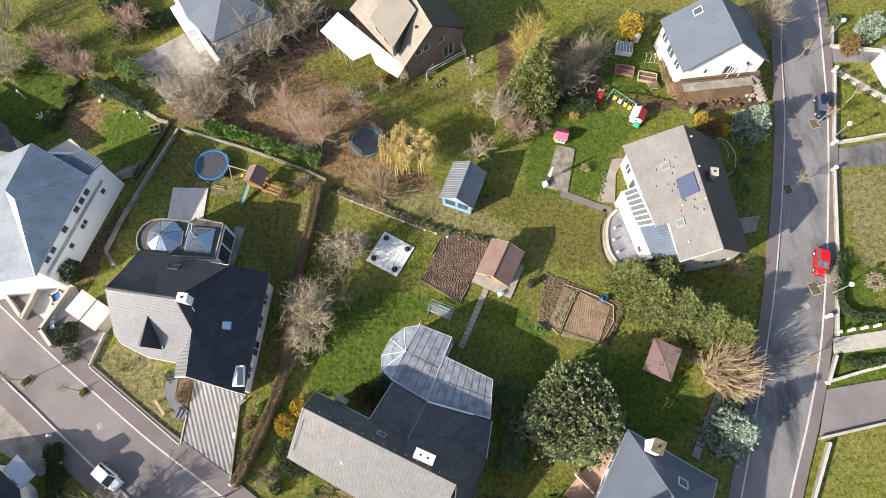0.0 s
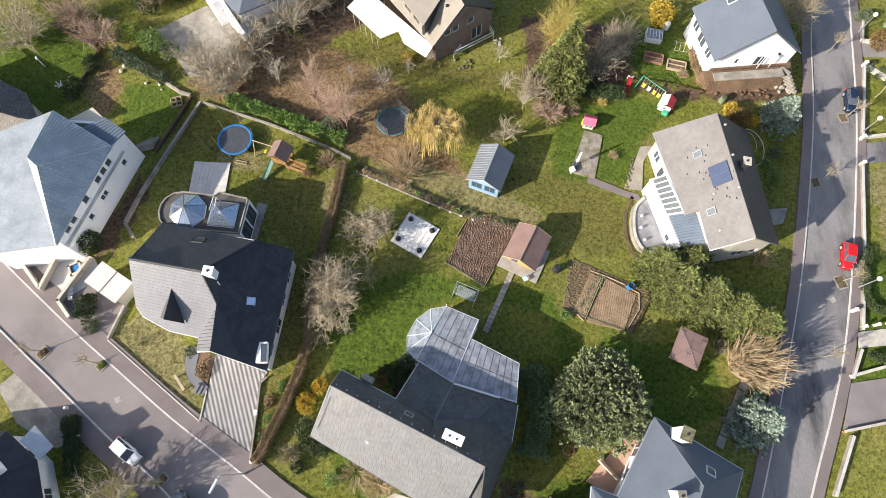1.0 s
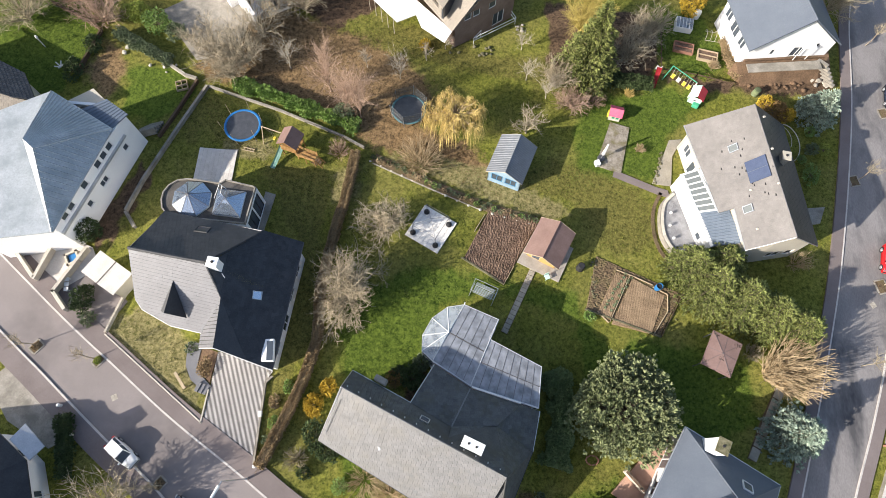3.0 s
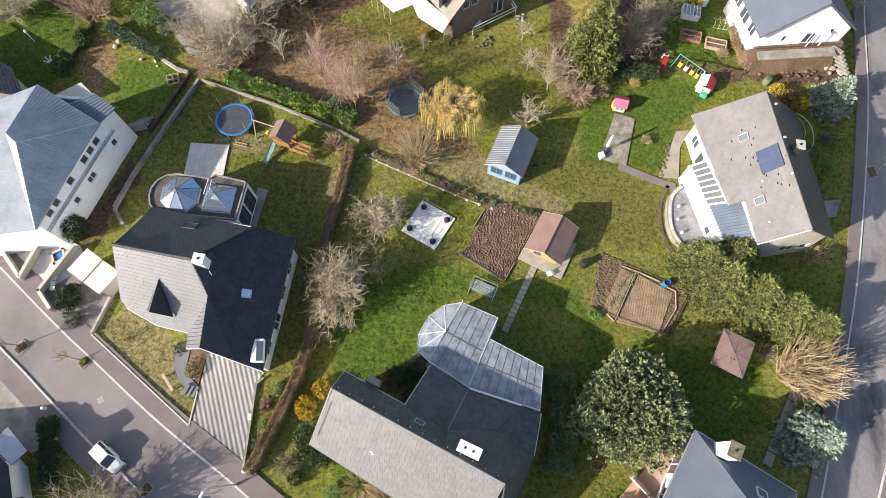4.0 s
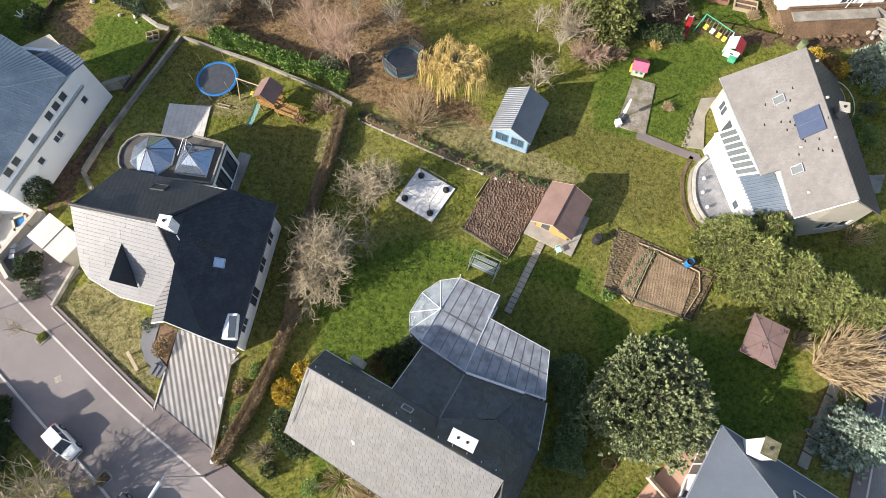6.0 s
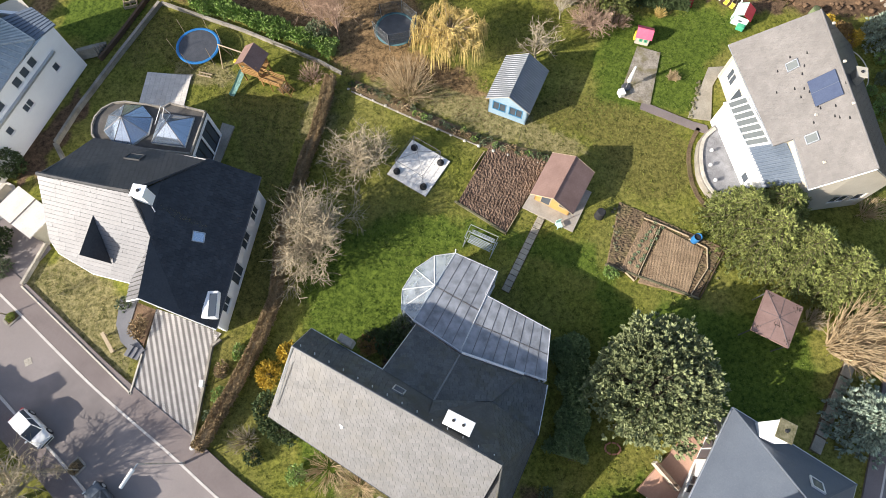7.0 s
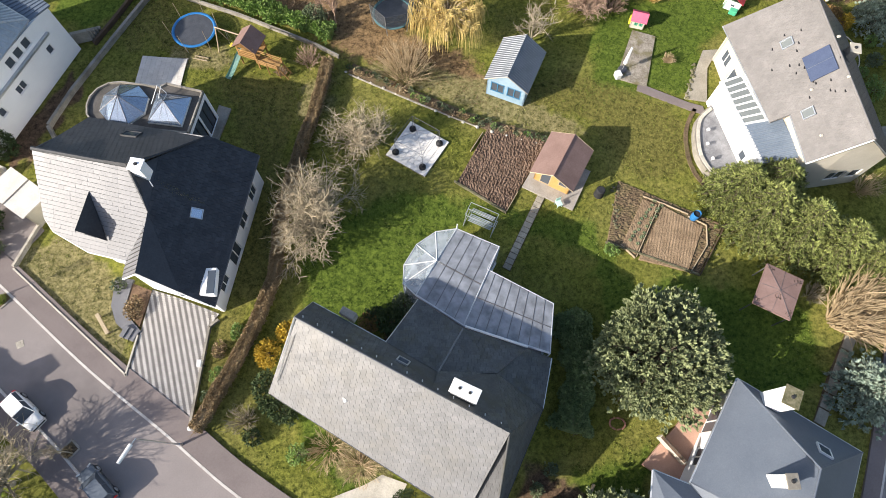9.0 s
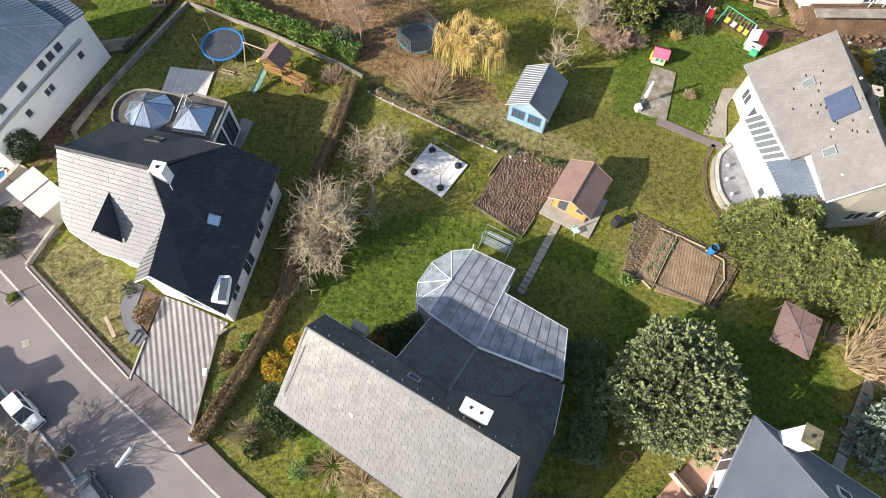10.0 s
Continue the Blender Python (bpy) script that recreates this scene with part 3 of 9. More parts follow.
    L.new(col, b.inputs["Base Color"])
    bp = N.new("ShaderNodeBump")
    bp.inputs["Strength"].default_value, bp.inputs["Distance"].default_value = 0.6, 0.05
    L.new(fine, bp.inputs["Height"]), L.new(bp.outputs[0], b.inputs["Normal"])
    me.materials.append(m)
    return tagged(new("ground", me), "garden lawns with mossy, dry and leaf-littered patches", "ground", kind="structure")


G_A, G_B, G_C, G_D = (0.050, 0.062, 0.011), (0.236, 0.240, 0.046), (0.072, 0.074, 0.018), (0.282, 0.262, 0.074)
ground_sheet()

# ---- the two roads ----
L_KERB = [(-75, 38), (-60, 26.5), (-46.8, 16.2), (-40.5, 11.4), (-36.7, 8.7), (-29.8, 3.8), (-23, -0.5), (-18.3, -3.6), (-14, -6), (-9.8, -8.2), (-2, -12), (10, -17), (30, -24)]
L_SOUTH = [(-75, 28), (-58, 18.5), (-44.4, 8.7), (-40.3, 5.6), (-35, 1.6), (-31, -1.2), (-26.2, -5), (-20.3, -9), (-12, -14), (0, -20), (16, -26), (30, -31)]
R_WEST = [(43.3, 75), (42.8, 60), (41.4, 52), (40, 42.2), (38, 32.5), (35.4, 22), (33.3, 15), (30.8, 7.5), (28.2, 0), (24.8, -9), (20.8, -20)]
R_EAST = [(47.6, 75), (47.3, 60), (46.4, 52), (45, 42), (43, 32), (40.7, 22.2), (38.3, 13.6), (35.8, 6.9), (32.8, 0), (29.2, -9), (24.8, -20)]


def even(line, n=140):
    s = np.array(spline(line, 0.7))
    d = np.concatenate([[0], np.cumsum(np.linalg.norm(np.diff(s, axis=0), axis=1))])
    k = np.linspace(0, d[-1], n)
    return [tuple(p) for p in np.stack([np.interp(k, d, s[:, 0]), np.interp(k, d, s[:, 1])], 1)]


def road(name, a, b, material, label):
    return tagged(part(name, strip(bmesh.new(), even(a), even(b), -0.3, 0.02), material), label, "road", kind="structure")


road("road", L_KERB, L_SOUTH, "asphalt", "smooth pinkish-grey asphalt street")
road("road", R_WEST, R_EAST, "asphalt_worn", "patched and stained grey asphalt street")
for nm, line, d0, d1, lab in (("pavement", L_KERB, 0.15, 1.95, "brown-grey asphalt pavement with a pale kerb"), ("pavement", L_SOUTH, -0.15, -1.9, "brown-grey asphalt pavement in shade"),
                              ("pavement", R_WEST, -0.12, -1.25, "grey asphalt pavement"), ("pavement", R_EAST, 0.12, 1.15, "brown-grey asphalt pavement by garden walls")):
    tagged(part(nm, band(line, d0, d1, -0.3, 0.12), "pavement"), lab, "pavement", kind="structure")


def kerbs(line, d0, d1, material, length, near, label):
    """Kerb stones along a road edge, each stone a piece."""
    k = thing("kerb", label, "kerb", kind="structure")
    s = spline(line, length)
    l0, l1 = offset(s, d0), offset(s, d1)
    vs, fs = [], []
    for i in range(len(s) - 1):
        q = []
        for p, r in ((l0[i], l0[i + 1]), (l1[i + 1], l1[i])):
            p, r = Vector(p), Vector(r)
            g = (r - p) * 0.012
            q += [p + g, r - g]
        v = [(p.x, p.y, z) for z in (-0.25, 0.135) for p in q]
        f = [(3, 2, 1, 0), (4, 5, 6, 7), (0, 1, 5, 4), (1, 2, 6, 5), (2, 3, 7, 6), (3, 0, 4, 7)]
        if near(s[i]):
            part("kerb_stone", (v, f), material, k)
        else:
            fs += [tuple(c + len(vs) for c in t) for t in f]
            vs += v
    if vs:
        tagged(part("kerb_run", (vs, fs), material, k), kind="stuff")
    return k


kerbs(L_KERB, 0.0, 0.17, "kerb", 1.0, lambda p: -47 < p[0] < -6, "pale concrete kerb stones along the street")
kerbs(L_SOUTH, 0.0, -0.17, "kerb", 1.0, lambda p: -44 < p[0] < -16, "pale concrete kerb stones in the shade")
kerbs(R_WEST, 0.0, -0.14, "kerb", 1.0, lambda p: 0 < p[1] < 55, "pale concrete kerb stones")
kerbs(R_EAST, 0.0, 0.14, "kerb", 1.0, lambda p: 0 < p[1] < 55, "pale concrete kerb stones")


PAVED = []


def flat(name, pts, material, top, label, category, kind="structure"):
    PAVED.append(pts)
    return tagged(part(name, prism(bmesh.new(), pts, -0.25, top), material), label, category, kind=kind)


# ---- house with the dark slate roof and glazed roof pyramids ----
def roof_part(parent, facet, material, thick=0.18, name="roof_slope"):
    return part(name, slab(bmesh.new(), facet, thick), material, parent)


def chimney(parent, x, y, z0, z1, sx, sy, rz, material, cap, name="chimney"):
    c = part(name, box(bmesh.new(), x, y, (z0 + z1) / 2, sx, sy, z1 - z0, rz, 0.03), material, parent)
    bm = box(bmesh.new(), x, y, z1 + 0.05, sx + 0.14, sy + 0.14, 0.1, rz, 0.02)
    part("cap", bm, cap, c)
    part("flue", cyl(bmesh.new(), x, y, z1 + 0.1, z1 + 0.18, 0.13, 0.1, 10), "rubber", c)
    return c


def house_a():
    h = thing("house", "white rendered house with dark slate hipped roof", "house")
    R1, R2, F, S1 = (-32.6, 17.4, 8.6), (-25.7, 16.4, 8.7), (-24.45, 13.8, 6.62), (-24.5, 9.5, 6.6)
    L4, L5, L6, L7 = (-26.87, 11.22, 3.82), (-29.8, 11.74, 3.88), (-32.27, 12.92, 4.6), (-32.77, 13.7, 5.22)
    N1, N2, E1, E2, W4 = (-32.4, 22.7, 4.1), (-22.0, 20.6, 6.0), (-18.8, 20.5, 3.75), (-20.1, 8.3, 3.4), (-26.7, 9.8, 4.1)
    ring = [(-32.2, 14.3, 5.2), (-31.9, 13.5, 4.6), (-29.7, 12.3, 3.9), (-26.7, 11.8, 3.9), (-26.3, 10.3, 4.1), (-24.5, 9.9, 6.3), (-20.5, 8.8, 3.4), (-19.3, 20.0, 3.6), (-22.0, 20.2, 5.6), (-31.9, 22.2, 4.0), (-32.1, 17.4, 8.2)]
    walls(h, ring, "wall_white", holes={5: [(0.6, 2.6, 0.2, 2.1)], 6: [(1.2, 1.3, 0.9, 1.3), (3.6, 1.6, 0.2, 2.1), (6.4, 1.4, 0.9, 1.3), (8.9, 1.2, 0.9, 1.3)], 2: [(0.8, 1.2, 0.9, 1.2)], 10: [(1.0, 1.0, 4.2, 1.2)]})
    # Sun and shade are coloured in: pale south slopes, dark east and north ones.
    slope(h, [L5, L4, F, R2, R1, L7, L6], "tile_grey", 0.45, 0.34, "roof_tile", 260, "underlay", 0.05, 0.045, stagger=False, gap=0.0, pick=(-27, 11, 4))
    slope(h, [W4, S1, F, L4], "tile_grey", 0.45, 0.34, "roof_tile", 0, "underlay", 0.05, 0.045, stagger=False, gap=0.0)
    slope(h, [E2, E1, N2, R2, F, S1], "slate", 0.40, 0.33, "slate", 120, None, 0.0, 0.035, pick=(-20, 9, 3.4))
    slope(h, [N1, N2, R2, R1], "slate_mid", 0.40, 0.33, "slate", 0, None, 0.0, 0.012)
    ridge_row(h, R1, R2, "slate_mid", 0.4, 0.15)
    ridge_row(h, R2, F, "slate", 0.4, 0.13)
    ridge_row(h, R2, N2, "slate", 0.4, 0.10)
    # fascia and gutters
    for a, b in ((L5, L4), (E2, E1), (N1, N2), (S1, E2), (S1, W4), (R1, N1), (L7, L6), (L6, L5)):
        a, b = Vector(a) - Vector((0, 0, 0.16)), Vector(b) - Vector((0, 0, 0.16))
        part("gutter", rod(bmesh.new(), a, b, 0.07, 6), "white" if b.y < 13 else "frame_grey", h)
    # pointed dormer
    A, B, C = Vector((-28.84, 15.07, 7.1)), Vector((-30.09, 12.85, 4.95)), Vector((-28.22, 12.38, 4.85))
    top = Vector((-29.15, 12.45, 6.75))
    d = part("dormer", bmesh.new(), "slate", h)
    bm = bmesh.new()
    slab(bm, [B + Vector((-0.25, -0.1, 0.1)), top + Vector((0, -0.25, 0.15)), A], 0.12)
    slab(bm, [top + Vector((0, -0.25, 0.15)), C + Vector((0.25, -0.1, 0.1)), A], 0.12)
    part("dormer_roof", bm, "slate", d)
    bm = bmesh.new()
    prismed = [bm.verts.new(v) for v in (B, C, top)]
    bm.faces.new(prismed)
    part("dormer_front", bm, "wall_white", d)
    ctr = (B + C + top) / 3
    part("dormer_window", box(bmesh.new(), ctr.x, ctr.y - 0.02, ctr.z - 0.15, 0.8, 0.06, 0.7, -14), "pane", d)
    chimney(h, -25.0, 16.4, 7.4, 8.95, 0.85, 0.8, -6, "wall_white", "wall_white")
    part("flashing", box(bmesh.new(), -24.25, 15.55, 7.85, 0.5, 0.07, 0.04, -50), "zinc", h)
    # moss fallen from the chimney onto the slates
    rng = random.Random(23)
    tri = planar([E2, E1, N2, R2, F, S1])[:3]
    bm = bmesh.new()
    for k in range(70):
        f = rng.random()
        x, y = -24.1 + 2.4 * f + rng.gauss(0, 0.12), 16.0 - 0.5 * f + rng.gauss(0, 0.16)
        box(bm, x, y, on_plane(tri, x, y) + 0.045, rng.uniform(0.02, 0.06), rng.uniform(0.02, 0.05), 0.04, rng.uniform(0, 90))
    tagged(part("fallen_moss", bm, "moss", h), kind="stuff")
    rooflight(h, planar([E2, E1, N2, R2, F, S1])[:3], -21.9, 14.6, 0.7, 0.8, 95)
    rooflight(h, planar([N1, N2, R2, R1])[:3], -27.6, 20.3, 1.2, 0.8, -8, "slate_mid", "pane")
    # glazed porch roof over the side door
    c = part("porch_roof", box(bmesh.new(), -20.55, 9.95, 3.85, 1.05, 2.0, 0.6, 6, 0.03), "wall_white", h)
    part("glazing", box(bmesh.new(), -20.33, 9.9, 4.17, 0.55, 1.7, 0.06, 6, 0.01), "pane", c)
    return h


def pyramid(parent, cx, cy, z, r, n, rise, turn, up):
    """A glazed lantern: bars, panes and an upstand ring."""
    ring = [(cx + r * math.cos(radians(turn + 360 * k / n)), cy + r * math.sin(radians(turn + 360 * k / n))) for k in range(n)]
    base = part("lantern", prism(bmesh.new(), ring, z, z + up), "white", parent)
    apex = Vector((cx, cy, z + up + rise))
    for k in range(n):
        a, b = Vector((*ring[k], z + up + 0.02)), Vector((*ring[(k + 1) % n], z + up + 0.02))
        part("hip_bar", rod(bmesh.new(), a, apex, 0.035, 5), "frame_grey", base)
        for f in (0.33, 0.67) if n == 4 else (0.5,):
            m = a.lerp(b, f)
            part("glazing_bar", rod(bmesh.new(), m, m.lerp(apex, 0.94), 0.014, 4), "frame_grey", base)
        pb = bmesh.new()
        pb.faces.new([pb.verts.new(v) for v in (a + Vector((0, 0, 0.01)), b + Vector((0, 0, 0.01)), apex)])
        bmesh.ops.solidify(pb, geom=pb.faces[:], thickness=0.02)
        part("pane", pb, "sky_pane", base)
    return base


def extension_a():
    h = thing("garden_room", "flat-roofed garden room with two glass lanterns", "extension")
    ring = [(-32.3, 22.4, 3.6), (-24.6, 22.0, 3.6), (-24.2, 26.0, 3.6), (-27.3, 26.6, 3.6), (-27.8, 26.2, 3.6), (-31.0, 26.5, 3.6), (-32.0, 26.3, 3.6), (-32.8, 25.7, 3.6), (-33.2, 24.9, 3.6), (-33.25, 24.1, 3.6), (-33.0, 23.2, 3.6)]
    walls(h, ring, "wall_white", holes={1: [(0.3, 1.6, 0.2, 3.0), (2.1, 1.6, 0.2, 3.0)], 2: [(0.4, 2.2, 0.2, 2.6)], 4: [(0.5, 2.4, 0.2, 2.6)]}, frame_mat="rubber")
    pts = [(x, y) for x, y, z in ring]
    part("flat_roof", prism(bmesh.new(), pts, 3.55, 3.72), "felt", h)
    line = pts + [pts[0]]
    for a, b in zip(line, line[1:]):
        part("parapet", wall(bmesh.new(), a, b, 3.66, 3.9, 3.9, 0.12), "concrete", h)
    pyramid(h, -30.2, 24.3, 3.72, 1.95, 8, 1.15, 22.5, 0.2)
    pyramid(h, -26.5, 24.05, 3.72, 1.95, 4, 1.2, 41, 0.2)
    bm = bmesh.new()
    for a, b in (((-28.0, 24.4, 4.0), (-27.4, 25.6, 4.9)), ((-27.5, 24.3, 4.0), (-27.1, 25.5, 4.9)), ((-27.4, 25.6, 4.9), (-27.0, 25.5, 4.0))):
        rod(bm, a, b, 0.028)
    part("vent_frame", bm, "white", h)
    return h


house_a()
extension_a()


# ---- long low house with the pale roof, by the eastern street ----
def house_b():
    h = thing("house", "cream rendered house with pale fibre-cement roof", "house")
    RN, RS = (23.7, 35.2, 8.8), (25.8, 21.7, 8.8)
    NW, E1, E2 = (19.1, 35.8, 3.5), (29.6, 36.6, 3.4), (30.6, 22.8, 4.2)
    K1, K2, K3, RM = (21.35, 25.7, 4.3), (22.35, 25.75, 5.45), (22.95, 21.5, 5.4), (25.15, 25.8, 8.8)
    ring = [(23.2, 22.0, 5.2), (25.7, 22.2, 8.5), (30.0, 23.1, 4.3), (29.1, 36.0, 3.6), (23.6, 34.8, 8.4), (19.6, 35.2, 3.6), (21.5, 26.0, 4.2), (22.5, 26.0, 5.2)]
    walls(h, ring, "wall_cream", holes={0: [(0.6, 1.2, 1.2, 1.3)], 1: [(1.0, 1.5, 1.2, 1.3), (2.9, 1.0, 1.2, 1.3)], 2: [(2, 1.3, 1.0, 1.3), (6, 1.3, 1.0, 1.3), (10, 1.3, 1.0, 1.3)], 5: [(0.8, 1.2, 1.0, 1.4), (2.8, 1.8, 0.2, 2.1), (5.6, 1.2, 1.0, 1.3)]})
    slope(h, [NW, K1, RM, RN], "roof_pale", 0.36, 0.28, "roof_sheet", 160, None, 0.0, 0.022, pick=(21.3, 25.7, 4))
    slope(h, [K2, K3, RS, RM], "roof_pale", 0.36, 0.28, "roof_sheet", 80, None, 0.0, 0.022, pick=(22.9, 21.5, 5))
    slope(h, [E2, E1, RN, RS], "slate", 0.5, 0.36, "slate", 0, None, 0.0, 0.02)
    ridge_cap(h, RN, RS, "roof_pale", 0.09)
    for a, b in ((NW, RN), (RS, K3), (RS, E2), (NW, K1), (E2, E1), (K2, K3)):
        part("fascia", rod(bmesh.new(), Vector(a) - Vector((0, 0, 0.12)), Vector(b) - Vector((0, 0, 0.1)), 0.05, 6), "zinc", h)
    chimney(h, 26.6, 30.3, 5.4, 7.9, 0.7, 0.8, -9, "concrete", "wall_cream")
    tri = (NW, RN, RS)
    rooflight(h, tri, 22.35, 31.6, 0.7, 0.85, 99, "zinc", "pane_haze")
    rooflight(h, tri, 23.15, 25.3, 0.7, 0.85, 99, "zinc", "pane_haze")
    # solar thermal panel
    z = on_plane(tri, 23.8, 28.8)
    n = (Vector(RN) - Vector(NW)).cross(Vector(RS) - Vector(NW)).normalized()
    n = -n if n.z < 0 else n
    u = (Vector(RS) - Vector(RN)).normalized()
    m = Matrix((u, n.cross(u), n)).transposed().to_4x4()
    m.translation = Vector((23.8, 28.8, z)) + n * 0.12
    p = part("solar_panel", box(bmesh.new(), 0, 0, 0, 2.2, 1.95, 0.1, m=m, bevel=0.02), "solar", h)
    part("frame_bar", box(bmesh.new(), 0, 0, 0.055, 0.025, 1.9, 0.012, m=m), "car_grey", p)
    for cx, cy in ((24.9, 26.9), (24.6, 30.3), (23.3, 27.0), (24.2, 33.6), (23.6, 23.2)):
        part("roof_vent", box(bmesh.new(), cx, cy, on_plane(tri, cx, cy) + 0.12, 0.22, 0.19, 0.16, 10, 0.03), "stone_pale", h)
    rng = random.Random(17)
    for k in range(30):
        cx, cy = (22.4, 30.4) if k < 14 else (24.1, 27.0)
        cx, cy = cx + rng.uniform(-0.9, 0.9), cy + rng.uniform(-2.0, 2.0)
        part("snow_hook", box(bmesh.new(), cx, cy, on_plane(tri, cx, cy) + 0.03, 0.12, 0.22, 0.06, -10), "rubber", h)
    # glazed white porch along the garden front
    w = part("winter_garden", bmesh.new(), "white", h)
    P = [(18.6, 30.3, 2.9), (20.1, 30.7, 3.5), (21.4, 26.2, 3.9), (19.9, 26.2, 3.05)]
    bm = bmesh.new()
    for a, b in zip(P, P[1:] + P[:1]):
        rod(bm, a, b, 0.11, 6)
    for k in range(1, 7):
        f = k / 7
        a, b = Vector(P[0]).lerp(Vector(P[3]), f), Vector(P[1]).lerp(Vector(P[2]), f)
        part("rafter", rod(bmesh.new(), a, b, 0.09, 6), "white", w)
    part("ring_beam", bm, "white", w)
    for k in range(7):
        a, b, c, d = (Vector(P[i]).lerp(Vector(P[j]), (k + t) / 7) for i, j, t in ((0, 3, 0), (1, 2, 0), (1, 2, 1), (0, 3, 1)))
        part("pane", slab(bmesh.new(), [a, b, c, d], 0.03), "pane_haze", w)
    part("front_wall", wall(bmesh.new(), (18.5, 30.3), (20.75, 22.6), 0, 2.85, 3.05, 0.25, [(5.9, 0.8, 0.9, 1.0)]), "white", h)
    roof_part(h, [P[1], (20.5, 30.8, 3.75), (21.9, 26.3, 4.2), P[2]], "white", 0.12, "eaves_panel")
    window_in(h, (18.5, 30.3), (20.75, 22.6), (5.9, 0.8, 0.9, 1.0), 0.25)
    part("coping", wall(bmesh.new(), (18.42, 30.35), (20.7, 22.5), 2.85, 2.98, 3.18, 0.4), "white", h)
    part("end_wall", wall(bmesh.new(), (20.2, 30.9), (18.5, 30.3), 0, 3.4, 2.85, 0.25), "white", h)
    # blue sheet roof with standing seams
    S = [(20.95, 22.6, 3.12), (20.0, 26.05, 3.05), (22.3, 26.3, 4.3), (23.3, 22.6, 4.5)]
    s = roof_part(h, S, "roof_blue", 0.1, "sheet_roof")
    for k in range(13):
        f = k / 12
        a, b = Vector(S[0]).lerp(Vector(S[1]), f), Vector(S[3]).lerp(Vector(S[2]), f)
        part("seam", rod(bmesh.new(), a + Vector((0, 0, 0.03)), b + Vector((0, 0, 0.03)), 0.05, 5), "roof_blue", s)
    return h


house_b()


# ---- slate house with the conservatory ----
def house_c():
    h = thing("house", "house with weathered slate roof and low-pitched wing", "house")
    RW, RE = (-12.9, 6.6, 8.8), (0.5, 0.5, 8.7)
    SW, SE = (-15.2, 2.55, 3.45), (-1.65, -4.4, 3.4)
    NA, NB = (-12.45, 8.25, 6.4), (-7.35, 5.85, 6.45)
    V0, V1, V2, V3, V4 = (-3.86, 4.1, 6.5), (-5.55, 9.4, 4.5), (-2.34, 7.45, 4.75), (2.1, 6.35, 4.45), (-0.05, 4.4, 5.6)
    X1, X2, X3 = (3.9, 6.0, 3.7), (3.3, 2.6, 3.6), (0.2, -5.05, 3.6)
    ring = [(-14.6, 2.8, 3.4), (-1.6, -3.8, 3.4), (0.0, -4.4, 3.5), (3.0, 2.6, 3.6), (3.4, 5.6, 3.6), (2.0, 6.0, 4.0), (-2.4, 7.1, 4.3), (-5.4, 8.9, 4.1), (-7.3, 5.5, 6.1), (-12.3, 7.9, 6.2), (-12.8, 6.6, 8.4)]
    walls(h, ring, "wall_white", holes={0: [(1.5, 1.4, 0.9, 1.3), (4.5, 2.0, 0.2, 2.2), (8.5, 1.4, 0.9, 1.3), (11.6, 1.2, 0.9, 1.3)], 2: [(1.0, 1.2, 0.9, 1.3), (4.0, 1.2, 0.9, 1.3)], 8: [(0.8, 1.2, 3.6, 1.2), (3.4, 1.2, 3.6, 1.2)], 7: [(1.2, 1.2, 2.4, 1.2)], 10: [(1.4, 1.2, 3.6, 1.2)]})
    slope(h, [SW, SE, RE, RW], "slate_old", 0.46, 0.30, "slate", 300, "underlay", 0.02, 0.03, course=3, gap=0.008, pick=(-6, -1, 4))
    # hip end, set below the verge of the long slope, its shade coloured in
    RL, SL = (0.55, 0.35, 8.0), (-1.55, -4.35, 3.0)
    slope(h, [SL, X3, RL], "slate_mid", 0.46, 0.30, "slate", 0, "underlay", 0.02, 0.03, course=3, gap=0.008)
    for q, m in (((RE, SE, SL, RL), "slate"), ((RE, RL, X3), "zinc")):
        b = bmesh.new()
        f = b.faces.new([b.verts.new(p) for p in q])
        bmesh.ops.solidify(b, geom=[f], thickness=0.05)
        part("verge_board", b, m, h)
    # Rear and east slopes carry shade as well as moss in their colour.
    slope(h, [NB, NA, RW, (-4.2, 2.65, 8.75)], "slate_mossy_shaded", 0.40, 0.30, "slate", 0, None, 0.0, 0.03, course=3)
    roof_part(h, [NB, (-4.2, 2.65, 8.75), RE, V4, V0], "slate_mossy_shaded")
    slope(h, [NB, V0, V2, V1], "slate_mossy_shaded", 0.40, 0.30, "slate", 0, None, 0.0, 0.035, course=3)
    slope(h, [V0, V4, V3, V2], "slate_mossy_shaded", 0.40, 0.30, "slate", 0, None, 0.0, 0.035, course=3)
    slope(h, [V0, (-4.2, 2.65, 8.75), RE, V4], "slate_mossy_shaded", 0.40, 0.30, "slate", 0, None, 0.0, 0.035, course=3)
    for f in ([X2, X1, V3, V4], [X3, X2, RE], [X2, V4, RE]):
        slope(h, f, "slate_mossy_shaded", 0.40, 0.30, "slate", 0, None, 0.0, 0.02, course=3)
    for a, b, m in ((RW, RE, "slate_old"), (V0, V2, "slate_old"), (V4, V3, "slate_mossy_shaded"), (RE, X3, "slate_mossy_shaded")):
        ridge_cap(h, a, b, m, 0.07)
    for a, b in ((SW, SE), (NA, NB), (X1, X2), (X2, X3), (SW, RW), (SE, X3), (V1, NB), (NA, RW)):
        part("gutter", rod(bmesh.new(), Vector(a) - Vector((0, 0, 0.14)), Vector(b) - Vector((0, 0, 0.14)), 0.085, 6), "slate" if b in (SE, X3) else "zinc", h)
    part("flashing", rod(bmesh.new(), (-2.2, 7.62, 4.72), (2.15, 6.5, 4.45), 0.09, 6), "white", h)
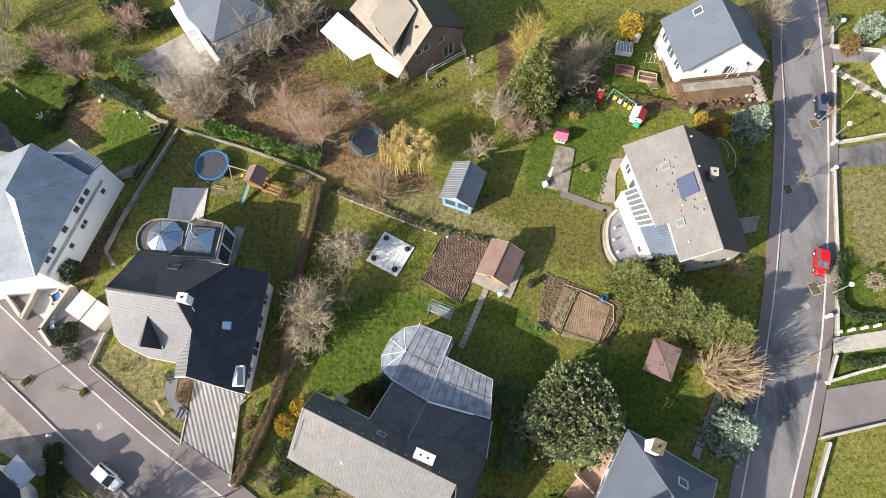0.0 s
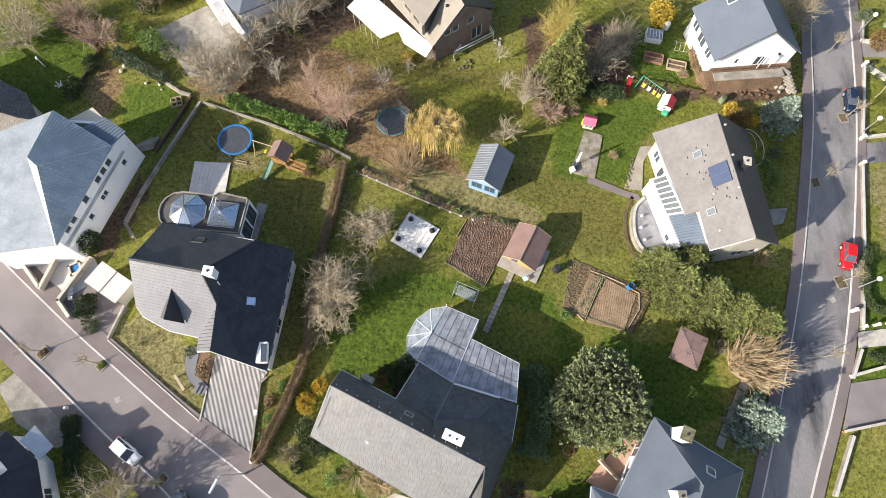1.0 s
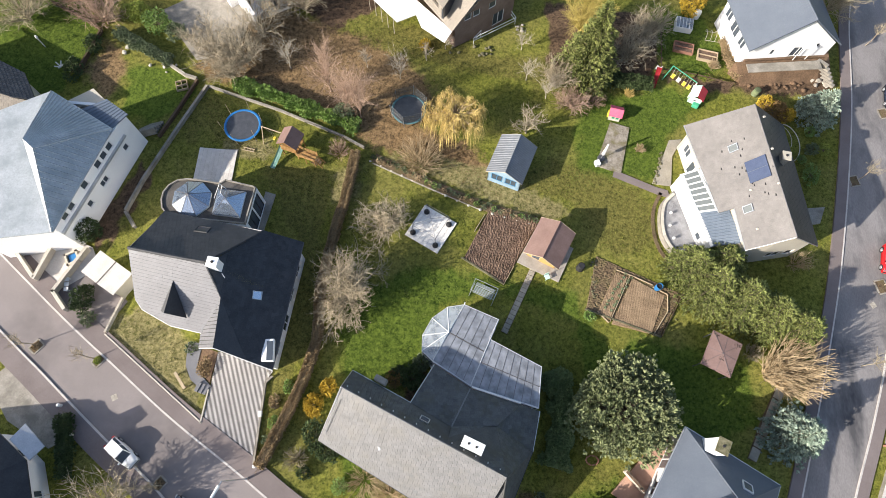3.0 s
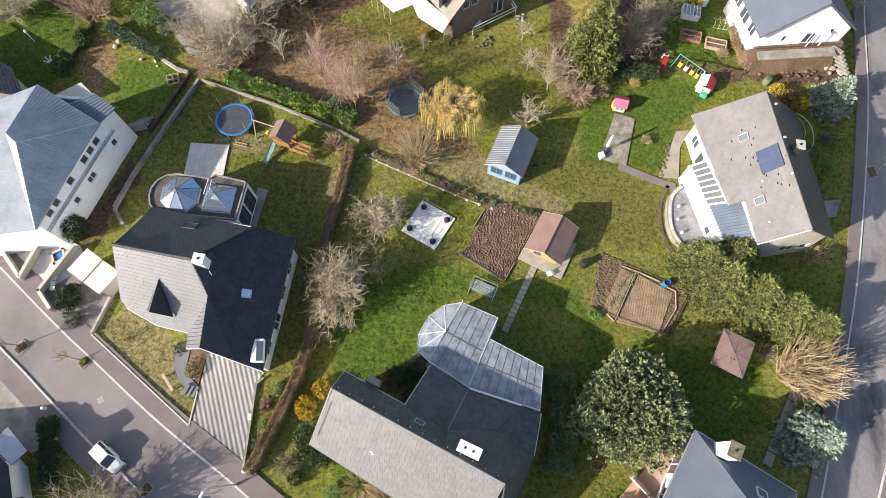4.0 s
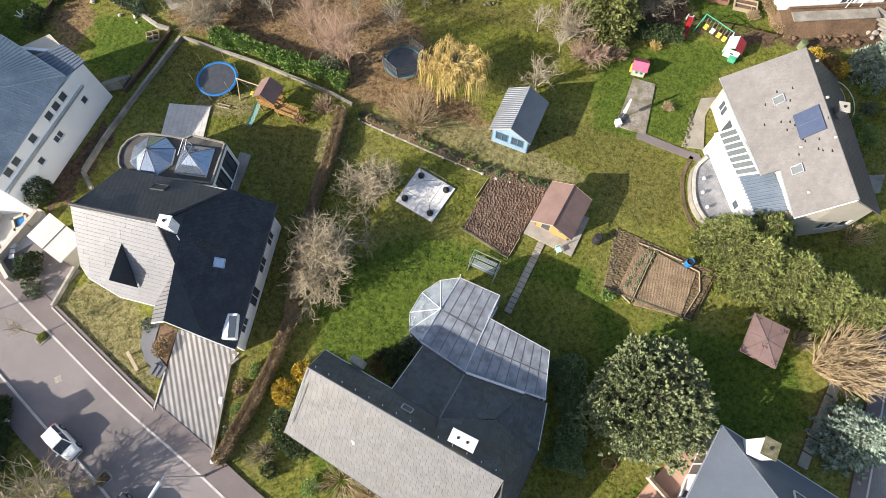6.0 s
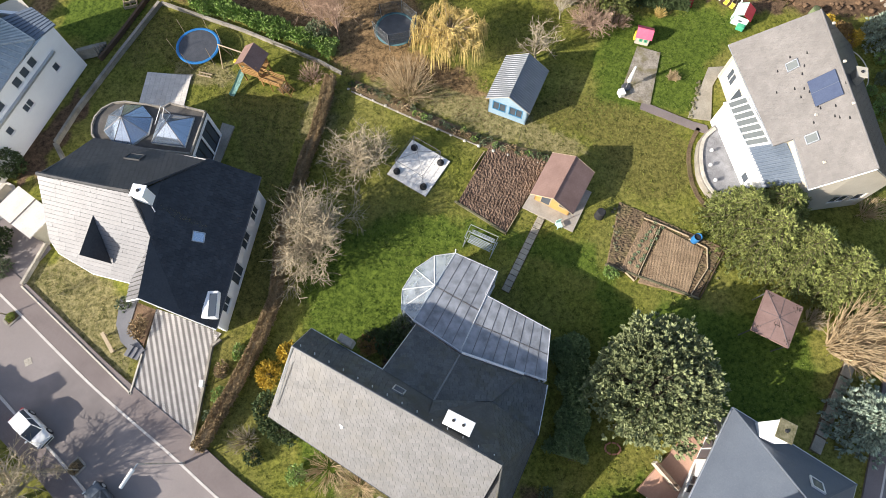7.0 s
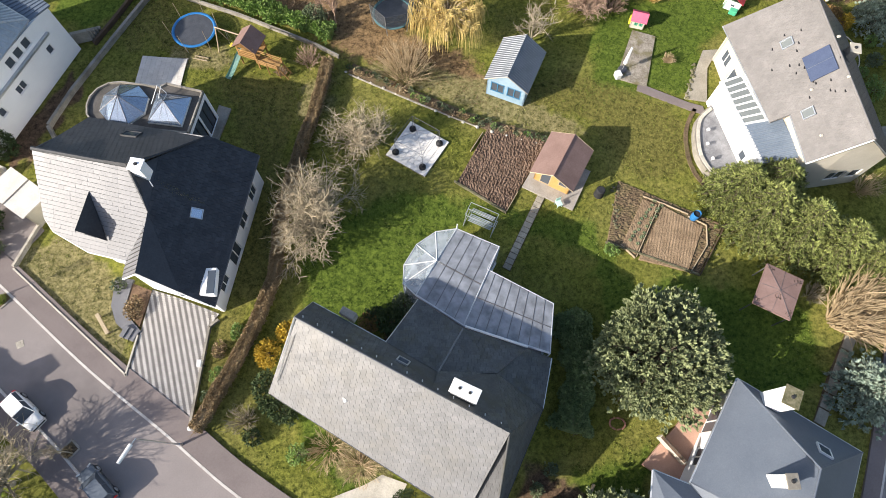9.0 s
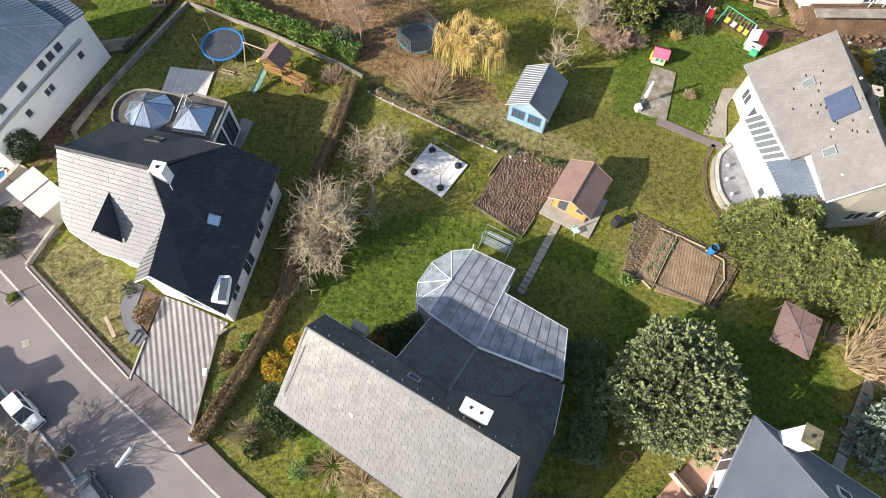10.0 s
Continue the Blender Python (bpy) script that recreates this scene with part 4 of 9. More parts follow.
    # white sheet-metal chimney box
    c = part("chimney_box", box(bmesh.new(), -2.2, 2.65, 8.6, 1.6, 0.75, 1.4, -22, 0.04), "zinc", h)
    part("lid", box(bmesh.new(), -2.2, 2.68, 9.38, 1.8, 0.9, 0.08, -22, 0.02), "white", c)
    part("apron", box(bmesh.new(), -2.35, 2.2, 8.05, 2.1, 0.3, 0.05, -22), "zinc", c)
    for s in (-0.35, 0.3):
        part("flue", cyl(bmesh.new(), -2.2 + s * 0.93, 2.68 - s * 0.37, 9.4, 9.46, 0.10, 0.09, 10), "rubber", c)
    rooflight(h, (NB, NA, RW), -6.1, 4.45, 0.75, 0.6, -24, "zinc", "pane")
    for k in range(14):
        f = (k + 0.5) / 14
        p = Vector(RW).lerp(Vector(RE), f)
        part("roof_hook", rod(bmesh.new(), p + Vector((0, 0.28, -0.22)), p + Vector((0, 0.38, -0.14)), 0.035, 5), "white", h)
    part("snow_guard", rod(bmesh.new(), (-13.2, 5.6, 7.95), (-14.4, 3.2, 4.85), 0.03, 6), "zinc", h)
    part("roof_vent", box(bmesh.new(), -9.7, 2.15, 5.75, 0.22, 0.35, 0.25, 20, 0.03), "white", h)
    part("dormer_window", box(bmesh.new(), -10.0, 7.6, 6.2, 1.1, 0.55, 0.9, -25, 0.06), "concrete", h)
    return h


def conservatory():
    g = thing("conservatory", "white-framed glass conservatory with a polygonal end", "conservatory")
    A, B, C, D = (-5.75, 9.75), (-3.1, 15.15), (0.1, 13.95), (-0.75, 12.1)
    E, F_, G = (4.05, 9.85), (3.7, 6.2), (-2.3, 7.75)
    W1, W2, W3, W4 = (-6.75, 10.7), (-6.8, 12.1), (-6.0, 13.75), (-4.65, 14.85)
    HI, LO = 4.35, 3.85
    z = {A: HI, B: LO + 0.1, C: LO, D: 4.0, E: LO, F_: 4.25, G: HI, W1: LO, W2: LO, W3: LO, W4: LO}

    def p3(q):
        return Vector((*q, z[q]))

    frame_bm = bmesh.new()
    outer = [F_, E, D, C, B, W4, W3, W2, W1, A]
    for a, b in zip(outer, outer[1:]):
        rod(frame_bm, p3(a), p3(b), 0.04, 6)
    rod(frame_bm, p3(A), p3(B), 0.05, 6)
    rod(frame_bm, p3(G), p3(C), 0.06, 6)
    rod(frame_bm, p3(A), p3(G), 0.08, 6)
    rod(frame_bm, p3(G), p3(F_), 0.08, 6)
    part("roof_frame", frame_bm, "frame_pale", g)

    def field(a, b, c, d, nu, nv, mat_name="clear"):
        """Panes and bars over a four-sided roof field."""
        a, b, c, d = map(p3, (a, b, c, d))

        def at(u, v):
            return a.lerp(b, u).lerp(d.lerp(c, u), v)

        bars = part("glazing", rod(bmesh.new(), at(0, 0), at(1, 0), 0.03, 5), "frame_grey", g)
        for i in range(1, nu):
            part("glazing_bar", rod(bmesh.new(), at(i / nu, 0), at(i / nu, 1), 0.028, 5), "frame_grey", bars)
        for j in range(1, nv):
            part("glazing_bar", rod(bmesh.new(), at(0, j / nv), at(1, j / nv), 0.024, 5), "frame_grey", bars)
        for i in range(nu):
            for j in range(nv):
                part("pane", slab(bmesh.new(), [at((i + 0.02) / nu, (j + 0.02) / nv), at((i + 0.98) / nu, (j + 0.02) / nv), at((i + 0.98) / nu, (j + 0.98) / nv), at((i + 0.02) / nu, (j + 0.98) / nv)], 0.02), mat_name, bars)

    field(A, G, C, B, 5, 2, "pane_dusty")
    field(G, F_, E, D, 8, 2, "pane_dusty")
    mid = Vector(((A[0] + B[0]) / 2, (A[1] + B[1]) / 2, HI - 0.1))
    fan = [A, W1, W2, W3, W4, B]
    for q in fan[1:-1]:
        part("hip_bar", rod(bmesh.new(), p3(q), mid, 0.04, 6), "white", g)
    for a, b in zip(fan, fan[1:]):
        part("pane", slab(bmesh.new(), [p3(a), p3(b), mid], 0.02), "clear", g)
    # glazed sides
    for a, b in zip(outer, outer[1:]):
        n = max(1, round((Vector(a) - Vector(b)).length / 1.0))
        side = part("side", wall(bmesh.new(), b, a, 0, 0.45, 0.45, 0.12), "white", g)
        for k in range(n):
            p, q = Vector((*a, 0)).lerp(Vector((*b, 0)), k / n), Vector((*a, 0)).lerp(Vector((*b, 0)), (k + 1) / n)
            zp, zq = z[a] + (z[b] - z[a]) * k / n, z[a] + (z[b] - z[a]) * (k + 1) / n
            part("post", rod(bmesh.new(), (p.x, p.y, 0.4), (p.x, p.y, zp), 0.05), "white", side)
            bm = bmesh.new()
            bm.faces.new([bm.verts.new(v) for v in ((p.x, p.y, 0.45), (q.x, q.y, 0.45), (q.x, q.y, zq), (p.x, p.y, zp))])
            bmesh.ops.solidify(bm, geom=bm.faces[:], thickness=0.02)
            part("pane", bm, "clear", side)
    part("floor_slab", prism(bmesh.new(), [A, G, F_, E, D, C, B, W4, W3, W2, W1][::-1], -0.2, 0.06), "floor_tile", g)
    part("finial", rod(bmesh.new(), (*B, LO + 0.2), (B[0], B[1], LO + 0.9), 0.05), "white", g)
    return g


house_c()
conservatory()
tb = thing("garden_table", "round white table inside the conservatory", "table", -4.7, 12.5, 0.06)
part("tabletop", cyl(bmesh.new(), 0, 0, 0.71, 0.75, 0.6, 0.6, 24), "white", tb)
part("pedestal", cyl(bmesh.new(), 0, 0, 0.03, 0.72, 0.07, 0.05, 10), "white", tb)
part("foot", cyl(bmesh.new(), 0, 0, 0, 0.04, 0.3, 0.26, 16), "white", tb)
for x, y, rz in ((-5.6, 12.4, 90), (-4.3, 13.4, -20), (-4.2, 11.6, 200)):
    ch = thing("garden_chair", "white garden chair at the conservatory table", "chair", x, y, 0.06, rz, "chairs in the conservatory")
    part("seat", box(bmesh.new(), 0, 0, 0.43, 0.46, 0.46, 0.05, 0, 0.02), "white", ch)
    part("backrest", box(bmesh.new(), 0, 0.22, 0.7, 0.46, 0.04, 0.5, 0, 0.015), "white", ch)
    for sx in (-0.19, 0.19):
        for sy in (-0.19, 0.19):
            part("leg", rod(bmesh.new(), (sx, sy, 0), (sx, sy, 0.42), 0.02), "white", ch)
sf = thing("sofa", "pale grey sofa inside the conservatory", "sofa", -2.3, 11.0, 0.06, -28)
part("base", box(bmesh.new(), 0, 0, 0.22, 1.9, 0.8, 0.32, 0, 0.05), "stone_pale", sf)
part("backrest", box(bmesh.new(), 0, 0.36, 0.58, 1.9, 0.2, 0.5, 0, 0.05), "stone_pale", sf)
for sx in (-0.47, 0.47):
    part("cushion", box(bmesh.new(), sx, -0.05, 0.44, 0.9, 0.64, 0.14, 0, 0.05), "white", sf)


# ---- blue-slate house at the southern corner ----
def house_d():
    h = thing("house", "house with blue-grey slate hips and white chimneys", "house")
    NWc, NEc, AP, RS = (16.7, 5.35, 3.6), (24.4, 0.95, 3.6), (18.8, -0.4, 8.0), (17.2, -4.3, 8.0)
    SWc, SEc, W2 = (12.85, -1.55, 3.6), (22.6, -3.4, 3.6), (17.3, -6.8, 4.6)
    ring = [(13.3, -1.6, 3.5), (10.9, -6.9, 3.2), (17.2, -9.5, 3.2), (22.4, -7.0, 3.5), (22.1, -3.3, 3.5), (23.8, 0.8, 3.5), (16.7, 4.8, 3.5)]
    walls(h, ring, "wall_white", holes={4: [(1.0, 1.4, 0.9, 1.3)], 5: [(2.0, 1.4, 0.9, 1.3), (5.0, 1.4, 0.9, 1.3)], 6: [(1.5, 1.8, 0.2, 2.1), (4.5, 1.4, 0.9, 1.3)]})
    roof_part(h, [SWc, (16.4, -7.2, 6.2), RS], "slate_blue")
    roof_part(h, [SEc, NEc, AP, RS], "slate_blue")
    roof_part(h, [(10.6, -0.9, 3.3), (12.9, -1.7, 3.5), (16.4, -7.2, 6.2), (12.6, -9.2, 5.8)], "slate_blue")
    roof_part(h, [(10.6, -0.9, 3.3), (12.6, -9.2, 5.8), (9.6, -8.2, 3.2)], "slate_blue")
    roof_part(h, [SEc, RS, (20.8, -6.4, 5.2), (22.6, -6.0, 3.9)], "slate_blue")
    roof_part(h, [RS, (16.4, -7.2, 6.2), (19.2, -9.5, 5.0), (20.8, -6.4, 5.2)], "slate_blue")
    slope(h, [SWc, NWc, AP, RS], "slate_blue", 0.30, 0.20, "slate", 60, None, 0.0, 0.007, thick=0.1, gap=0.003, pick=(15, 2, 4))
    slope(h, [NWc, NEc, AP], "slate_blue", 0.30, 0.20, "slate", 0, None, 0.0, 0.007, thick=0.1, gap=0.003)
    for a, b in ((NWc, AP), (AP, RS), (AP, NEc), (RS, (16.4, -7.2, 6.2))):
        ridge_cap(h, a, b, "slate_blue", 0.07)
    for a, b in ((SWc, NWc), (NWc, NEc), (NEc, SEc), ((10.6, -0.9, 3.3), (12.9, -1.7, 3.5)), ((10.6, -0.9, 3.3), (9.6, -8.2, 3.2))):
        part("gutter", rod(bmesh.new(), Vector(a) - Vector((0, 0, 0.12)), Vector(b) - Vector((0, 0, 0.12)), 0.09, 6), "zinc", h)
    c = chimney(h, 18.2, 3.75, 3.7, 7.2, 0.95, 1.15, -24, "wall_white", "moss")
    chimney(h, 16.8, -1.2, 5.6, 8.4, 0.6, 0.75, 5, "wall_white", "concrete")
    rooflight(h, (NEc, NWc, AP), 20.3, 0.7, 0.8, 1.0, -30, "white", "pane")
    rooflight(h, ((10.6, -0.9, 3.3), (12.9, -1.7, 3.5), (16.4, -7.2, 6.2)), 12.2, -4.6, 1.5, 1.5, -15, "white", "pane")
    return h


house_d()
terr = flat("terrace", [(16.2, 5.2), (10.9, -0.5), (13.2, -1.9), (14.0, -1.2), (17.0, 4.6)], "terrace_pink", 0.25, "salmon-pink tiled garden terrace beside the house", "terrace")
pl = thing("planter", "white rendered planter box along the terrace", "planter")
part("box", box(bmesh.new(), 12.9, 0.6, 0.6, 0.3, 2.4, 0.7, 43, 0.03), "wall_cream", pl)
part("soil", box(bmesh.new(), 12.9, 0.6, 0.955, 0.2, 2.2, 0.03, 43), "soil", pl)


# ---- metal-roofed house on the western street ----
def seams(parent, facet, n, material, r=0.035):
    """Standing seams running up a sheet-metal slope from its first edge to its opposite side."""
    a, b = Vector(facet[0]), Vector(facet[1])
    top = [Vector(p) for p in facet[2:]]
    c, d = top[0], top[-1]
    for k in range(1, n):
        f = k / n
        p, q = a.lerp(b, f), d.lerp(c, f)
        part("seam", rod(bmesh.new(), p + Vector((0, 0, 0.03)), q + Vector((0, 0, 0.03)), r, 5), material, parent)


def house_e():
    h = thing("house", "tall white rendered house with blue-grey seamed metal roof", "house")
    S, E_, N, V, V2 = (-41.3, 19.3, 6.1), (-38.4, 30.3, 6.1), (-45.4, 34.2, 6.1), (-43.2, 26.3, 8.9), (-44.4, 27.2, 8.9)
    WN, WS = (-52.5, 30.5, 5.8), (-49.0, 18.0, 5.8)
    ring = [(-41.9, 20.0, 5.9), (-38.0, 32.4, 5.3), (-40.2, 33.7, 5.1), (-45.3, 33.4, 5.8), (-52.0, 30.2, 5.6), (-48.8, 18.4, 5.6)]
    upper = [(k, 0.85, 4.2, 0.95) for k in (1.1, 2.2, 4.6, 7.0, 8.05, 9.1)]
    lower = [(3.6, 0.7, 2.1, 0.85), (6.0, 1.15, 2.1, 0.85), (10.4, 0.7, 2.1, 0.85)]
    walls(h, ring, "wall_white", holes={0: upper + lower})
    part("ledge", wall(bmesh.new(), (-41.62, 19.9), (-38.2, 30.9), 3.72, 3.9, 3.9, 0.5), "zinc", h)
    e = roof_part(h, [S, E_, V], "roof_metal", 0.12)
    ne = roof_part(h, [E_, N, V2, V], "roof_metal", 0.12)
    w1 = roof_part(h, [S, V, V2, N], "roof_metal", 0.12)
    w2 = roof_part(h, [WN, WS, S, N], "roof_metal", 0.12)
    for k in range(1, 22):
        f = k / 22
        p = Vector(S).lerp(Vector(E_), f)
        q = Vector(S).lerp(Vector(V), f / 0.62) if f < 0.62 else Vector(V).lerp(Vector(E_), (f - 0.62) / 0.38)
        part("seam", rod(bmesh.new(), p + Vector((0, 0, 0.03)), q + Vector((0, 0, 0.04)), 0.06, 5), "roof_metal", e)
    seams(ne, [E_, N, V2, V], 18, "roof_metal", 0.055)
    seams(w1, [S, N, V2, V], 20, "roof_metal")
    for a, b in ((S, V), (V, E_), (V, V2), (V2, N)):
        ridge_cap(h, a, b, "roof_metal", 0.07)
    for a, b in ((S, E_), (E_, N)):
        part("gutter", rod(bmesh.new(), Vector(a) - Vector((0, 0, 0.1)), Vector(b) - Vector((0, 0, 0.1)), 0.09, 6), "zinc", h)
    an = part("annex_roof", prism(bmesh.new(), [(-39.0, 30.4), (-37.6, 32.4), (-40.1, 34.0), (-42.4, 32.6)], 5.35, 5.5), "roof_blue", h)
    for k in range(1, 9):
        f = k / 9
        a, b = Vector((-39.0, 30.4, 5.53)).lerp(Vector((-42.4, 32.6, 5.53)), f), Vector((-37.6, 32.4, 5.53)).lerp(Vector((-40.1, 34.0, 5.53)), f)
        part("seam", rod(bmesh.new(), a, b, 0.03, 5), "roof_blue", an)
    part("roof_terrace", prism(bmesh.new(), [(-42.5, 32.4), (-40.2, 33.9), (-42.2, 35.6), (-44.4, 34.0)], 4.6, 4.8), "wall_cream", h)
    for k in range(5):
        part("step", box(bmesh.new(), -37.9 + 0.1 * k, 33.3 + 0.3 * k, 0.6 - 0.12 * k, 1.5, 0.34, 1.2 - 0.24 * k, 20, 0.02), "concrete", h)
    return h


house_e()
flat("forecourt", [(-47.6, 19.0), (-45.5, 16.0), (-41.6, 13.0), (-39.3, 17.4), (-41.0, 20.0), (-44.3, 21.2)], "slab_pale", 0.06, "cream paved forecourt and stairs", "paving")
flat("yard", [(-43.4, 15.0), (-41.6, 13.0), (-38.0, 11.4), (-36.2, 14.6), (-39.6, 18.0)], "asphalt", 0.07, "grey asphalt parking yard", "paving")
for ring_ in ([(-44.3, 21.2), (-45.6, 16.2)], [(-41.2, 19.8), (-43.4, 15.0)], [(-43.4, 15.0), (-41.7, 13.2)], [(-47.9, 18.6), (-45.6, 16.2)]):
    w = thing("garden_wall", "low cream rendered forecourt wall", "wall", kind="structure")
    part("wall", wall(bmesh.new(), ring_[0], ring_[1], 0, 0.9, 0.9, 0.25), "wall_cream", w)
    part("coping", wall(bmesh.new(), ring_[0], ring_[1], 0.9, 0.98, 0.98, 0.32), "stone_pale", w)
cp = thing("carport", "cream garden shed with a pale felt roof", "shed", -37.6, 16.8, 0, -31)
walls(cp, [(-1.9, -1.1, 2.2), (1.9, -1.1, 2.2), (1.9, 1.1, 2.2), (-1.9, 1.1, 2.2)], "wall_cream", thick=0.12, holes={0: [(1.2, 1.3, 0.1, 1.9)]})
part("roof", slab(bmesh.new(), [(-2.1, -1.3, 2.3), (0.1, -1.3, 2.5), (0.1, 1.3, 2.5), (-2.1, 1.3, 2.3)], 0.1), "slab_pale", cp)
part("roof", slab(bmesh.new(), [(0.1, -1.3, 2.5), (2.1, -1.3, 2.3), (2.1, 1.3, 2.3), (0.1, 1.3, 2.5)], 0.1), "slab_pale", cp)
part("ridge", rod(bmesh.new(), (0.1, -1.3, 2.52), (0.1, 1.3, 2.52), 0.05), "stone", cp)
for x, y, rz, lab, cap in ((-42.4, 18.6, 30, "stone box with a blue water basin", "sky_pane"), (-42.3, 15.9, 10, "white slatted bench on the yard", "")):
    if cap:
        fnt = thing("basin", lab, "basin", x, y, 0, rz)
        bm = bmesh.new()
        for cx, cy, sx, sy in ((-0.55, 0, 0.2, 1.3), (0.55, 0, 0.2, 1.3), (0, -0.55, 1.3, 0.2), (0, 0.55, 1.3, 0.2)):
            box(bm, cx, cy, 0.35, sx, sy, 0.7)
        part("surround", bm, "wall_cream", fnt)
        part("cover", box(bmesh.new(), 0.1, 0, 0.5, 0.8, 0.8, 0.06), "blue_plastic", fnt)
    else:
        bn = thing("bench", lab, "bench", x, y, 0.07, rz)
        for k in range(3):
            part("slat", box(bmesh.new(), 0, -0.5 + k * 0.5, 0.42, 0.45, 0.4, 0.05, 0, 0.01), "white", bn)
        for k in (-0.6, 0.6):
            part("leg", box(bmesh.new(), 0, k, 0.2, 0.4, 0.08, 0.4), "white", bn)


# ---- sand-roofed house with a white veranda ----
def house_f():
    h = thing("house", "brown brick house with sand-coloured roof and white veranda", "house", -0.8, 0.2)
    A, B, R, R0 = (-4.9, 45.9, 3.6), (2.4, 51.8, 3.6), (-1.5, 47.8, 8.4), (-6.2, 57.0, 8.4)
    A0, B0 = (-11.9, 54.4, 3.6), (-3.0, 60.5, 3.6)
    ring = [(-4.6, 46.6, 3.5), (-1.6, 48.6, 8.0), (2.0, 51.4, 3.5), (-3.0, 60.0, 3.5), (-6.2, 57.2, 8.0), (-11.4, 54.6, 3.5)]
    walls(h, ring, "wall_brown", holes={0: [(1.2, 0.9, 3.6, 1.0), (2.3, 0.9, 3.6, 1.0)], 1: [(0.8, 1.0, 3.6, 1.0), (1.6, 1.6, 0.3, 2.0)]})
    roof_part(h, [A, A0, R0, R], "roof_sand")
    tiles(h, [A, A0, R0, R], "roof_sand", 0.7, 0.5, 0.02, 0.03, "roof_tile", 0)
    roof_part(h, [B0, B, R, R0], "slate")
    d = [(-8.9, 50.5, 6.5), (-6.0, 46.4, 6.5), (-3.4, 50.2, 8.25), (-6.0, 54.0, 8.25)]
    dm = roof_part(h, d, "roof_sand", 0.15, "dormer_roof")
    part("dormer_front", wall(bmesh.new(), (-8.6, 50.5), (-6.0, 46.8), 4.4, 6.3, 6.3, 0.2, [(0.6, 1.2, 5.2, 0.8), (2.4, 1.2, 5.2, 0.8)]), "roof_sand", dm)
    part("dormer_cheek", wall(bmesh.new(), (-6.0, 46.8), (-3.7, 50.0), 4.4, 6.3, 8.0, 0.2), "slate", dm)
    for p in ((-3.4, 48.6), (-4.4, 52.0), (-3.2, 51.0)):
        z = on_plane((A, A0, R), *p)
        part("roof_vent", box(bmesh.new(), p[0], p[1], z + 0.1, 0.3, 0.25, 0.25, 20, 0.03), "rubber", h)
    v = part("veranda_roof", slab(bmesh.new(), [(-15.5, 51.9, 2.7), (-13.4, 54.2, 3.3), (-4.9, 46.2, 3.3), (-5.7, 45.1, 2.7), (-8.4, 47.0, 2.7), (-9.1, 48.5, 2.9), (-11.2, 47.6, 2.6)], 0.1), "white", h)
    for k in range(5):
        f = (k + 0.5) / 5
        a = Vector((-15.2, 51.8, 2.75)).lerp(Vector((-11.3, 47.7, 2.68)), f)
        part("post", rod(bmesh.new(), (a.x, a.y, 0), (a.x, a.y, 2.62), 0.035), "wall_cream", v)
    b = part("balcony", bmesh.new(), "white", h)
    P = [(-1.6, 48.3), (-2.4, 47.2), (2.4, 50.4), (1.8, 51.4)]
    bm = bmesh.new()
    for z in (0.6, 1.1):
        for a, c in zip(P, P[1:]):
            rod(bm, (*a, z), (*c, z), 0.05)
    for a in P:
        rod(bm, (*a, 0), (*a, 1.1), 0.05)
    part("rail", bm, "white", b)
    return h


house_f()


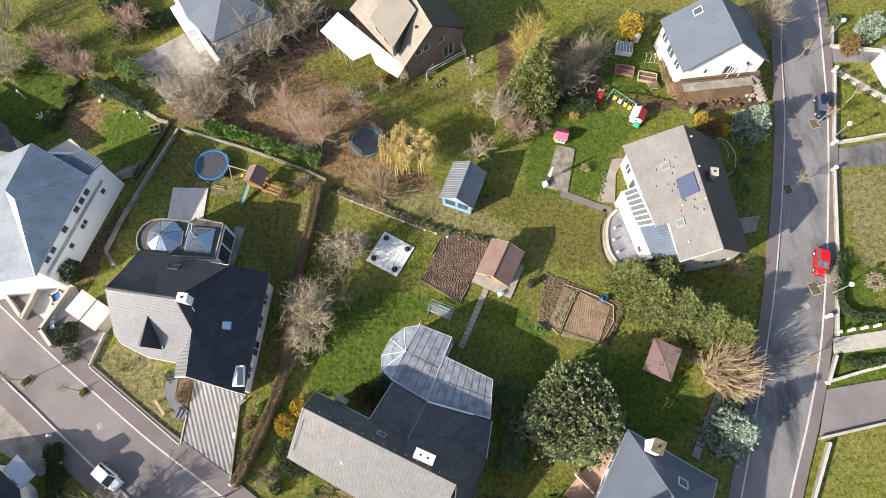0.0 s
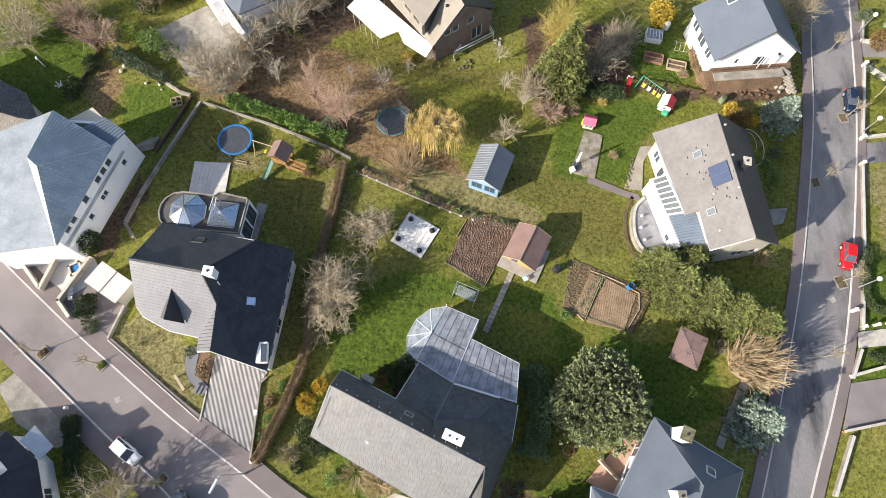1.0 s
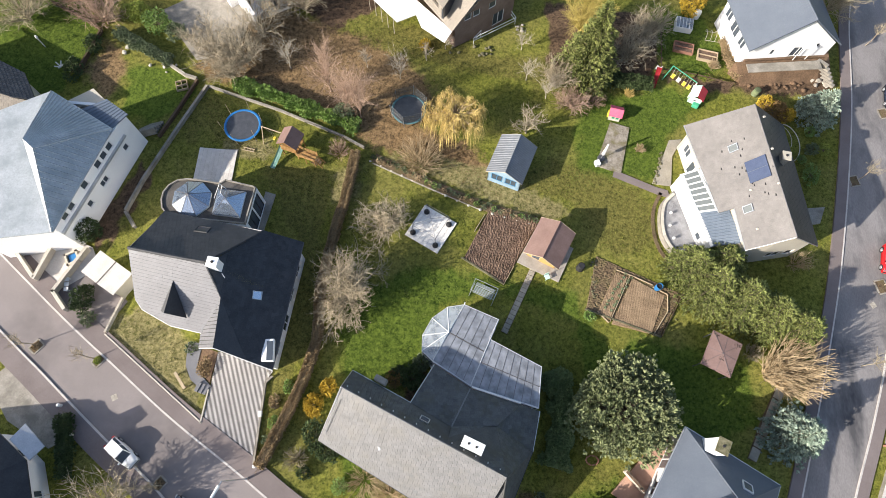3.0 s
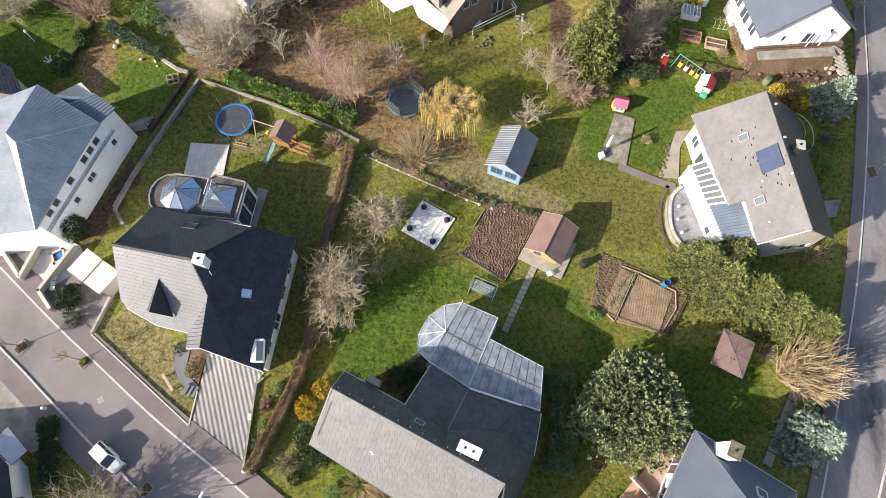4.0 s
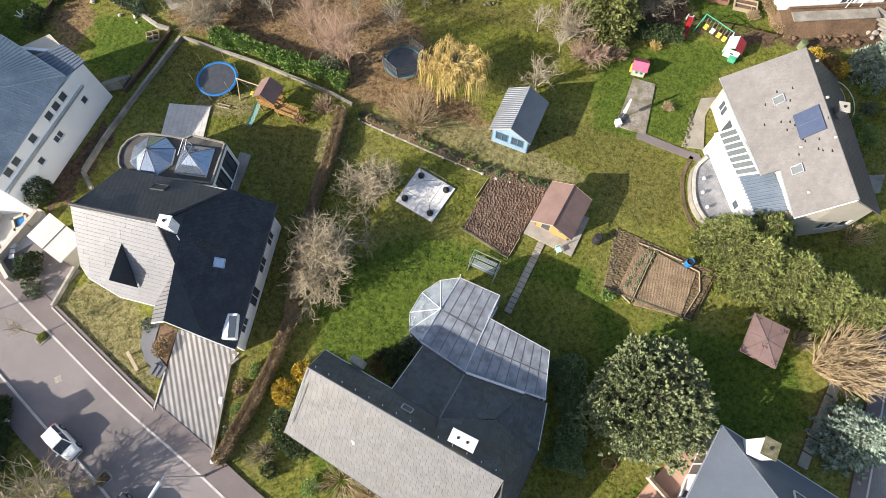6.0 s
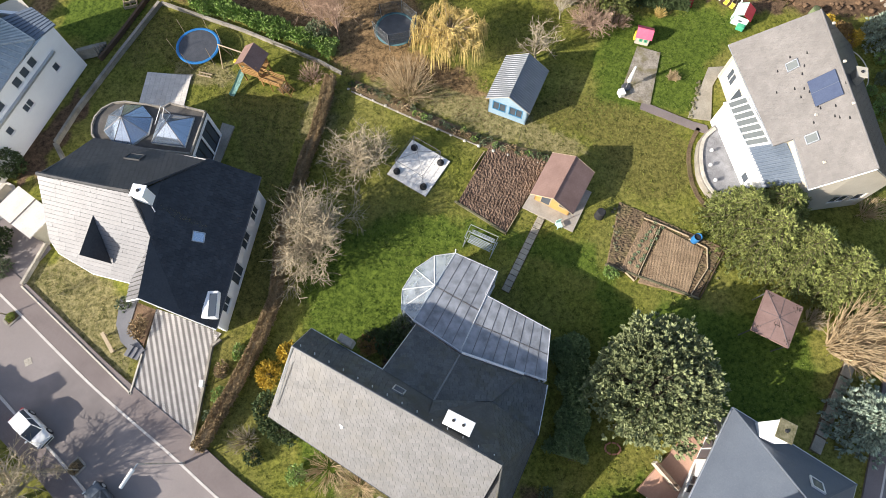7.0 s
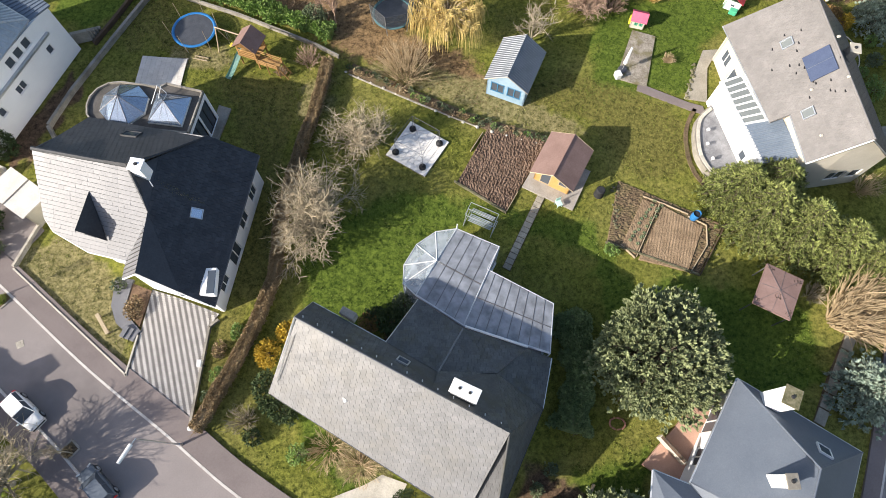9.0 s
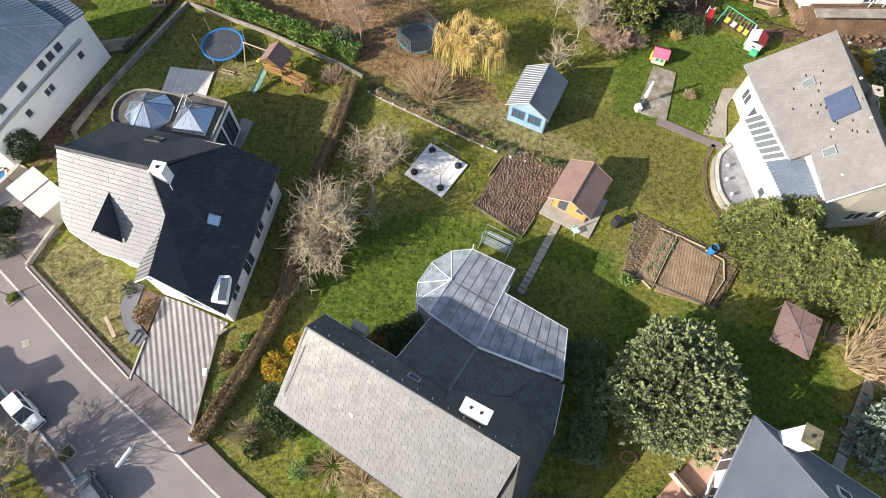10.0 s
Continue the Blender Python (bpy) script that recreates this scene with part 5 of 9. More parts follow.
# ---- white gabled house on its bank ----
def house_g():
    flat("bank", [(27.3, 45.5), (36.9, 46.7), (37.4, 53.4), (30.0, 53.0), (25.8, 52.1)], "earth_red", 2.0, "raised bare earth terrace under the house", "terrace")
    bm = bmesh.new()
    lo = [(27.6, 43.6), (31, 43.9), (36.4, 44.6), (38.2, 46.2)]
    hi = [(26.2, 45.3), (31, 45.8), (36.0, 46.4), (36.9, 46.7)]
    rows = []
    for (a, b), (c, d) in zip(lo, hi):
        rows.append([bm.verts.new(v) for v in ((a, b, -0.1), ((a + c) / 2, (b + d) / 2, 1.1), (c, d, 1.99), (c, d, -0.1))])
    for r, s in zip(rows, rows[1:]):
        for i in range(4):
            bm.faces.new((r[i], r[(i + 1) % 4], s[(i + 1) % 4], s[i]))
    bm.faces.new(rows[0]), bm.faces.new(rows[-1][::-1])
    tagged(part("bank", bm, "earth_red"), "bare reddish earth slope below the white house", "bank", kind="structure")
    h = thing("house", "white gabled house with blue-grey slate roof", "house")
    W1, W2, R1, R2, E1, E2 = (26.7, 45.1, 4.2), (24.9, 52.6, 4.2), (31.7, 46.0, 8.4), (30.0, 53.0, 8.4), (36.9, 46.6, 4.2), (35.6, 53.6, 4.2)
    ring = [(27.0, 45.7, 4.1), (31.6, 46.3, 8.1), (36.4, 46.9, 4.1), (35.2, 53.2, 4.1), (30.0, 52.8, 8.1), (25.4, 52.3, 4.1)]
    walls(h, ring, "wall_white", z0=-0.05, holes={0: [(2.7, 0.5, 2.5, 0.9)], 1: [(2.1, 0.45, 3.4, 0.7), (2.8, 0.45, 3.4, 0.7), (0.5, 1.4, 2.0, 1.6)], 5: [(0.6, 1.3, 2.2, 1.4), (2.4, 1.6, 2.0, 1.7), (4.6, 1.2, 2.2, 1.4)]})
    roof_part(h, [W1, W2, R2, R1], "slate_blue"), roof_part(h, [E2, E1, R1, R2], "slate_blue")
    tiles(h, [W1, W2, R2, R1], "slate_blue", 0.6, 0.42, 0.012, 0.03, "slate", 0)
    rooflight(h, (W1, W2, R1), 28.3, 51.6, 0.8, 1.0, 97, "white", "pane")
    ridge_cap(h, R1, R2, "slate_blue", 0.08)
    p = part("porch", slab(bmesh.new(), [(32.6, 45.9, 4.1), (34.2, 46.1, 4.1), (34.1, 46.9, 4.3), (32.5, 46.7, 4.3)], 0.12), "wall_white", h)
    for x, y in ((32.7, 46.0), (34.1, 46.2)):
        part("post", rod(bmesh.new(), (x, y, 1.9), (x, y, 4.0), 0.04), "white", p)
    s = part("front_terrace", box(bmesh.new(), 31.6, 45.0, 2.02, 8.4, 1.1, 0.12, 7), "concrete", h)
    for k in range(6):
        part("step", box(bmesh.new(), 36.2 + 0.25 * k, 45.9 - 0.32 * k, 1.8 - 0.28 * k, 1.3, 0.4, 0.3, -40), "concrete", s)
    return h


house_g()


def house_h():
    h = thing("house", "white house corner with pale grey roof, mostly out of view", "house")
    ring = [(-31.6, 52.2, 4.6), (-28.4, 49.2, 4.6), (-22.0, 53.0, 4.6), (-26.5, 60.0, 4.6), (-34.5, 57.5, 4.6)]
    walls(h, ring, "wall_white", holes={0: [(0.8, 1.0, 1.0, 1.3), (2.6, 1.0, 1.0, 1.3)], 1: [(1.5, 1.2, 1.0, 1.3)]})
    roof_part(h, [(-31.9, 52.2, 4.7), (-28.3, 48.7, 4.7), (-26.8, 54.5, 7.6)], "slate_blue")
    roof_part(h, [(-28.3, 48.7, 4.7), (-21.6, 52.8, 4.7), (-26.3, 60.4, 4.7), (-26.8, 54.5, 7.6)], "slate_blue")
    roof_part(h, [(-34.9, 57.6, 4.7), (-31.9, 52.2, 4.7), (-26.8, 54.5, 7.6), (-26.3, 60.4, 4.7)], "slate_blue")
    part("terrace", box(bmesh.new(), -32.0, 53.6, 2.0, 4.6, 3.4, 4.0, -54, 0.05), "wall_white", h)
    part("stair_wall", wall(bmesh.new(), (-34.4, 55.6), (-27.9, 46.8), 0.0, 4.6, 3.6, 0.35), "wall_white", h)
    for p in ((-31.9, 52.2), (-28.3, 48.7)):
        part("balcony", box(bmesh.new(), p[0] + 0.2, p[1] - 0.3, 2.7, 1.8, 1.2, 0.18, -43, 0.03), "white", h)
    return h


house_h()
flat("driveway", [(-40.2, 49.8), (-34.8, 43.2), (-30.8, 43.8), (-29.5, 49.0), (-31.6, 52.4), (-34.6, 53.8)], "concrete", 0.05, "wide pale concrete driveway behind bare shrubs", "driveway")


def house_i():
    h = thing("house", "dark-roofed house corner with grey porch roof in shade", "house")
    ring = [(-48.5, -7.0, 3.1), (-38.4, -4.6, 3.1), (-40.2, -0.6, 3.1), (-43.2, 1.6, 3.1), (-50.5, 0.5, 3.1)]
    walls(h, ring, "wall_white", holes={1: [(0.8, 1.2, 0.9, 1.3)], 2: [(0.8, 1.0, 0.9, 1.3)]})
    roof_part(h, [(-39.9, -0.4, 3.2), (-38.0, -4.8, 3.2), (-44.5, -3.4, 6.6)], "slate")
    roof_part(h, [(-43.3, 2.0, 3.2), (-39.9, -0.4, 3.2), (-44.5, -3.4, 6.6)], "slate")
    roof_part(h, [(-50.9, 0.8, 3.2), (-43.3, 2.0, 3.2), (-44.5, -3.4, 6.6)], "slate")
    roof_part(h, [(-38.0, -4.8, 3.2), (-48.8, -7.4, 3.2), (-50.9, 0.8, 3.2), (-44.5, -3.4, 6.6)], "slate")
    part("dormer", box(bmesh.new(), -42.2, -1.2, 4.9, 1.3, 0.9, 1.0, -40, 0.05), "wall_white", h)
    part("porch_roof", slab(bmesh.new(), [(-41.2, 2.6, 2.6), (-39.0, 0.8, 2.6), (-39.8, -0.4, 2.9), (-42.0, 1.2, 2.9)], 0.12), "zinc", h)
    return h


house_i()
flat("driveway", [(-45.6, 8.2), (-41.8, 5.2), (-38.6, 1.6), (-40.2, 0.6), (-44.6, 2.8), (-47.5, 6.2)], "concrete", 0.05, "grey concrete driveway in half shade", "driveway")


# ---- edge of a dark roof next door, at the western limit of view ----
hj = thing("house", "house with a dark slate roof and beige gable", "house")
walls(hj, [(-60, 33.5, 3.2), (-49.2, 34.0, 3.2), (-51.2, 37.6, 3.2), (-61, 42, 3.2)], "wall_cream", holes={1: [(1.2, 1.2, 1, 1.3)]})
# Sunlight is put into the coverings: beige lit south slope, dark north one.
slope(hj, [(-48.4, 34.4, 3.4), (-51.2, 38.2, 3.3), (-62, 43, 3.3), (-60, 36.5, 5.4), (-50.6, 34.4, 4.6)], "slate", 0.4, 0.33, "slate", 0, None, 0.0, 0.02)
slope(hj, [(-60, 32.0, 3.4), (-51.6, 32.2, 3.4), (-48.4, 34.2, 3.4), (-50.6, 34.4, 4.6), (-60, 36.5, 5.4)], "roof_sand", 0.5, 0.36, "roof_tile", 0, None, 0.0, 0.02)


M["pad_mossy"] = mat("pad_mossy", (0.13, 0.11, 0.08), (0.40, 0.36, 0.31), 0.95, 1.1, 8.0, 0.4, third=(0.16, 0.14, 0.07), third_scale=0.9)
M["paving_worn"] = mat("paving_worn", (0.28, 0.25, 0.215), (0.45, 0.41, 0.365), 0.9, 1.2, 10.0, 0.4, vary=0.14)


# ---- walls, hedges' footings, paths and slabs ----
def low_wall(line, h, t, material, label, z0=-0.1, coping=None):
    w = thing("garden_wall", label, "wall", kind="structure")
    for a, b in zip(line, line[1:]):
        part("wall", wall(bmesh.new(), a, b, z0, h, h, t), material, w)
        if coping:
            part("coping", wall(bmesh.new(), a, b, h, h + 0.06, h + 0.06, t + 0.06), coping, w)
    return w


low_wall([(-37.0, 22.4), (-38.3, 24.1), (-37.3, 27.7), (-35.2, 33.3), (-32.7, 39.6)], 0.38, 0.22, "concrete", "grey concrete garden wall along a terrace", coping="concrete")
low_wall([(-32.7, 39.6), (-24.4, 37.0), (-16.9, 34.1), (-14.6, 32.9)], 0.26, 0.14, "concrete", "low grey concrete wall behind the playground", coping="concrete")
low_wall([(-34.2, 40.4), (-35.6, 36.5), (-37.0, 33.0)], 0.4, 0.25, "wood_dark", "dark retaining wall beside the terrace")
low_wall([(-53.2, 50.0), (-49.2, 48.0), (-46.5, 46.4), (-47.8, 40.4)], 0.5, 0.2, "wood_dark", "dark boundary wall between two gardens")
low_wall([(-37.5, 42.0), (-35.6, 40.8), (-34.2, 40.4)], 0.4, 0.3, "stone", "low stone edging")
low_wall([(-37.6, 11.2), (-26.8, 3.5), (-26.6, 6.6)], 0.18, 0.12, "stone_pale", "low pale garden edging kerb by the pavement")
low_wall([(-36.6, 15.2), (-37.6, 11.4)], 0.4, 0.2, "stone", "low stone wall between the yards")
low_wall([(-20.9, 8.2), (-21.5, 7.6), (-21.5, 0.3)], 0.25, 0.18, "concrete", "low concrete edge beside the driveway")
# eastern side of the street: walls with pale copings
E_WALL = [(48.3, 56), (47.4, 51.9)], [(47, 48.5), (44.7, 38.0)], [(44, 34.6), (42.4, 25.6), (40.2, 15.2)], [(39.7, 13.2), (38.2, 10.2)], [(37.2, 4.6), (34.4, -1.0)]
for ln in E_WALL:
    low_wall(ln, 0.45, 0.2, "concrete", "low pale front garden wall on the street", coping="kerb")
low_wall([(44.7, 38.0), (48.3, 38.6), (60, 41)], 0.45, 0.3, "stone_pale", "low pale wall along a side lane")
low_wall([(47.4, 51.9), (60, 50.5)], 0.45, 0.3, "stone_pale", "low pale wall along a side lane")
low_wall([(38.2, 10.2), (42.3, 11.4), (52.8, 14)], 0.45, 0.3, "stone_pale", "low cream wall beside a side road")
flat("side_road", [(38.2, 9.7), (44.0, 10.7), (60, 13.6), (60, 10.2), (43.2, 6.5), (36.6, 4.9)], "asphalt", 0.04, "beige-grey side road with a shaded edge", "road")
low_wall([(36.5, 4.8), (43.2, 6.3), (60, 10.0)], 0.4, 0.2, "brick_red", "low pinkish brick wall beside the side road", coping="stone_pale")
flat("side_road", [(44.4, 37.4), (60, 40.2), (60, 36), (48.8, 35.4), (43.7, 34.8)], "asphalt_worn", 0.04, "grey asphalt lane between gardens", "road")
flat("side_road", [(46.9, 52.2), (60, 52.0), (60, 50.6), (52.0, 49.9), (46.9, 49.8)], "asphalt_worn", 0.04, "grey asphalt lane between gardens", "road")
flat("path", [(40, 15.0), (48.8, 16.4), (60, 17.5), (60, 15.6), (48.8, 14.6), (39.8, 13.3)], "stone_pale", 0.05, "pale paved path with white edging", "path")
for k in range(4):
    p = thing("gate_post", "white rendered gate post", "post", 40.4 + 1.4 * k, 15.5 + 0.25 * k, 0)
    part("shaft", box(bmesh.new(), 0, 0, 0.45, 0.28, 0.28, 0.9, 5, 0.03), "wall_cream", p)
    part("cap", box(bmesh.new(), 0, 0, 0.93, 0.34, 0.34, 0.07, 5, 0.03), "wall_white", p)
for x, y in ((39.7, 17.2), (44, 34.6), (44.7, 38.0), (47, 48.3)):
    p = thing("gate_post", "white rendered gate post", "post", x, y, 0)
    part("shaft", box(bmesh.new(), 0, 0, 0.5, 0.34, 0.34, 1.0, 5, 0.03), "wall_cream", p)
    part("cap", box(bmesh.new(), 0, 0, 1.03, 0.42, 0.42, 0.07, 5, 0.03), "wall_white", p)
flat("path", [(34.8, 28.9), (32.4, 28.6), (31.2, 27.6), (31.4, 26.4), (34.0, 27.0)], "concrete", 0.06, "grey concrete garden path to the street", "path")
sp = flat("path", [(27.2, 9.9), (25.2, 6.4), (23.6, 3.1), (24.4, 2.8), (26.0, 6.0), (28.0, 9.5)], "soil_mix", 0.0, "stepping path of long tan slabs beside the shrubs", "path")
for k in range(6):
    p, q = Vector((27.6, 9.7, 0)).lerp(Vector((24.0, 2.95, 0)), (k + 0.04) / 6), Vector((27.6, 9.7, 0)).lerp(Vector((24.0, 2.95, 0)), (k + 0.94) / 6)
    part("slab", box(bmesh.new(), (p.x + q.x) / 2, (p.y + q.y) / 2, 0.03, (q - p).length, 0.78, 0.1, math.degrees(math.atan2(q.y - p.y, q.x - p.x)), 0.02), "path_brown", sp)
pth = flat("path", [(3.65, 20.6), (4.3, 20.4), (1.35, 13.4), (0.7, 13.7)], "soil_mix", 0.0, "straight garden path of brown-grey slabs", "path")
slab_me = None
for k in range(15):
    f = (k + 0.5) / 15
    if slab_me is None:
        o = part("slab", box(bmesh.new(), 0, 0, 0.0, 0.62, 0.455, 0.07, 0, 0.015), "path_brown", pth)
        slab_me = o.data
    else:
        o = new("slab", slab_me)
        o.parent = pth
    o.matrix_basis = pose(3.97 - 2.95 * f, 20.5 - 6.95 * f, 0.015 + 0.012 * (k % 3), 0, 0, -23 + (k * 37 % 7 - 3) * 0.6)
flat("path", [(12.6, 32.0), (17.0, 30.2), (18.2, 29.9), (18.4, 29.0), (17.0, 29.4), (12.4, 31.2)], "pavement", 0.03, "narrow grey asphalt garden path", "path")
sq = flat("paving", [(-32.3, 31.9), (-28.1, 32.0), (-28.5, 27.6), (-32.2, 28.3)], "concrete", 0.05, "weathered square slab paving by the garden room", "paving")
slab_me = None
for i in range(9):
    for j in range(9):
        if slab_me is None:
            o = part("slab", box(bmesh.new(), 0, 0, 0.05, 0.445, 0.455, 0.06, 0, 0.008), "slab_pale", sq)
            slab_me = o.data
        else:
            o = new("slab", slab_me)
            o.parent = sq
        o.location = (-32.05 + 0.455 * i + 0.02 * j * 0.1, 28.05 + 0.462 * j - 0.03 * i * 0.5, 0)
flat("slab", [(12.4, 37.9), (14.5, 37.3), (13.3, 31.6), (10.6, 32.4)], "pad_mossy", 0.05, "stained concrete pad on the play lawn", "paving")
flat("forecourt", [(-24.4, 27.2), (-23.3, 26.9), (-24.0, 22.6), (-25.0, 22.6)], "concrete", 0.1, "stone paving strip beside the garden room", "paving")


# garden path between little clipped bushes, up to a white house at the edge of view
flat("path", [(47.0, 48.3), (47.5, 49.0), (53.4, 44.4), (52.9, 43.6)], "stone_pale", 0.05, "pale paved garden path climbing to a house", "path")
hk = thing("house", "white rendered house end with a grey roof", "house")
walls(hk, [(52.9, 45.2, 3.0), (60, 45.6, 3.0), (60, 51.0, 3.0), (52.0, 49.6, 3.0)], "wall_white")
for r_ in ([(52.5, 44.8, 3.0), (60.3, 45.2, 3.0), (60.3, 48.4, 5.2), (53.6, 47.6, 5.2)], [(60.3, 51.4, 3.0), (51.6, 49.9, 3.0), (53.6, 47.6, 5.2), (60.3, 48.4, 5.2)], [(51.6, 49.9, 3.0), (52.5, 44.8, 3.0), (53.6, 47.6, 5.2)]):
    part("roof_slope", slab(bmesh.new(), r_, 0.18), "slate_old", hk)

# ---- chequered driveway, stone by stone ----
def driveway():
    d = thing("driveway", "driveway chequered with dark and pale paving stones", "driveway", kind="structure")
    field = [(-26.7, 3.6), (-21.6, 0.3), (-21.5, 8.8), (-24.4, 9.7), (-26.4, 10.2)]
    nook = [(-21.5, 7.5), (-20.9, 8.6), (-21.5, 8.8)]
    part("bedding", prism(bmesh.new(), [*field[:2], *nook, *field[3:]], -0.25, 0.045), "concrete", d)
    u, v = Vector((0.985, -0.17)), Vector((0.17, 0.985))
    w, hh = 0.245, 0.15
    rest = {"paver_dark": ([], []), "paver_pale": ([], [])}
    count = 0
    for i in range(-24, 56):
        for j in range(-14, 70):
            o = Vector((-27.2, 2.2)) + u * (i * w - j * 0.09) + v * (j * hh)
            quad = [o, o + u * (w - 0.012), o + u * (w - 0.012) + v * (hh - 0.012), o + v * (hh - 0.012)]
            q = clip_convex([tuple(p) for p in quad], field) or clip_convex([tuple(p) for p in quad], nook)
            if len(q) < 3:
                continue
            k = "paver_dark" if i % 2 else "paver_pale"
            n = len(q)
            vs = [(x, y, 0.07) for x, y in q] + [(x, y, 0.03) for x, y in q]
            fs = [tuple(range(n))] + [(a, n + a, n + (a + 1) % n, (a + 1) % n) for a in range(n)]
            if count < 300 and 2.0 < o.y < 6.0:
                part("paving_stone", (vs, fs), k, d)
                count += 1
            else:
                b = rest[k]
                b[1].extend(tuple(c + len(b[0]) for c in f) for f in fs)
                b[0].extend(vs)
    for k, b in rest.items():
        tagged(part("paving_field", b, k, d), kind="stuff")
    return d


M["paver_dark"] = mat("paver_dark", (0.13, 0.12, 0.12), (0.20, 0.19, 0.185), 0.85, 1.0, 12.0, 0.2, vary=0.12)
M["paver_pale"] = mat("paver_pale", (0.38, 0.36, 0.345), (0.52, 0.495, 0.475), 0.85, 1.0, 12.0, 0.2, vary=0.10)
driveway()
# entrance path with steps and planting bed
flat("path", [(-29.4, 10.9), (-29.2, 8.7), (-28.5, 7.4), (-27.0, 6.3), (-26.5, 6.9), (-27.6, 7.9), (-28.1, 8.9), (-28.0, 10.9)], "tile_grey", 0.18, "grey flagstone entrance path curving to the door", "path")
flat("flower_bed", [(-28.0, 10.6), (-28.05, 8.9), (-27.5, 8.0), (-26.7, 7.2), (-26.4, 10.1)], "earth_red", 0.12, "planted bed between path and driveway", "flower bed")
for k in range(3):
    st = thing("step", "grey stone step up to the house", "step", -26.9 - 0.35 * k, 6.55 + 0.1 * k, 0, 70)
    part("tread", box(bmesh.new(), 0, 0, 0.1 + 0.06 * k, 0.9, 0.35, 0.2 + 0.1 * k, 0, 0.02), "tile_grey", st)
bn = thing("bench", "pale wooden plank bench on the dry lawn", "bench", -29.4, 7.25, 0, -50)
part("seat", box(bmesh.new(), 0, 0, 0.4, 1.9, 0.28, 0.07, 0, 0.02), "wood_pale", bn)
for s in (-0.75, 0.75):
    part("leg", box(bmesh.new(), s, 0, 0.18, 0.1, 0.24, 0.37), "wood_pale", bn)
mb = thing("letter_box", "white letter box on a post beside the driveway", "letter box", -21.2, 4.6, 0, 5)
part("post", rod(bmesh.new(), (0, 0, 0), (0, 0, 1.0), 0.05), "rubber", mb)
part("box", box(bmesh.new(), 0, 0, 1.15, 0.32, 0.5, 0.35, 0, 0.03), "white", mb)


# ---- white patio with the bare canopy frame ----
def patio():
    p = thing("patio", "square patio of white paving slabs on the lawn", "patio", -6.75, 24.0, 0, -28.5, kind="structure")
    part("bed", box(bmesh.new(), 0, 0, -0.04, 3.95, 3.95, 0.16), "concrete", p)
    me = None
    for i in range(8):
        for j in range(8):
            if me is None:
                o = part("slab", box(bmesh.new(), 0, 0, 0.06, 0.475, 0.475, 0.05, 0, 0.012), "slab_white", p)
                me = o.data
            else:
                o = new("slab", me)
                o.parent = p
            o.location = (-1.72 + 0.4915 * i, -1.72 + 0.4915 * j, 0)
    f = thing("canopy_frame", "bare metal canopy frame on four round weights", "pavilion frame", -6.75, 24.0, 0.085, -28.5)
    for sx in (-1, 1):
        for sy in (-1, 1):
            x, y = sx * 1.35, sy * 1.35
            b = bmesh.new()
            cyl(b, x, y, 0, 0.16, 0.30, 0.30, 16)
            cyl(b, x, y, 0.16, 0.34, 0.24, 0.10, 16)
            part("weight", b, "rubber", f, "round black weight")
            part("post", rod(bmesh.new(), (x, y, 0.2), (x, y, 2.1), 0.022), "frame_grey", f)
            part("rafter", rod(bmesh.new(), (x, y, 2.1), (0, 0, 2.75), 0.018), "frame_grey", f)
            for a, c in (((x, y, 1.6), (x - sx * 0.45, y, 2.1)), ((x, y, 1.6), (x, y - sy * 0.45, 2.1))):
                part("brace", rod(bmesh.new(), a, c, 0.012), "frame_grey", f)
    for s in (-1.35, 1.35):
        part("beam", rod(bmesh.new(), (-1.35, s, 2.1), (1.35, s, 2.1), 0.018), "frame_grey", f)
        part("beam", rod(bmesh.new(), (s, -1.35, 2.1), (s, 1.35, 2.1), 0.018), "frame_grey", f)


M["slab_white"] = mat("slab_white", (0.70, 0.665, 0.625), (0.85, 0.815, 0.77), 0.8, 1.2, 10.0, 0.12, vary=0.05)
patio()


# ---- vegetable beds ----
def dug_bed(pts, material, label, lump, seed, top=0.06, furrow=None, cell=0.11):
    """Turned soil: a fine sheet of clods, or of raked furrows, inside a four-sided bed."""
    P = [np.array(p, float) for p in pts]
    n = int(max(np.linalg.norm(P[1] - P[0]), np.linalg.norm(P[3] - P[0])) / cell)
    s = np.linspace(0, 1, n)
    U, V_ = np.meshgrid(s, s)
    XY = ((1 - U) * (1 - V_))[..., None] * P[0] + (U * (1 - V_))[..., None] * P[1] + (U * V_)[..., None] * P[2] + ((1 - U) * V_)[..., None] * P[3]
    g = np.random.default_rng(seed)
    Z = lump * g.random(U.shape) + lump * 0.8 * ripple(XY[..., 0], XY[..., 1], seed, 0.45)
    if furrow:
        d = XY[..., 0] * math.cos(furrow) + XY[..., 1] * math.sin(furrow)
        Z = lump * 0.5 * g.random(U.shape) + 0.008 * np.sin(d * 6.28 / 0.24 + ripple(XY[..., 0], XY[..., 1], seed, 1.5))
    Z = top + Z
    Z[0, :] = Z[-1, :] = Z[:, 0] = Z[:, -1] = -0.12
    V = np.concatenate([XY, Z[..., None]], -1).reshape(-1, 3)
    idx = np.arange(n * n).reshape(n, n)
    F = np.stack([idx[:-1, :-1], idx[:-1, 1:], idx[1:, 1:], idx[1:, :-1]], -1).reshape(-1, 4)
    ob = part("soil_bed", (V.tolist(), F.tolist()), material)
    return tagged(ob, label, "vegetable bed", kind="stuff")


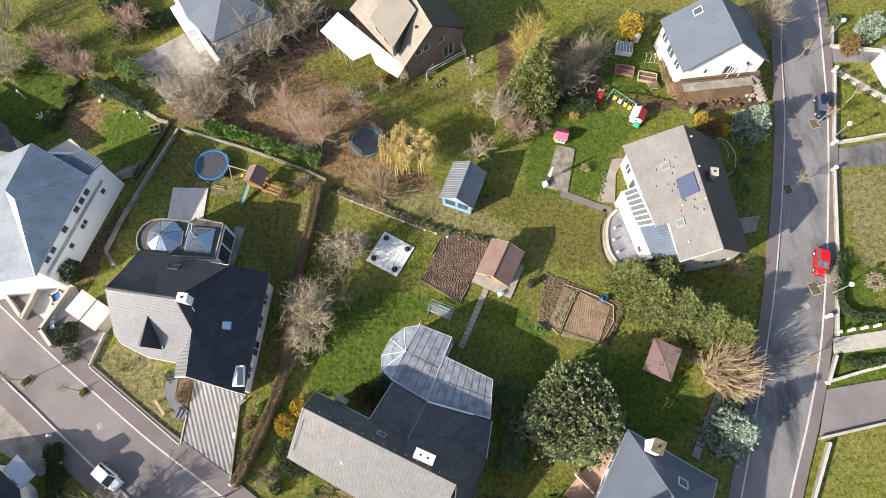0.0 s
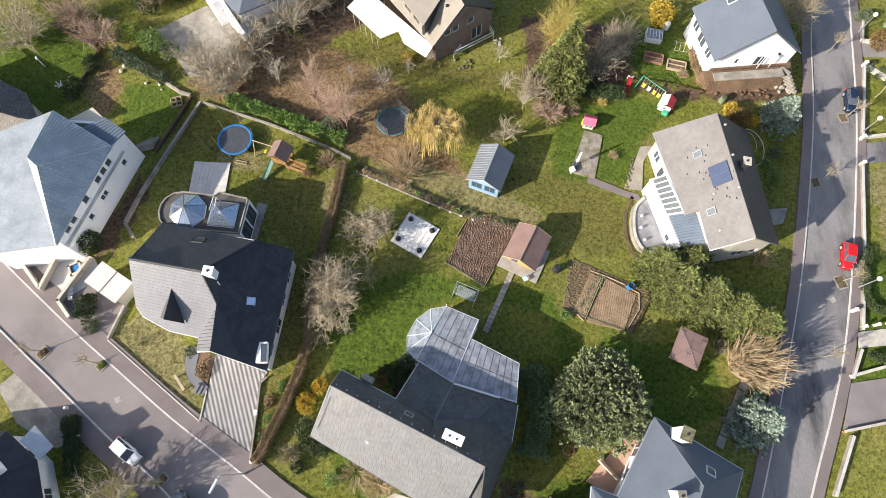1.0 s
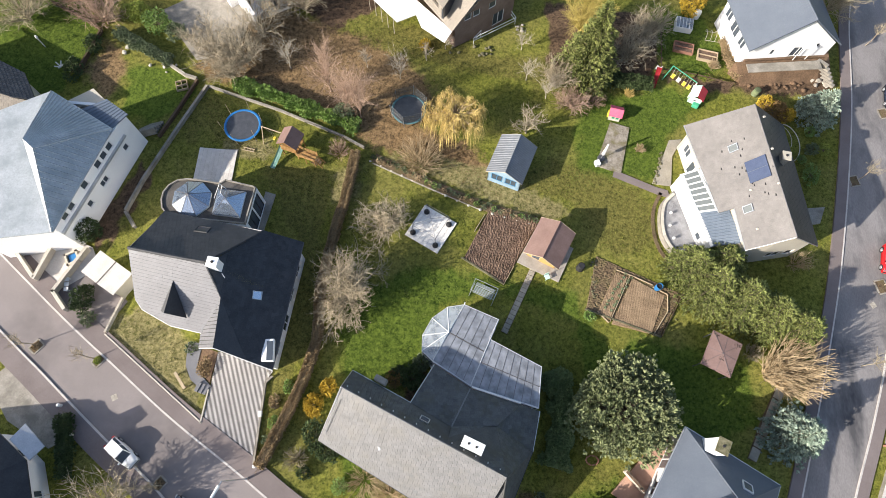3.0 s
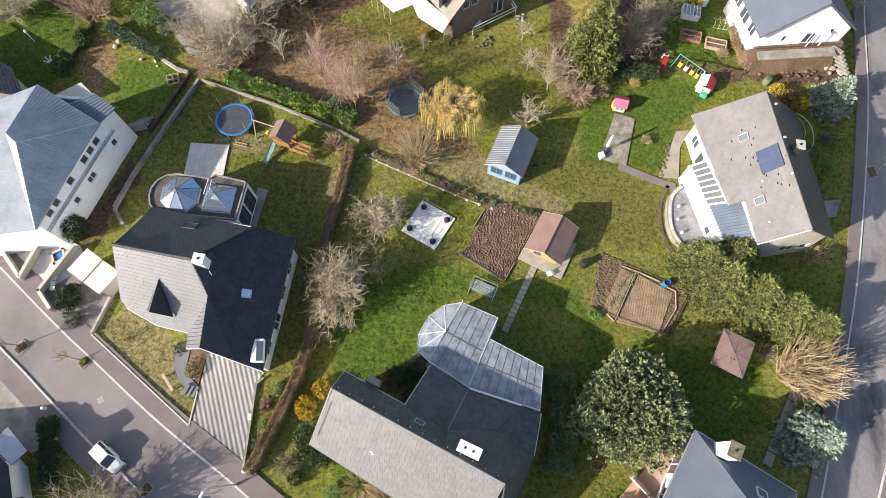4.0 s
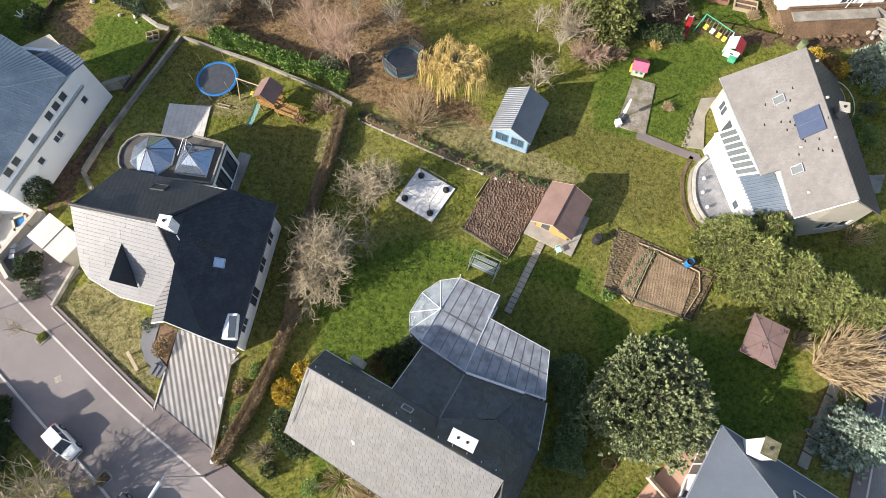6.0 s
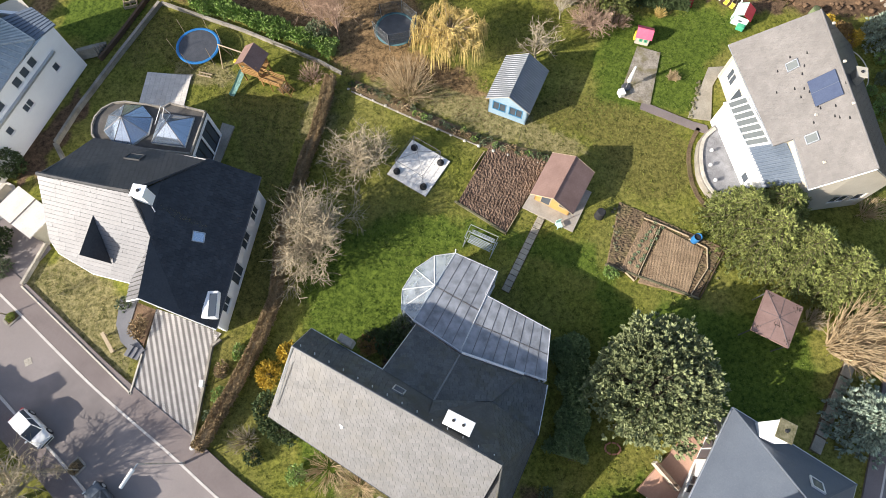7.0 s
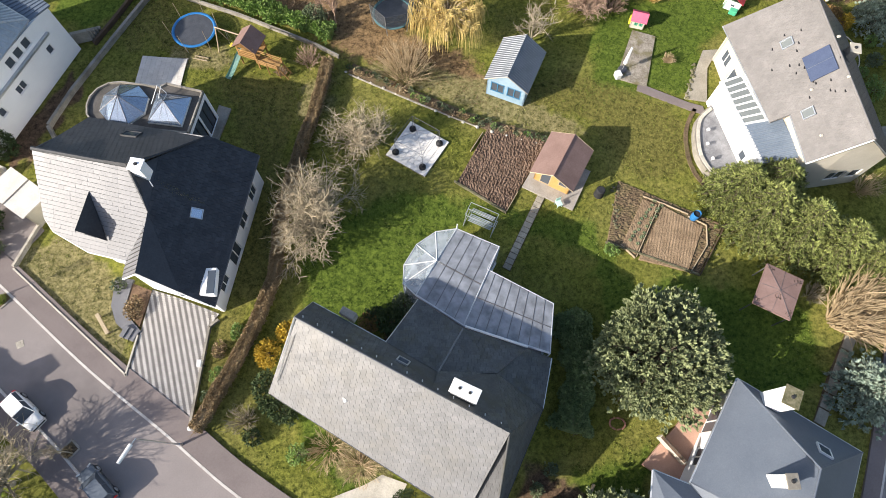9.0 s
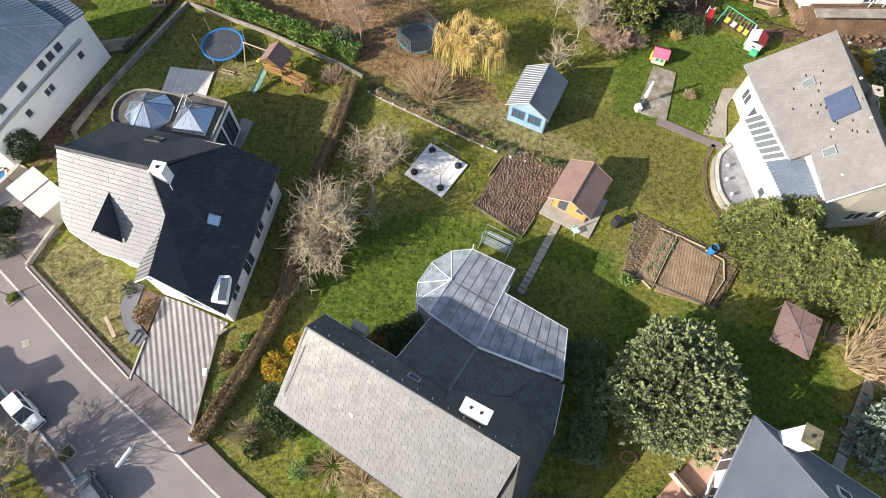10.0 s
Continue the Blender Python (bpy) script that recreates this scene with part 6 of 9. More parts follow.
dug_bed([(-3.3, 20.9), (0.9, 18.5), (4.4, 25.3), (-0.6, 27.0)], "soil", "freshly dug bed of dark brown clods", 0.13, 4, 0.02, cell=0.085)
dug_bed([(9.1, 16.4), (16.4, 14.0), (18.9, 18.5), (10.3, 22.1)], "soil_mix", "mossy border round the vegetable bed", 0.08, 8, -0.02)
dug_bed([(11.6, 15.0), (15.5, 14.2), (17.1, 18.2), (13.9, 19.9)], "soil_light", "raked light-brown vegetable bed", 0.07, 5, 0.09, radians(-12), 0.07)
dug_bed([(10.2, 16.0), (11.4, 15.3), (13.5, 20.0), (12.3, 20.5)], "soil_light", "planted light-brown vegetable strip", 0.05, 6, 0.08)
for a, b, m_, lab in (((-3.5, 21.0), (0.9, 18.4), "moss", "mossy board edging the dug bed"), ((-2.2, 24.0), (-1.2, 25.9), "wood_pale", "pale board beside the dug bed"), ((0.9, 18.4), (1.9, 20.4), "wood_pale", "pale board beside the dug bed"),
                      ((11.45, 15.2), (13.65, 20.0), "wood_pale", "pale board dividing the vegetable bed"), ((12.3, 20.6), (14.0, 20.0), "wood_pale", "pale board edging the vegetable bed"), ((14.0, 20.0), (15.9, 19.2), "wood_pale", "pale board edging the vegetable bed"),
                      ((15.9, 19.0), (17.3, 18.3), "wood_pale", "pale board edging the vegetable bed"), ((17.3, 18.3), (17.2, 16.6), "wood_pale", "pale board edging the vegetable bed"), ((17.2, 16.6), (15.6, 14.1), "wood_pale", "pale board edging the vegetable bed"),
                      ((9.0, 16.3), (16.4, 13.9), "moss", "mossy kerb along the vegetable bed"), ((16.4, 13.9), (19.0, 18.6), "wood_dark", "dark board along the vegetable bed"), ((10.2, 16.2), (11.3, 15.1), "wood_pale", "pale board edging the vegetable bed")):
    e = thing("edging_board", lab, "edging")
    part("board", wall(bmesh.new(), a, b, -0.1, 0.17, 0.17, 0.055 if m_ != "moss" else 0.14), m_, e)
bl = thing("rain_barrel", "blue open plastic rain barrel with black inside", "barrel", 16.3, 18.9, 0)
bm = bmesh.new()
for r0, r1, z0, z1 in ((0.27, 0.32, 0.0, 0.3), (0.32, 0.33, 0.3, 0.6), (0.33, 0.29, 0.6, 0.95), (0.29, 0.31, 0.95, 1.0)):
    cyl(bm, 0, 0, z0, z1, r0, r1, 20, caps=False)
part("shell", bm, "blue_plastic", bl)
part("inside", cyl(bmesh.new(), 0, 0, 0.0, 0.9, 0.26, 0.26, 20), "rubber", bl)
part("rim", cyl(bmesh.new(), 0, 0, 0.97, 1.02, 0.325, 0.325, 20, caps=False), "blue_plastic", bl)
rng = random.Random(11)
for k in range(22):
    f = k % 11
    x, y = 11.0 + 0.22 * f + rng.uniform(-0.1, 0.1), 16.6 + 0.36 * f + rng.uniform(-0.15, 0.15)
    if k >= 11:
        x, y = x + 0.55, y - 0.25
    pl = thing("seedling", "small dark green vegetable plant", "plant", x, y, 0.08, rng.uniform(0, 360), "vegetables in the strip")
    vs, fs = [], []
    for i in range(7):
        a = i * 0.9
        c, s = math.cos(a), math.sin(a)
        vs += [(0, 0, 0), (0.09 * c - 0.05 * s, 0.09 * s + 0.05 * c, 0.12), (0.2 * c, 0.2 * s, 0.07), (0.09 * c + 0.05 * s, 0.09 * s - 0.05 * c, 0.12)]
        fs.append((4 * i, 4 * i + 1, 4 * i + 2, 4 * i + 3))
    part("leaves", (vs, fs), "ivy", pl)


M["blue_frame"] = mat("blue_window_frame", (0.03, 0.15, 0.30), (0.06, 0.22, 0.40), 0.5, 2.0, 12.0, 0.05)


# ---- garden hut with the red felt roof ----
def gabled_hut(name, label, x, y, rz, sx, sy, eave, ridge, wall_mat, roof_mat, over=0.25, piece=None, front=None, hood=0.0, frame_mat="wood_pale"):
    """A small gabled building, its ridge along its own y axis."""
    h = thing(name, label, "shed", x, y, 0, rz)
    a, b = sx / 2, sy / 2
    bm = bmesh.new()
    ring = [(-a, -b, eave), (0, -b, ridge - 0.08), (a, -b, eave), (a, b, eave), (0, b, ridge - 0.08), (-a, b, eave)]
    walls(h, ring, wall_mat, thick=0.1, holes=front or {}, frame_mat=frame_mat)
    k = (ridge - eave) / a
    for s in (-1, 1):
        f = [(s * (a + over), -b - over - hood, eave - k * over), (s * (a + over), b + over, eave - k * over), (0, b + over, ridge), (0, -b - over - hood, ridge)]
        r = part("roof_side", slab(bmesh.new(), f if s > 0 else f[::-1], 0.07), roof_mat, h)
        if piece == "ribs":
            n = int((sy + 2 * over) / 0.22)
            for q in range(n + 1):
                yy = -b - over + q * (sy + 2 * over) / n
                part("rib", rod(bmesh.new(), (s * (a + over), yy, eave - k * over + 0.02), (0, yy, ridge + 0.02), 0.028, 4), roof_mat, r)
        elif piece:
            tiles(r, f, roof_mat, piece, 0.3, 0.012, 0.02, "shingle", 300, gap=0.006)
        for yy in (-b - over - hood, b + over):
            part("bargeboard", rod(bmesh.new(), (s * (a + over), yy, eave - k * over - 0.03), (0, yy, ridge - 0.03), 0.045, 4), "wood_pale", h)
    part("ridge", rod(bmesh.new(), (0, -b - over - hood, ridge + 0.02), (0, b + over, ridge + 0.02), 0.05), roof_mat, h)
    return h


hut = gabled_hut("garden_hut", "orange wooden garden hut with brownish-red felt roof", 5.25, 22.55, -24.8, 3.1, 3.3, 2.2, 3.05, "orange_wood", "roof_red", 0.36, None, {0: [(0.5, 0.9, 0.15, 1.8)], 1: [(0.5, 0.8, 0.9, 0.8)]}, hood=0.25)
flat("hut_base", [(2.2, 20.9), (6.4, 19.0), (8.0, 22.7), (4.0, 24.5)], "paving_worn", 0.1, "pale concrete plinth under the garden hut", "paving")
gc = thing("garden_chair", "pale green plastic chair in front of the hut", "chair", 5.2, 19.35, 0.1, 25)
part("seat", box(bmesh.new(), 0, 0, 0.42, 0.5, 0.5, 0.05, 0, 0.02), "mint_plastic", gc)
part("backrest", box(bmesh.new(), 0, 0.25, 0.7, 0.5, 0.05, 0.55, 0, 0.02), "mint_plastic", gc)
for sx in (-0.2, 0.2):
    for sy in (-0.2, 0.2):
        part("leg", rod(bmesh.new(), (sx, sy, 0), (sx, sy, 0.42), 0.025), "mint_plastic", gc)
drum = thing("drum", "dark plastic compost drum in the hut's shadow", "compost bin", 8.6, 20.6, 0)
part("body", cyl(bmesh.new(), 0, 0, 0, 0.85, 0.42, 0.36, 16), "rubber", drum)
part("lid", cyl(bmesh.new(), 0, 0, 0.85, 0.93, 0.38, 0.3, 16), "rubber", drum)
shed = gabled_hut("shed", "pale blue wooden shed with ribbed grey metal roof", 1.25, 31.4, -19.5, 3.5, 4.2, 2.45, 3.6, "wood_blue", "tile_metal", 0.25, "ribs", {0: [(0.35, 1.25, 0.75, 1.2)], 1: [(0.12, 1.25, 0.75, 1.2)]}, frame_mat="blue_frame")


# ---- plants ----
def tubes(lines, seg=4):
    """One mesh from tapered tubes; a line is a list of (x, y, z, radius)."""
    V, F = [], []
    cs = [(math.cos(6.2832 * k / seg), math.sin(6.2832 * k / seg)) for k in range(seg)]
    for ln in lines:
        p = np.array(ln, float)
        t = np.gradient(p[:, :3], axis=0)
        t /= np.linalg.norm(t, axis=1)[:, None] + 1e-9
        ref = np.array([0.0, 0.0, 1.0]) if abs(t[:, 2]).mean() < 0.8 else np.array([1.0, 0.0, 0.0])
        a = np.cross(t, ref)
        a /= np.linalg.norm(a, axis=1)[:, None] + 1e-9
        b = np.cross(t, a)
        k0 = len(V)
        for i in range(len(p)):
            for c, s in cs:
                V.append(tuple(p[i, :3] + p[i, 3] * (c * a[i] + s * b[i])))
        for i in range(len(p) - 1):
            for k in range(seg):
                m = (k + 1) % seg
                F.append((k0 + i * seg + k, k0 + i * seg + m, k0 + (i + 1) * seg + m, k0 + (i + 1) * seg + k))
    return V, F


def branch(rng, start, way, length, r0, r1, n=4, wander=0.25, lift=0.0):
    """A wandering line from start; way is a unit vector."""
    p, d = np.array(start, float), np.array(way, float)
    out = [(*p, r0)]
    for i in range(1, n + 1):
        d = d + rng.normal(0, wander, 3) + np.array([0, 0, lift])
        d /= np.linalg.norm(d)
        p = p + d * length / n
        out.append((*p, r0 + (r1 - r0) * i / n))
    return out, d


def bare_tree(name, label, x, y, height, rx, ry, material, seed, trunk=0.16, clear=0.9, limbs=8, kids=5, grand=5, wander=0.22, lift=0.03, z=0.0, twig=0.016, great=0, category="tree"):
    """A leafless tree: trunk, limbs that fill an oval crown, and twigs on them."""
    rng = np.random.default_rng(seed)
    th = thing(name, label, category, x, y, z)
    stem = [[(0, 0, -0.1, trunk * 1.25), (rng.normal(0, 0.05), rng.normal(0, 0.05), clear * 0.5, trunk), (rng.normal(0, 0.08), rng.normal(0, 0.08), clear, trunk * 0.9)]]
    fork = stem[0][-1][:3]
    fine = []
    for i in range(limbs):
        a = 6.283 * (i + rng.uniform(-0.3, 0.3)) / limbs
        el = rng.uniform(0.25, 1.35)
        tip = np.array([rx * math.cos(a) * math.cos(el), ry * math.sin(a) * math.cos(el), clear + (height - clear) * (0.25 + 0.75 * math.sin(el))])
        d = tip - fork
        ln = np.linalg.norm(d)
        line, _ = branch(rng, fork, d / ln, ln * 0.95, trunk * 0.6, trunk * 0.16, 5, wander * 0.6, lift)
        stem.append(line)
        pts = np.array(line)
        for _ in range(kids):
            k = rng.integers(1, 5)
            f = rng.random()
            q = pts[k] * (1 - f) + pts[k + 1 if k < 5 else 5] * f
            out = q[:3] - np.array([0, 0, clear * 0.6])
            out /= np.linalg.norm(out) + 1e-9
            dd = out + rng.normal(0, 0.6, 3)
            dd /= np.linalg.norm(dd)
            kid, _ = branch(rng, q[:3], dd, ln * rng.uniform(0.28, 0.5), max(q[3] * 0.6, twig * 1.6), twig, 3, wander * 1.1, lift)
            fine.append(kid)
            kp = np.array(kid)
            for _ in range(grand):
                k2 = rng.integers(1, 4)
                d2 = (kp[k2, :3] - kp[k2 - 1, :3])
                d2 = d2 / (np.linalg.norm(d2) + 1e-9) + rng.normal(0, 0.55, 3) + np.array([0, 0, 0.15])
                d2 /= np.linalg.norm(d2)
                g, _ = branch(rng, kp[k2, :3], d2, ln * rng.uniform(0.12, 0.26), twig * 1.2, twig * 0.6, 2, wander * 1.2, lift)
                fine.append(g)
                for _ in range(great):
                    d3 = d2 + rng.normal(0, 0.6, 3)
                    d3 /= np.linalg.norm(d3)
                    fine.append(branch(rng, g[rng.integers(1, 3)][:3], d3, ln * rng.uniform(0.06, 0.14), twig * 0.9, twig * 0.5, 2, wander, lift)[0])
    part("trunk", tubes(stem, 6), material, th)
    part("branchwork", tubes(fine, 3), material, th)
    return th


def vase(name, label, x, y, height, spread, material, seed, stems=90, twig=0.02, lean=(0, 0), kids=3, base=0.35, category="shrub"):
    """Many straight stems rising out of one foot and spreading."""
    rng = np.random.default_rng(seed)
    th = thing(name, label, category, x, y)
    lines, fine = [], []
    for i in range(stems):
        a = rng.uniform(0, 6.283)
        r = math.sqrt(rng.random())
        tip = np.array([spread * r * math.cos(a) + lean[0], spread * r * math.sin(a) + lean[1], height * rng.uniform(0.6, 1.0) * (1 - 0.25 * r * r)])
        st = np.array([base * r * math.cos(a), base * r * math.sin(a), -0.05])
        d = tip - st
        ln = np.linalg.norm(d)
        line, dr = branch(rng, st, d / ln, ln, twig * 1.9, twig * 0.5, 5, 0.07, 0.0)
        lines.append(line)
        for _ in range(kids):
            k = rng.integers(2, 5)
            d2 = dr + rng.normal(0, 0.35, 3)
            d2 /= np.linalg.norm(d2)
            fine.append(branch(rng, line[k][:3], d2, ln * rng.uniform(0.18, 0.4), twig * 0.9, twig * 0.45, 3, 0.12)[0])
    part("stemwork", tubes(lines + fine, 3), material, th)
    return th


def tufts(P, D, size, blades, rng, width=0.16, spread=0.9):
    """Little bunches of pointed leaves at P, facing D."""
    n = len(P)
    d = D[:, None, :] + rng.normal(0, spread, (n, blades, 3))
    d /= np.linalg.norm(d, axis=2, keepdims=True) + 1e-9
    side = np.cross(d, rng.normal(0, 1, (n, blades, 3)))
    side /= np.linalg.norm(side, axis=2, keepdims=True) + 1e-9
    L = size[:, None, None] * rng.uniform(0.6, 1.15, (n, blades, 1))
    c = P[:, None, :]
    tip = c + d * L
    mid = c + d * L * 0.5
    w = side * L * width
    V = np.concatenate([P[:, None, :], np.stack([mid + w, tip, mid - w], 2).reshape(n, -1, 3)], 1).reshape(-1, 3)
    foot = np.repeat(np.arange(n)[:, None] * (1 + 3 * blades), blades, 1)
    leaf = foot + 1 + 3 * np.arange(blades)[None, :]
    return V, np.stack([foot, leaf, leaf + 1, leaf + 2], -1).reshape(-1, 4)


def cloud(rng, n, centre, radii, lumps=14, depth=0.45, floor=0.05):
    """Points in the outer part of a lumpy oval, with their outward directions."""
    d = rng.normal(0, 1, (n * 2, 3))
    d /= np.linalg.norm(d, axis=1)[:, None]
    L = rng.normal(0, 1, (lumps, 3))
    L /= np.linalg.norm(L, axis=1)[:, None]
    swell = 0.80 + 0.28 * np.clip((d @ L.T) * 3.2 - 2.1, 0, 1).max(1)
    r = swell * (1 - depth * rng.random(n * 2) ** 1.6)
    p = d * r[:, None] * np.array(radii) + np.array(centre)
    keep = p[:, 2] > floor
    return p[keep][:n], d[keep][:n]


def leafy(name, label, x, y, radii, cz, material, seed, n=900, size=0.28, blades=7, width=0.22, trunk=None, spread=0.9, lumps=14, depth=0.45, category="shrub", up=0.2):
    rng = np.random.default_rng(seed)
    th = thing(name, label, category, x, y)
    P, D = cloud(rng, n, (0, 0, cz), radii, lumps, depth)
    D = D + np.array([0, 0, up])
    V, F = tufts(P, D, size * rng.uniform(0.7, 1.3, len(P)), blades, rng, width, spread)
    part("crown", (V.tolist(), F.tolist()), material, th)
    r = trunk or 0.06
    lines = [[(0, 0, -0.1, r * 1.3), (0, 0, cz * 0.5, r), (0.05, 0.05, cz, r * 0.7)]]
    for i in range(9):
        a = i * 0.7
        q = np.array([math.cos(a) * radii[0], math.sin(a) * radii[1], radii[2] * rng.uniform(-0.2, 0.7)]) * 0.75
        lines.append([(0, 0, cz * 0.6, r * 0.6), (q[0] * 0.5, q[1] * 0.5, cz * 0.8 + q[2] * 0.5, r * 0.4), (q[0], q[1], max(0.1, cz + q[2]), r * 0.2)])
    part("trunk", tubes(lines, 6), "bark", th)
    return th


def pine(label, x, y, radii, cz, seed, clumps=230, material="pine", trunk=0.2, size=0.34):
    """A pine whose crown is built of rounded clumps of needle rosettes, with limbs between them."""
    rng = np.random.default_rng(seed)
    th = thing("pine_tree", label, "tree", x, y)
    C, N = cloud(rng, clumps, (0, 0, cz), np.array(radii) * 0.97, 11, 0.42)
    k = 6
    C = np.concatenate([C, C[::3] * [0.72, 0.72, 0.86]])
    N = np.concatenate([N, N[::3]])
    off = rng.normal(0, 1, (len(C), k, 3))
    off /= np.linalg.norm(off, axis=2, keepdims=True)
    off = off + 0.6 * N[:, None, :]
    P = (C[:, None, :] + off * rng.uniform(0.30, 0.50, (len(C), k, 1))).reshape(-1, 3)
    D = (off + 0.5 * N[:, None, :] + np.array([0, 0, 0.5])).reshape(-1, 3)
    V, F = tufts(P, D, size * rng.uniform(0.75, 1.2, len(P)), 14, rng, 0.22, 0.62)
    part("crown", (V.tolist(), F.tolist()), material, th)
    lines = [[(0, 0, -0.1, trunk * 1.3), (0.1, 0, cz * 0.5, trunk), (0.05, 0.1, cz + radii[2] * 0.6, trunk * 0.4)]]
    for c in C[::3]:
        s = np.array([0.05, 0.05, min(cz, max(0.8, c[2] * 0.75))])
        lines.append([(*s, trunk * 0.35), (*((s + c) / 2 + [0, 0, 0.1]), trunk * 0.22), (*c, 0.02)])
    part("trunk", tubes(lines, 5), "bark", th)
    return th


def conifer(name, label, x, y, height, radius, material, seed, whorls=16, per=13, size=0.45, droop=0.25, blades=7, width=0.2, skirt=0.35, category="tree", step=0.42, power=0.8, fan=0.14):
    """A trunk with whorls of boughs, each bough set with needle bunches."""
    rng = np.random.default_rng(seed)
    th = thing(name, label, category, x, y)
    lines = [[(0, 0, -0.1, 0.05 + height * 0.02), (0, 0, height * 0.5, height * 0.014), (0, 0, height * 0.98, 0.02)]]
    P, D = [], []
    for w in range(whorls):
        f = w / (whorls - 1)
        zz = skirt + (height - skirt) * f
        r = radius * (1 - f) ** power + 0.12
        k = max(5, int(per * (1 - 0.55 * f)))
        for i in range(k):
            a = 6.283 * (i + 0.5 * (w % 2) + rng.uniform(-0.25, 0.25)) / k
            ln = r * rng.uniform(0.78, 1.12)
            tip = np.array([math.cos(a) * ln, math.sin(a) * ln, zz - droop * ln * rng.uniform(0.6, 1.3)])
            top = np.array([0, 0, zz + 0.15 * r])
            lines.append([(*top, 0.03), (*((top + tip) / 2 + [0, 0, 0.06 * ln]), 0.02), (*tip, 0.008)])
            m = max(2, int(ln / (step * 0.75)))
            for j in range(m):
                s = (j + 0.6) / m
                side = rng.normal(0, fan * ln * s + 0.05, 2)
                q = top * (1 - s) + tip * s + np.array([-math.sin(a) * side[0], math.cos(a) * side[0], rng.normal(0, 0.06)])
                if q[2] > 0.05:
                    P.append(q)
                    D.append([math.cos(a) * 1.1, math.sin(a) * 1.1, 0.35])
    P, D = np.array(P), np.array(D)
    V, F = tufts(P, D, size * rng.uniform(0.7, 1.25, len(P)), blades, rng, width, 0.55)
    part("crown", (V.tolist(), F.tolist()), material, th)
    part("trunk", tubes(lines, 5), "bark", th)
    return th


def willow(x, y, height, radius, seed):
    rng = np.random.default_rng(seed)
    th = thing("weeping_willow", "weeping tree with long yellow hanging twigs", "tree", x, y)
    stem = [[(0, 0, -0.1, 0.2), (0.05, 0, 1.2, 0.16), (0, 0.05, height * 0.55, 0.12)]]
    strands = []
    for i in range(70):
        a = rng.uniform(0, 6.283)
        r = radius * rng.random() ** 0.8 * 0.75
        top = np.array([r * math.cos(a), r * math.sin(a), height * (1 - 0.28 * (r / radius) ** 2) * rng.uniform(0.82, 1.0)])
        stem.append([(0, 0, height * 0.5, 0.06), (*(top * [0.5, 0.5, 0.93]), 0.04), (*top, 0.02)])
        for _ in range(22):
            b = a + rng.normal(0, 0.9)
            out = rng.uniform(0.3, 1.1)
            m = top + np.array([math.cos(b) * out * 0.6, math.sin(b) * out * 0.6, rng.uniform(-0.15, 0.25)])
            e = top + np.array([math.cos(b) * out, math.sin(b) * out, -rng.uniform(0.9, 2.3)])
            e[2] = max(e[2], 0.3)
            strands.append([(*top, 0.012), (*m, 0.016), (*((m + e) / 2 + [0, 0, 0.12]), 0.015), (*e, 0.008)])
    part("trunk", tubes(stem, 6), "bark_tan", th)
    part("hanging_foliage", tubes(strands, 3), "willow", th)
    return th


def hedge(name, label, line, width, height, material, seed, density=55, size=0.2, blades=6, twig=None, cat="hedge", square=0.6, wavy=1.0):
    """A clipped hedge along a line: stems inside, leaf bunches on its faces."""
    rng = np.random.default_rng(seed)
    s = np.array(spline(line, 0.5))
    th = thing(name, label, cat)
    n = int(density * len(s))
    k = rng.uniform(0, len(s) - 1.001, n)
    i = k.astype(int)
    p = s[i] + (s[i + 1] - s[i]) * (k - i)[:, None]
    t = s[i + 1] - s[i]
    t /= np.linalg.norm(t, axis=1)[:, None]
    nrm = np.stack([-t[:, 1], t[:, 0]], 1)
    a = rng.uniform(0, math.pi, n)
    wv = 1 + wavy * (0.18 * np.sin(k * 1.3 + seed) + 0.13 * np.sin(k * 0.47))
    c, q = np.sign(np.cos(a)) * np.abs(np.cos(a)) ** square * wv, np.sin(a) ** square * (1 + 0.1 * np.sin(k * 0.9))
    f = 1 - 0.4 * rng.random(n) ** 2
    P = np.concatenate([p + nrm * (width / 2 * c * f)[:, None], (0.08 + height * q * f)[:, None]], 1)
    D = np.concatenate([nrm * np.cos(a)[:, None], np.sin(a)[:, None] + 0.2], 1)
    V, F = tufts(P, D, size * rng.uniform(0.6, 1.4, n), blades, rng, 0.2, 0.9)
    part("foliage", (V.tolist(), F.tolist()), material, th)
    tag = [tuple(p) for p in s]
    part("core", strip(bmesh.new(), offset(tag, width * 0.30), offset(tag, -width * 0.30), 0.0, height * 0.74), material, th)
    lines = []
    for m in range(len(s)):
        for _ in range(3):
            x, y = s[m] + rng.normal(0, width * 0.12, 2)
            lines.append([(x, y, -0.05, 0.025), (x + rng.normal(0, 0.1), y + rng.normal(0, 0.1), height * 0.55, 0.018), (x + rng.normal(0, 0.25), y + rng.normal(0, 0.25), height * 0.95, 0.008)])
    part("stemwork", tubes(lines, 4), twig or "bark", th)
    return th


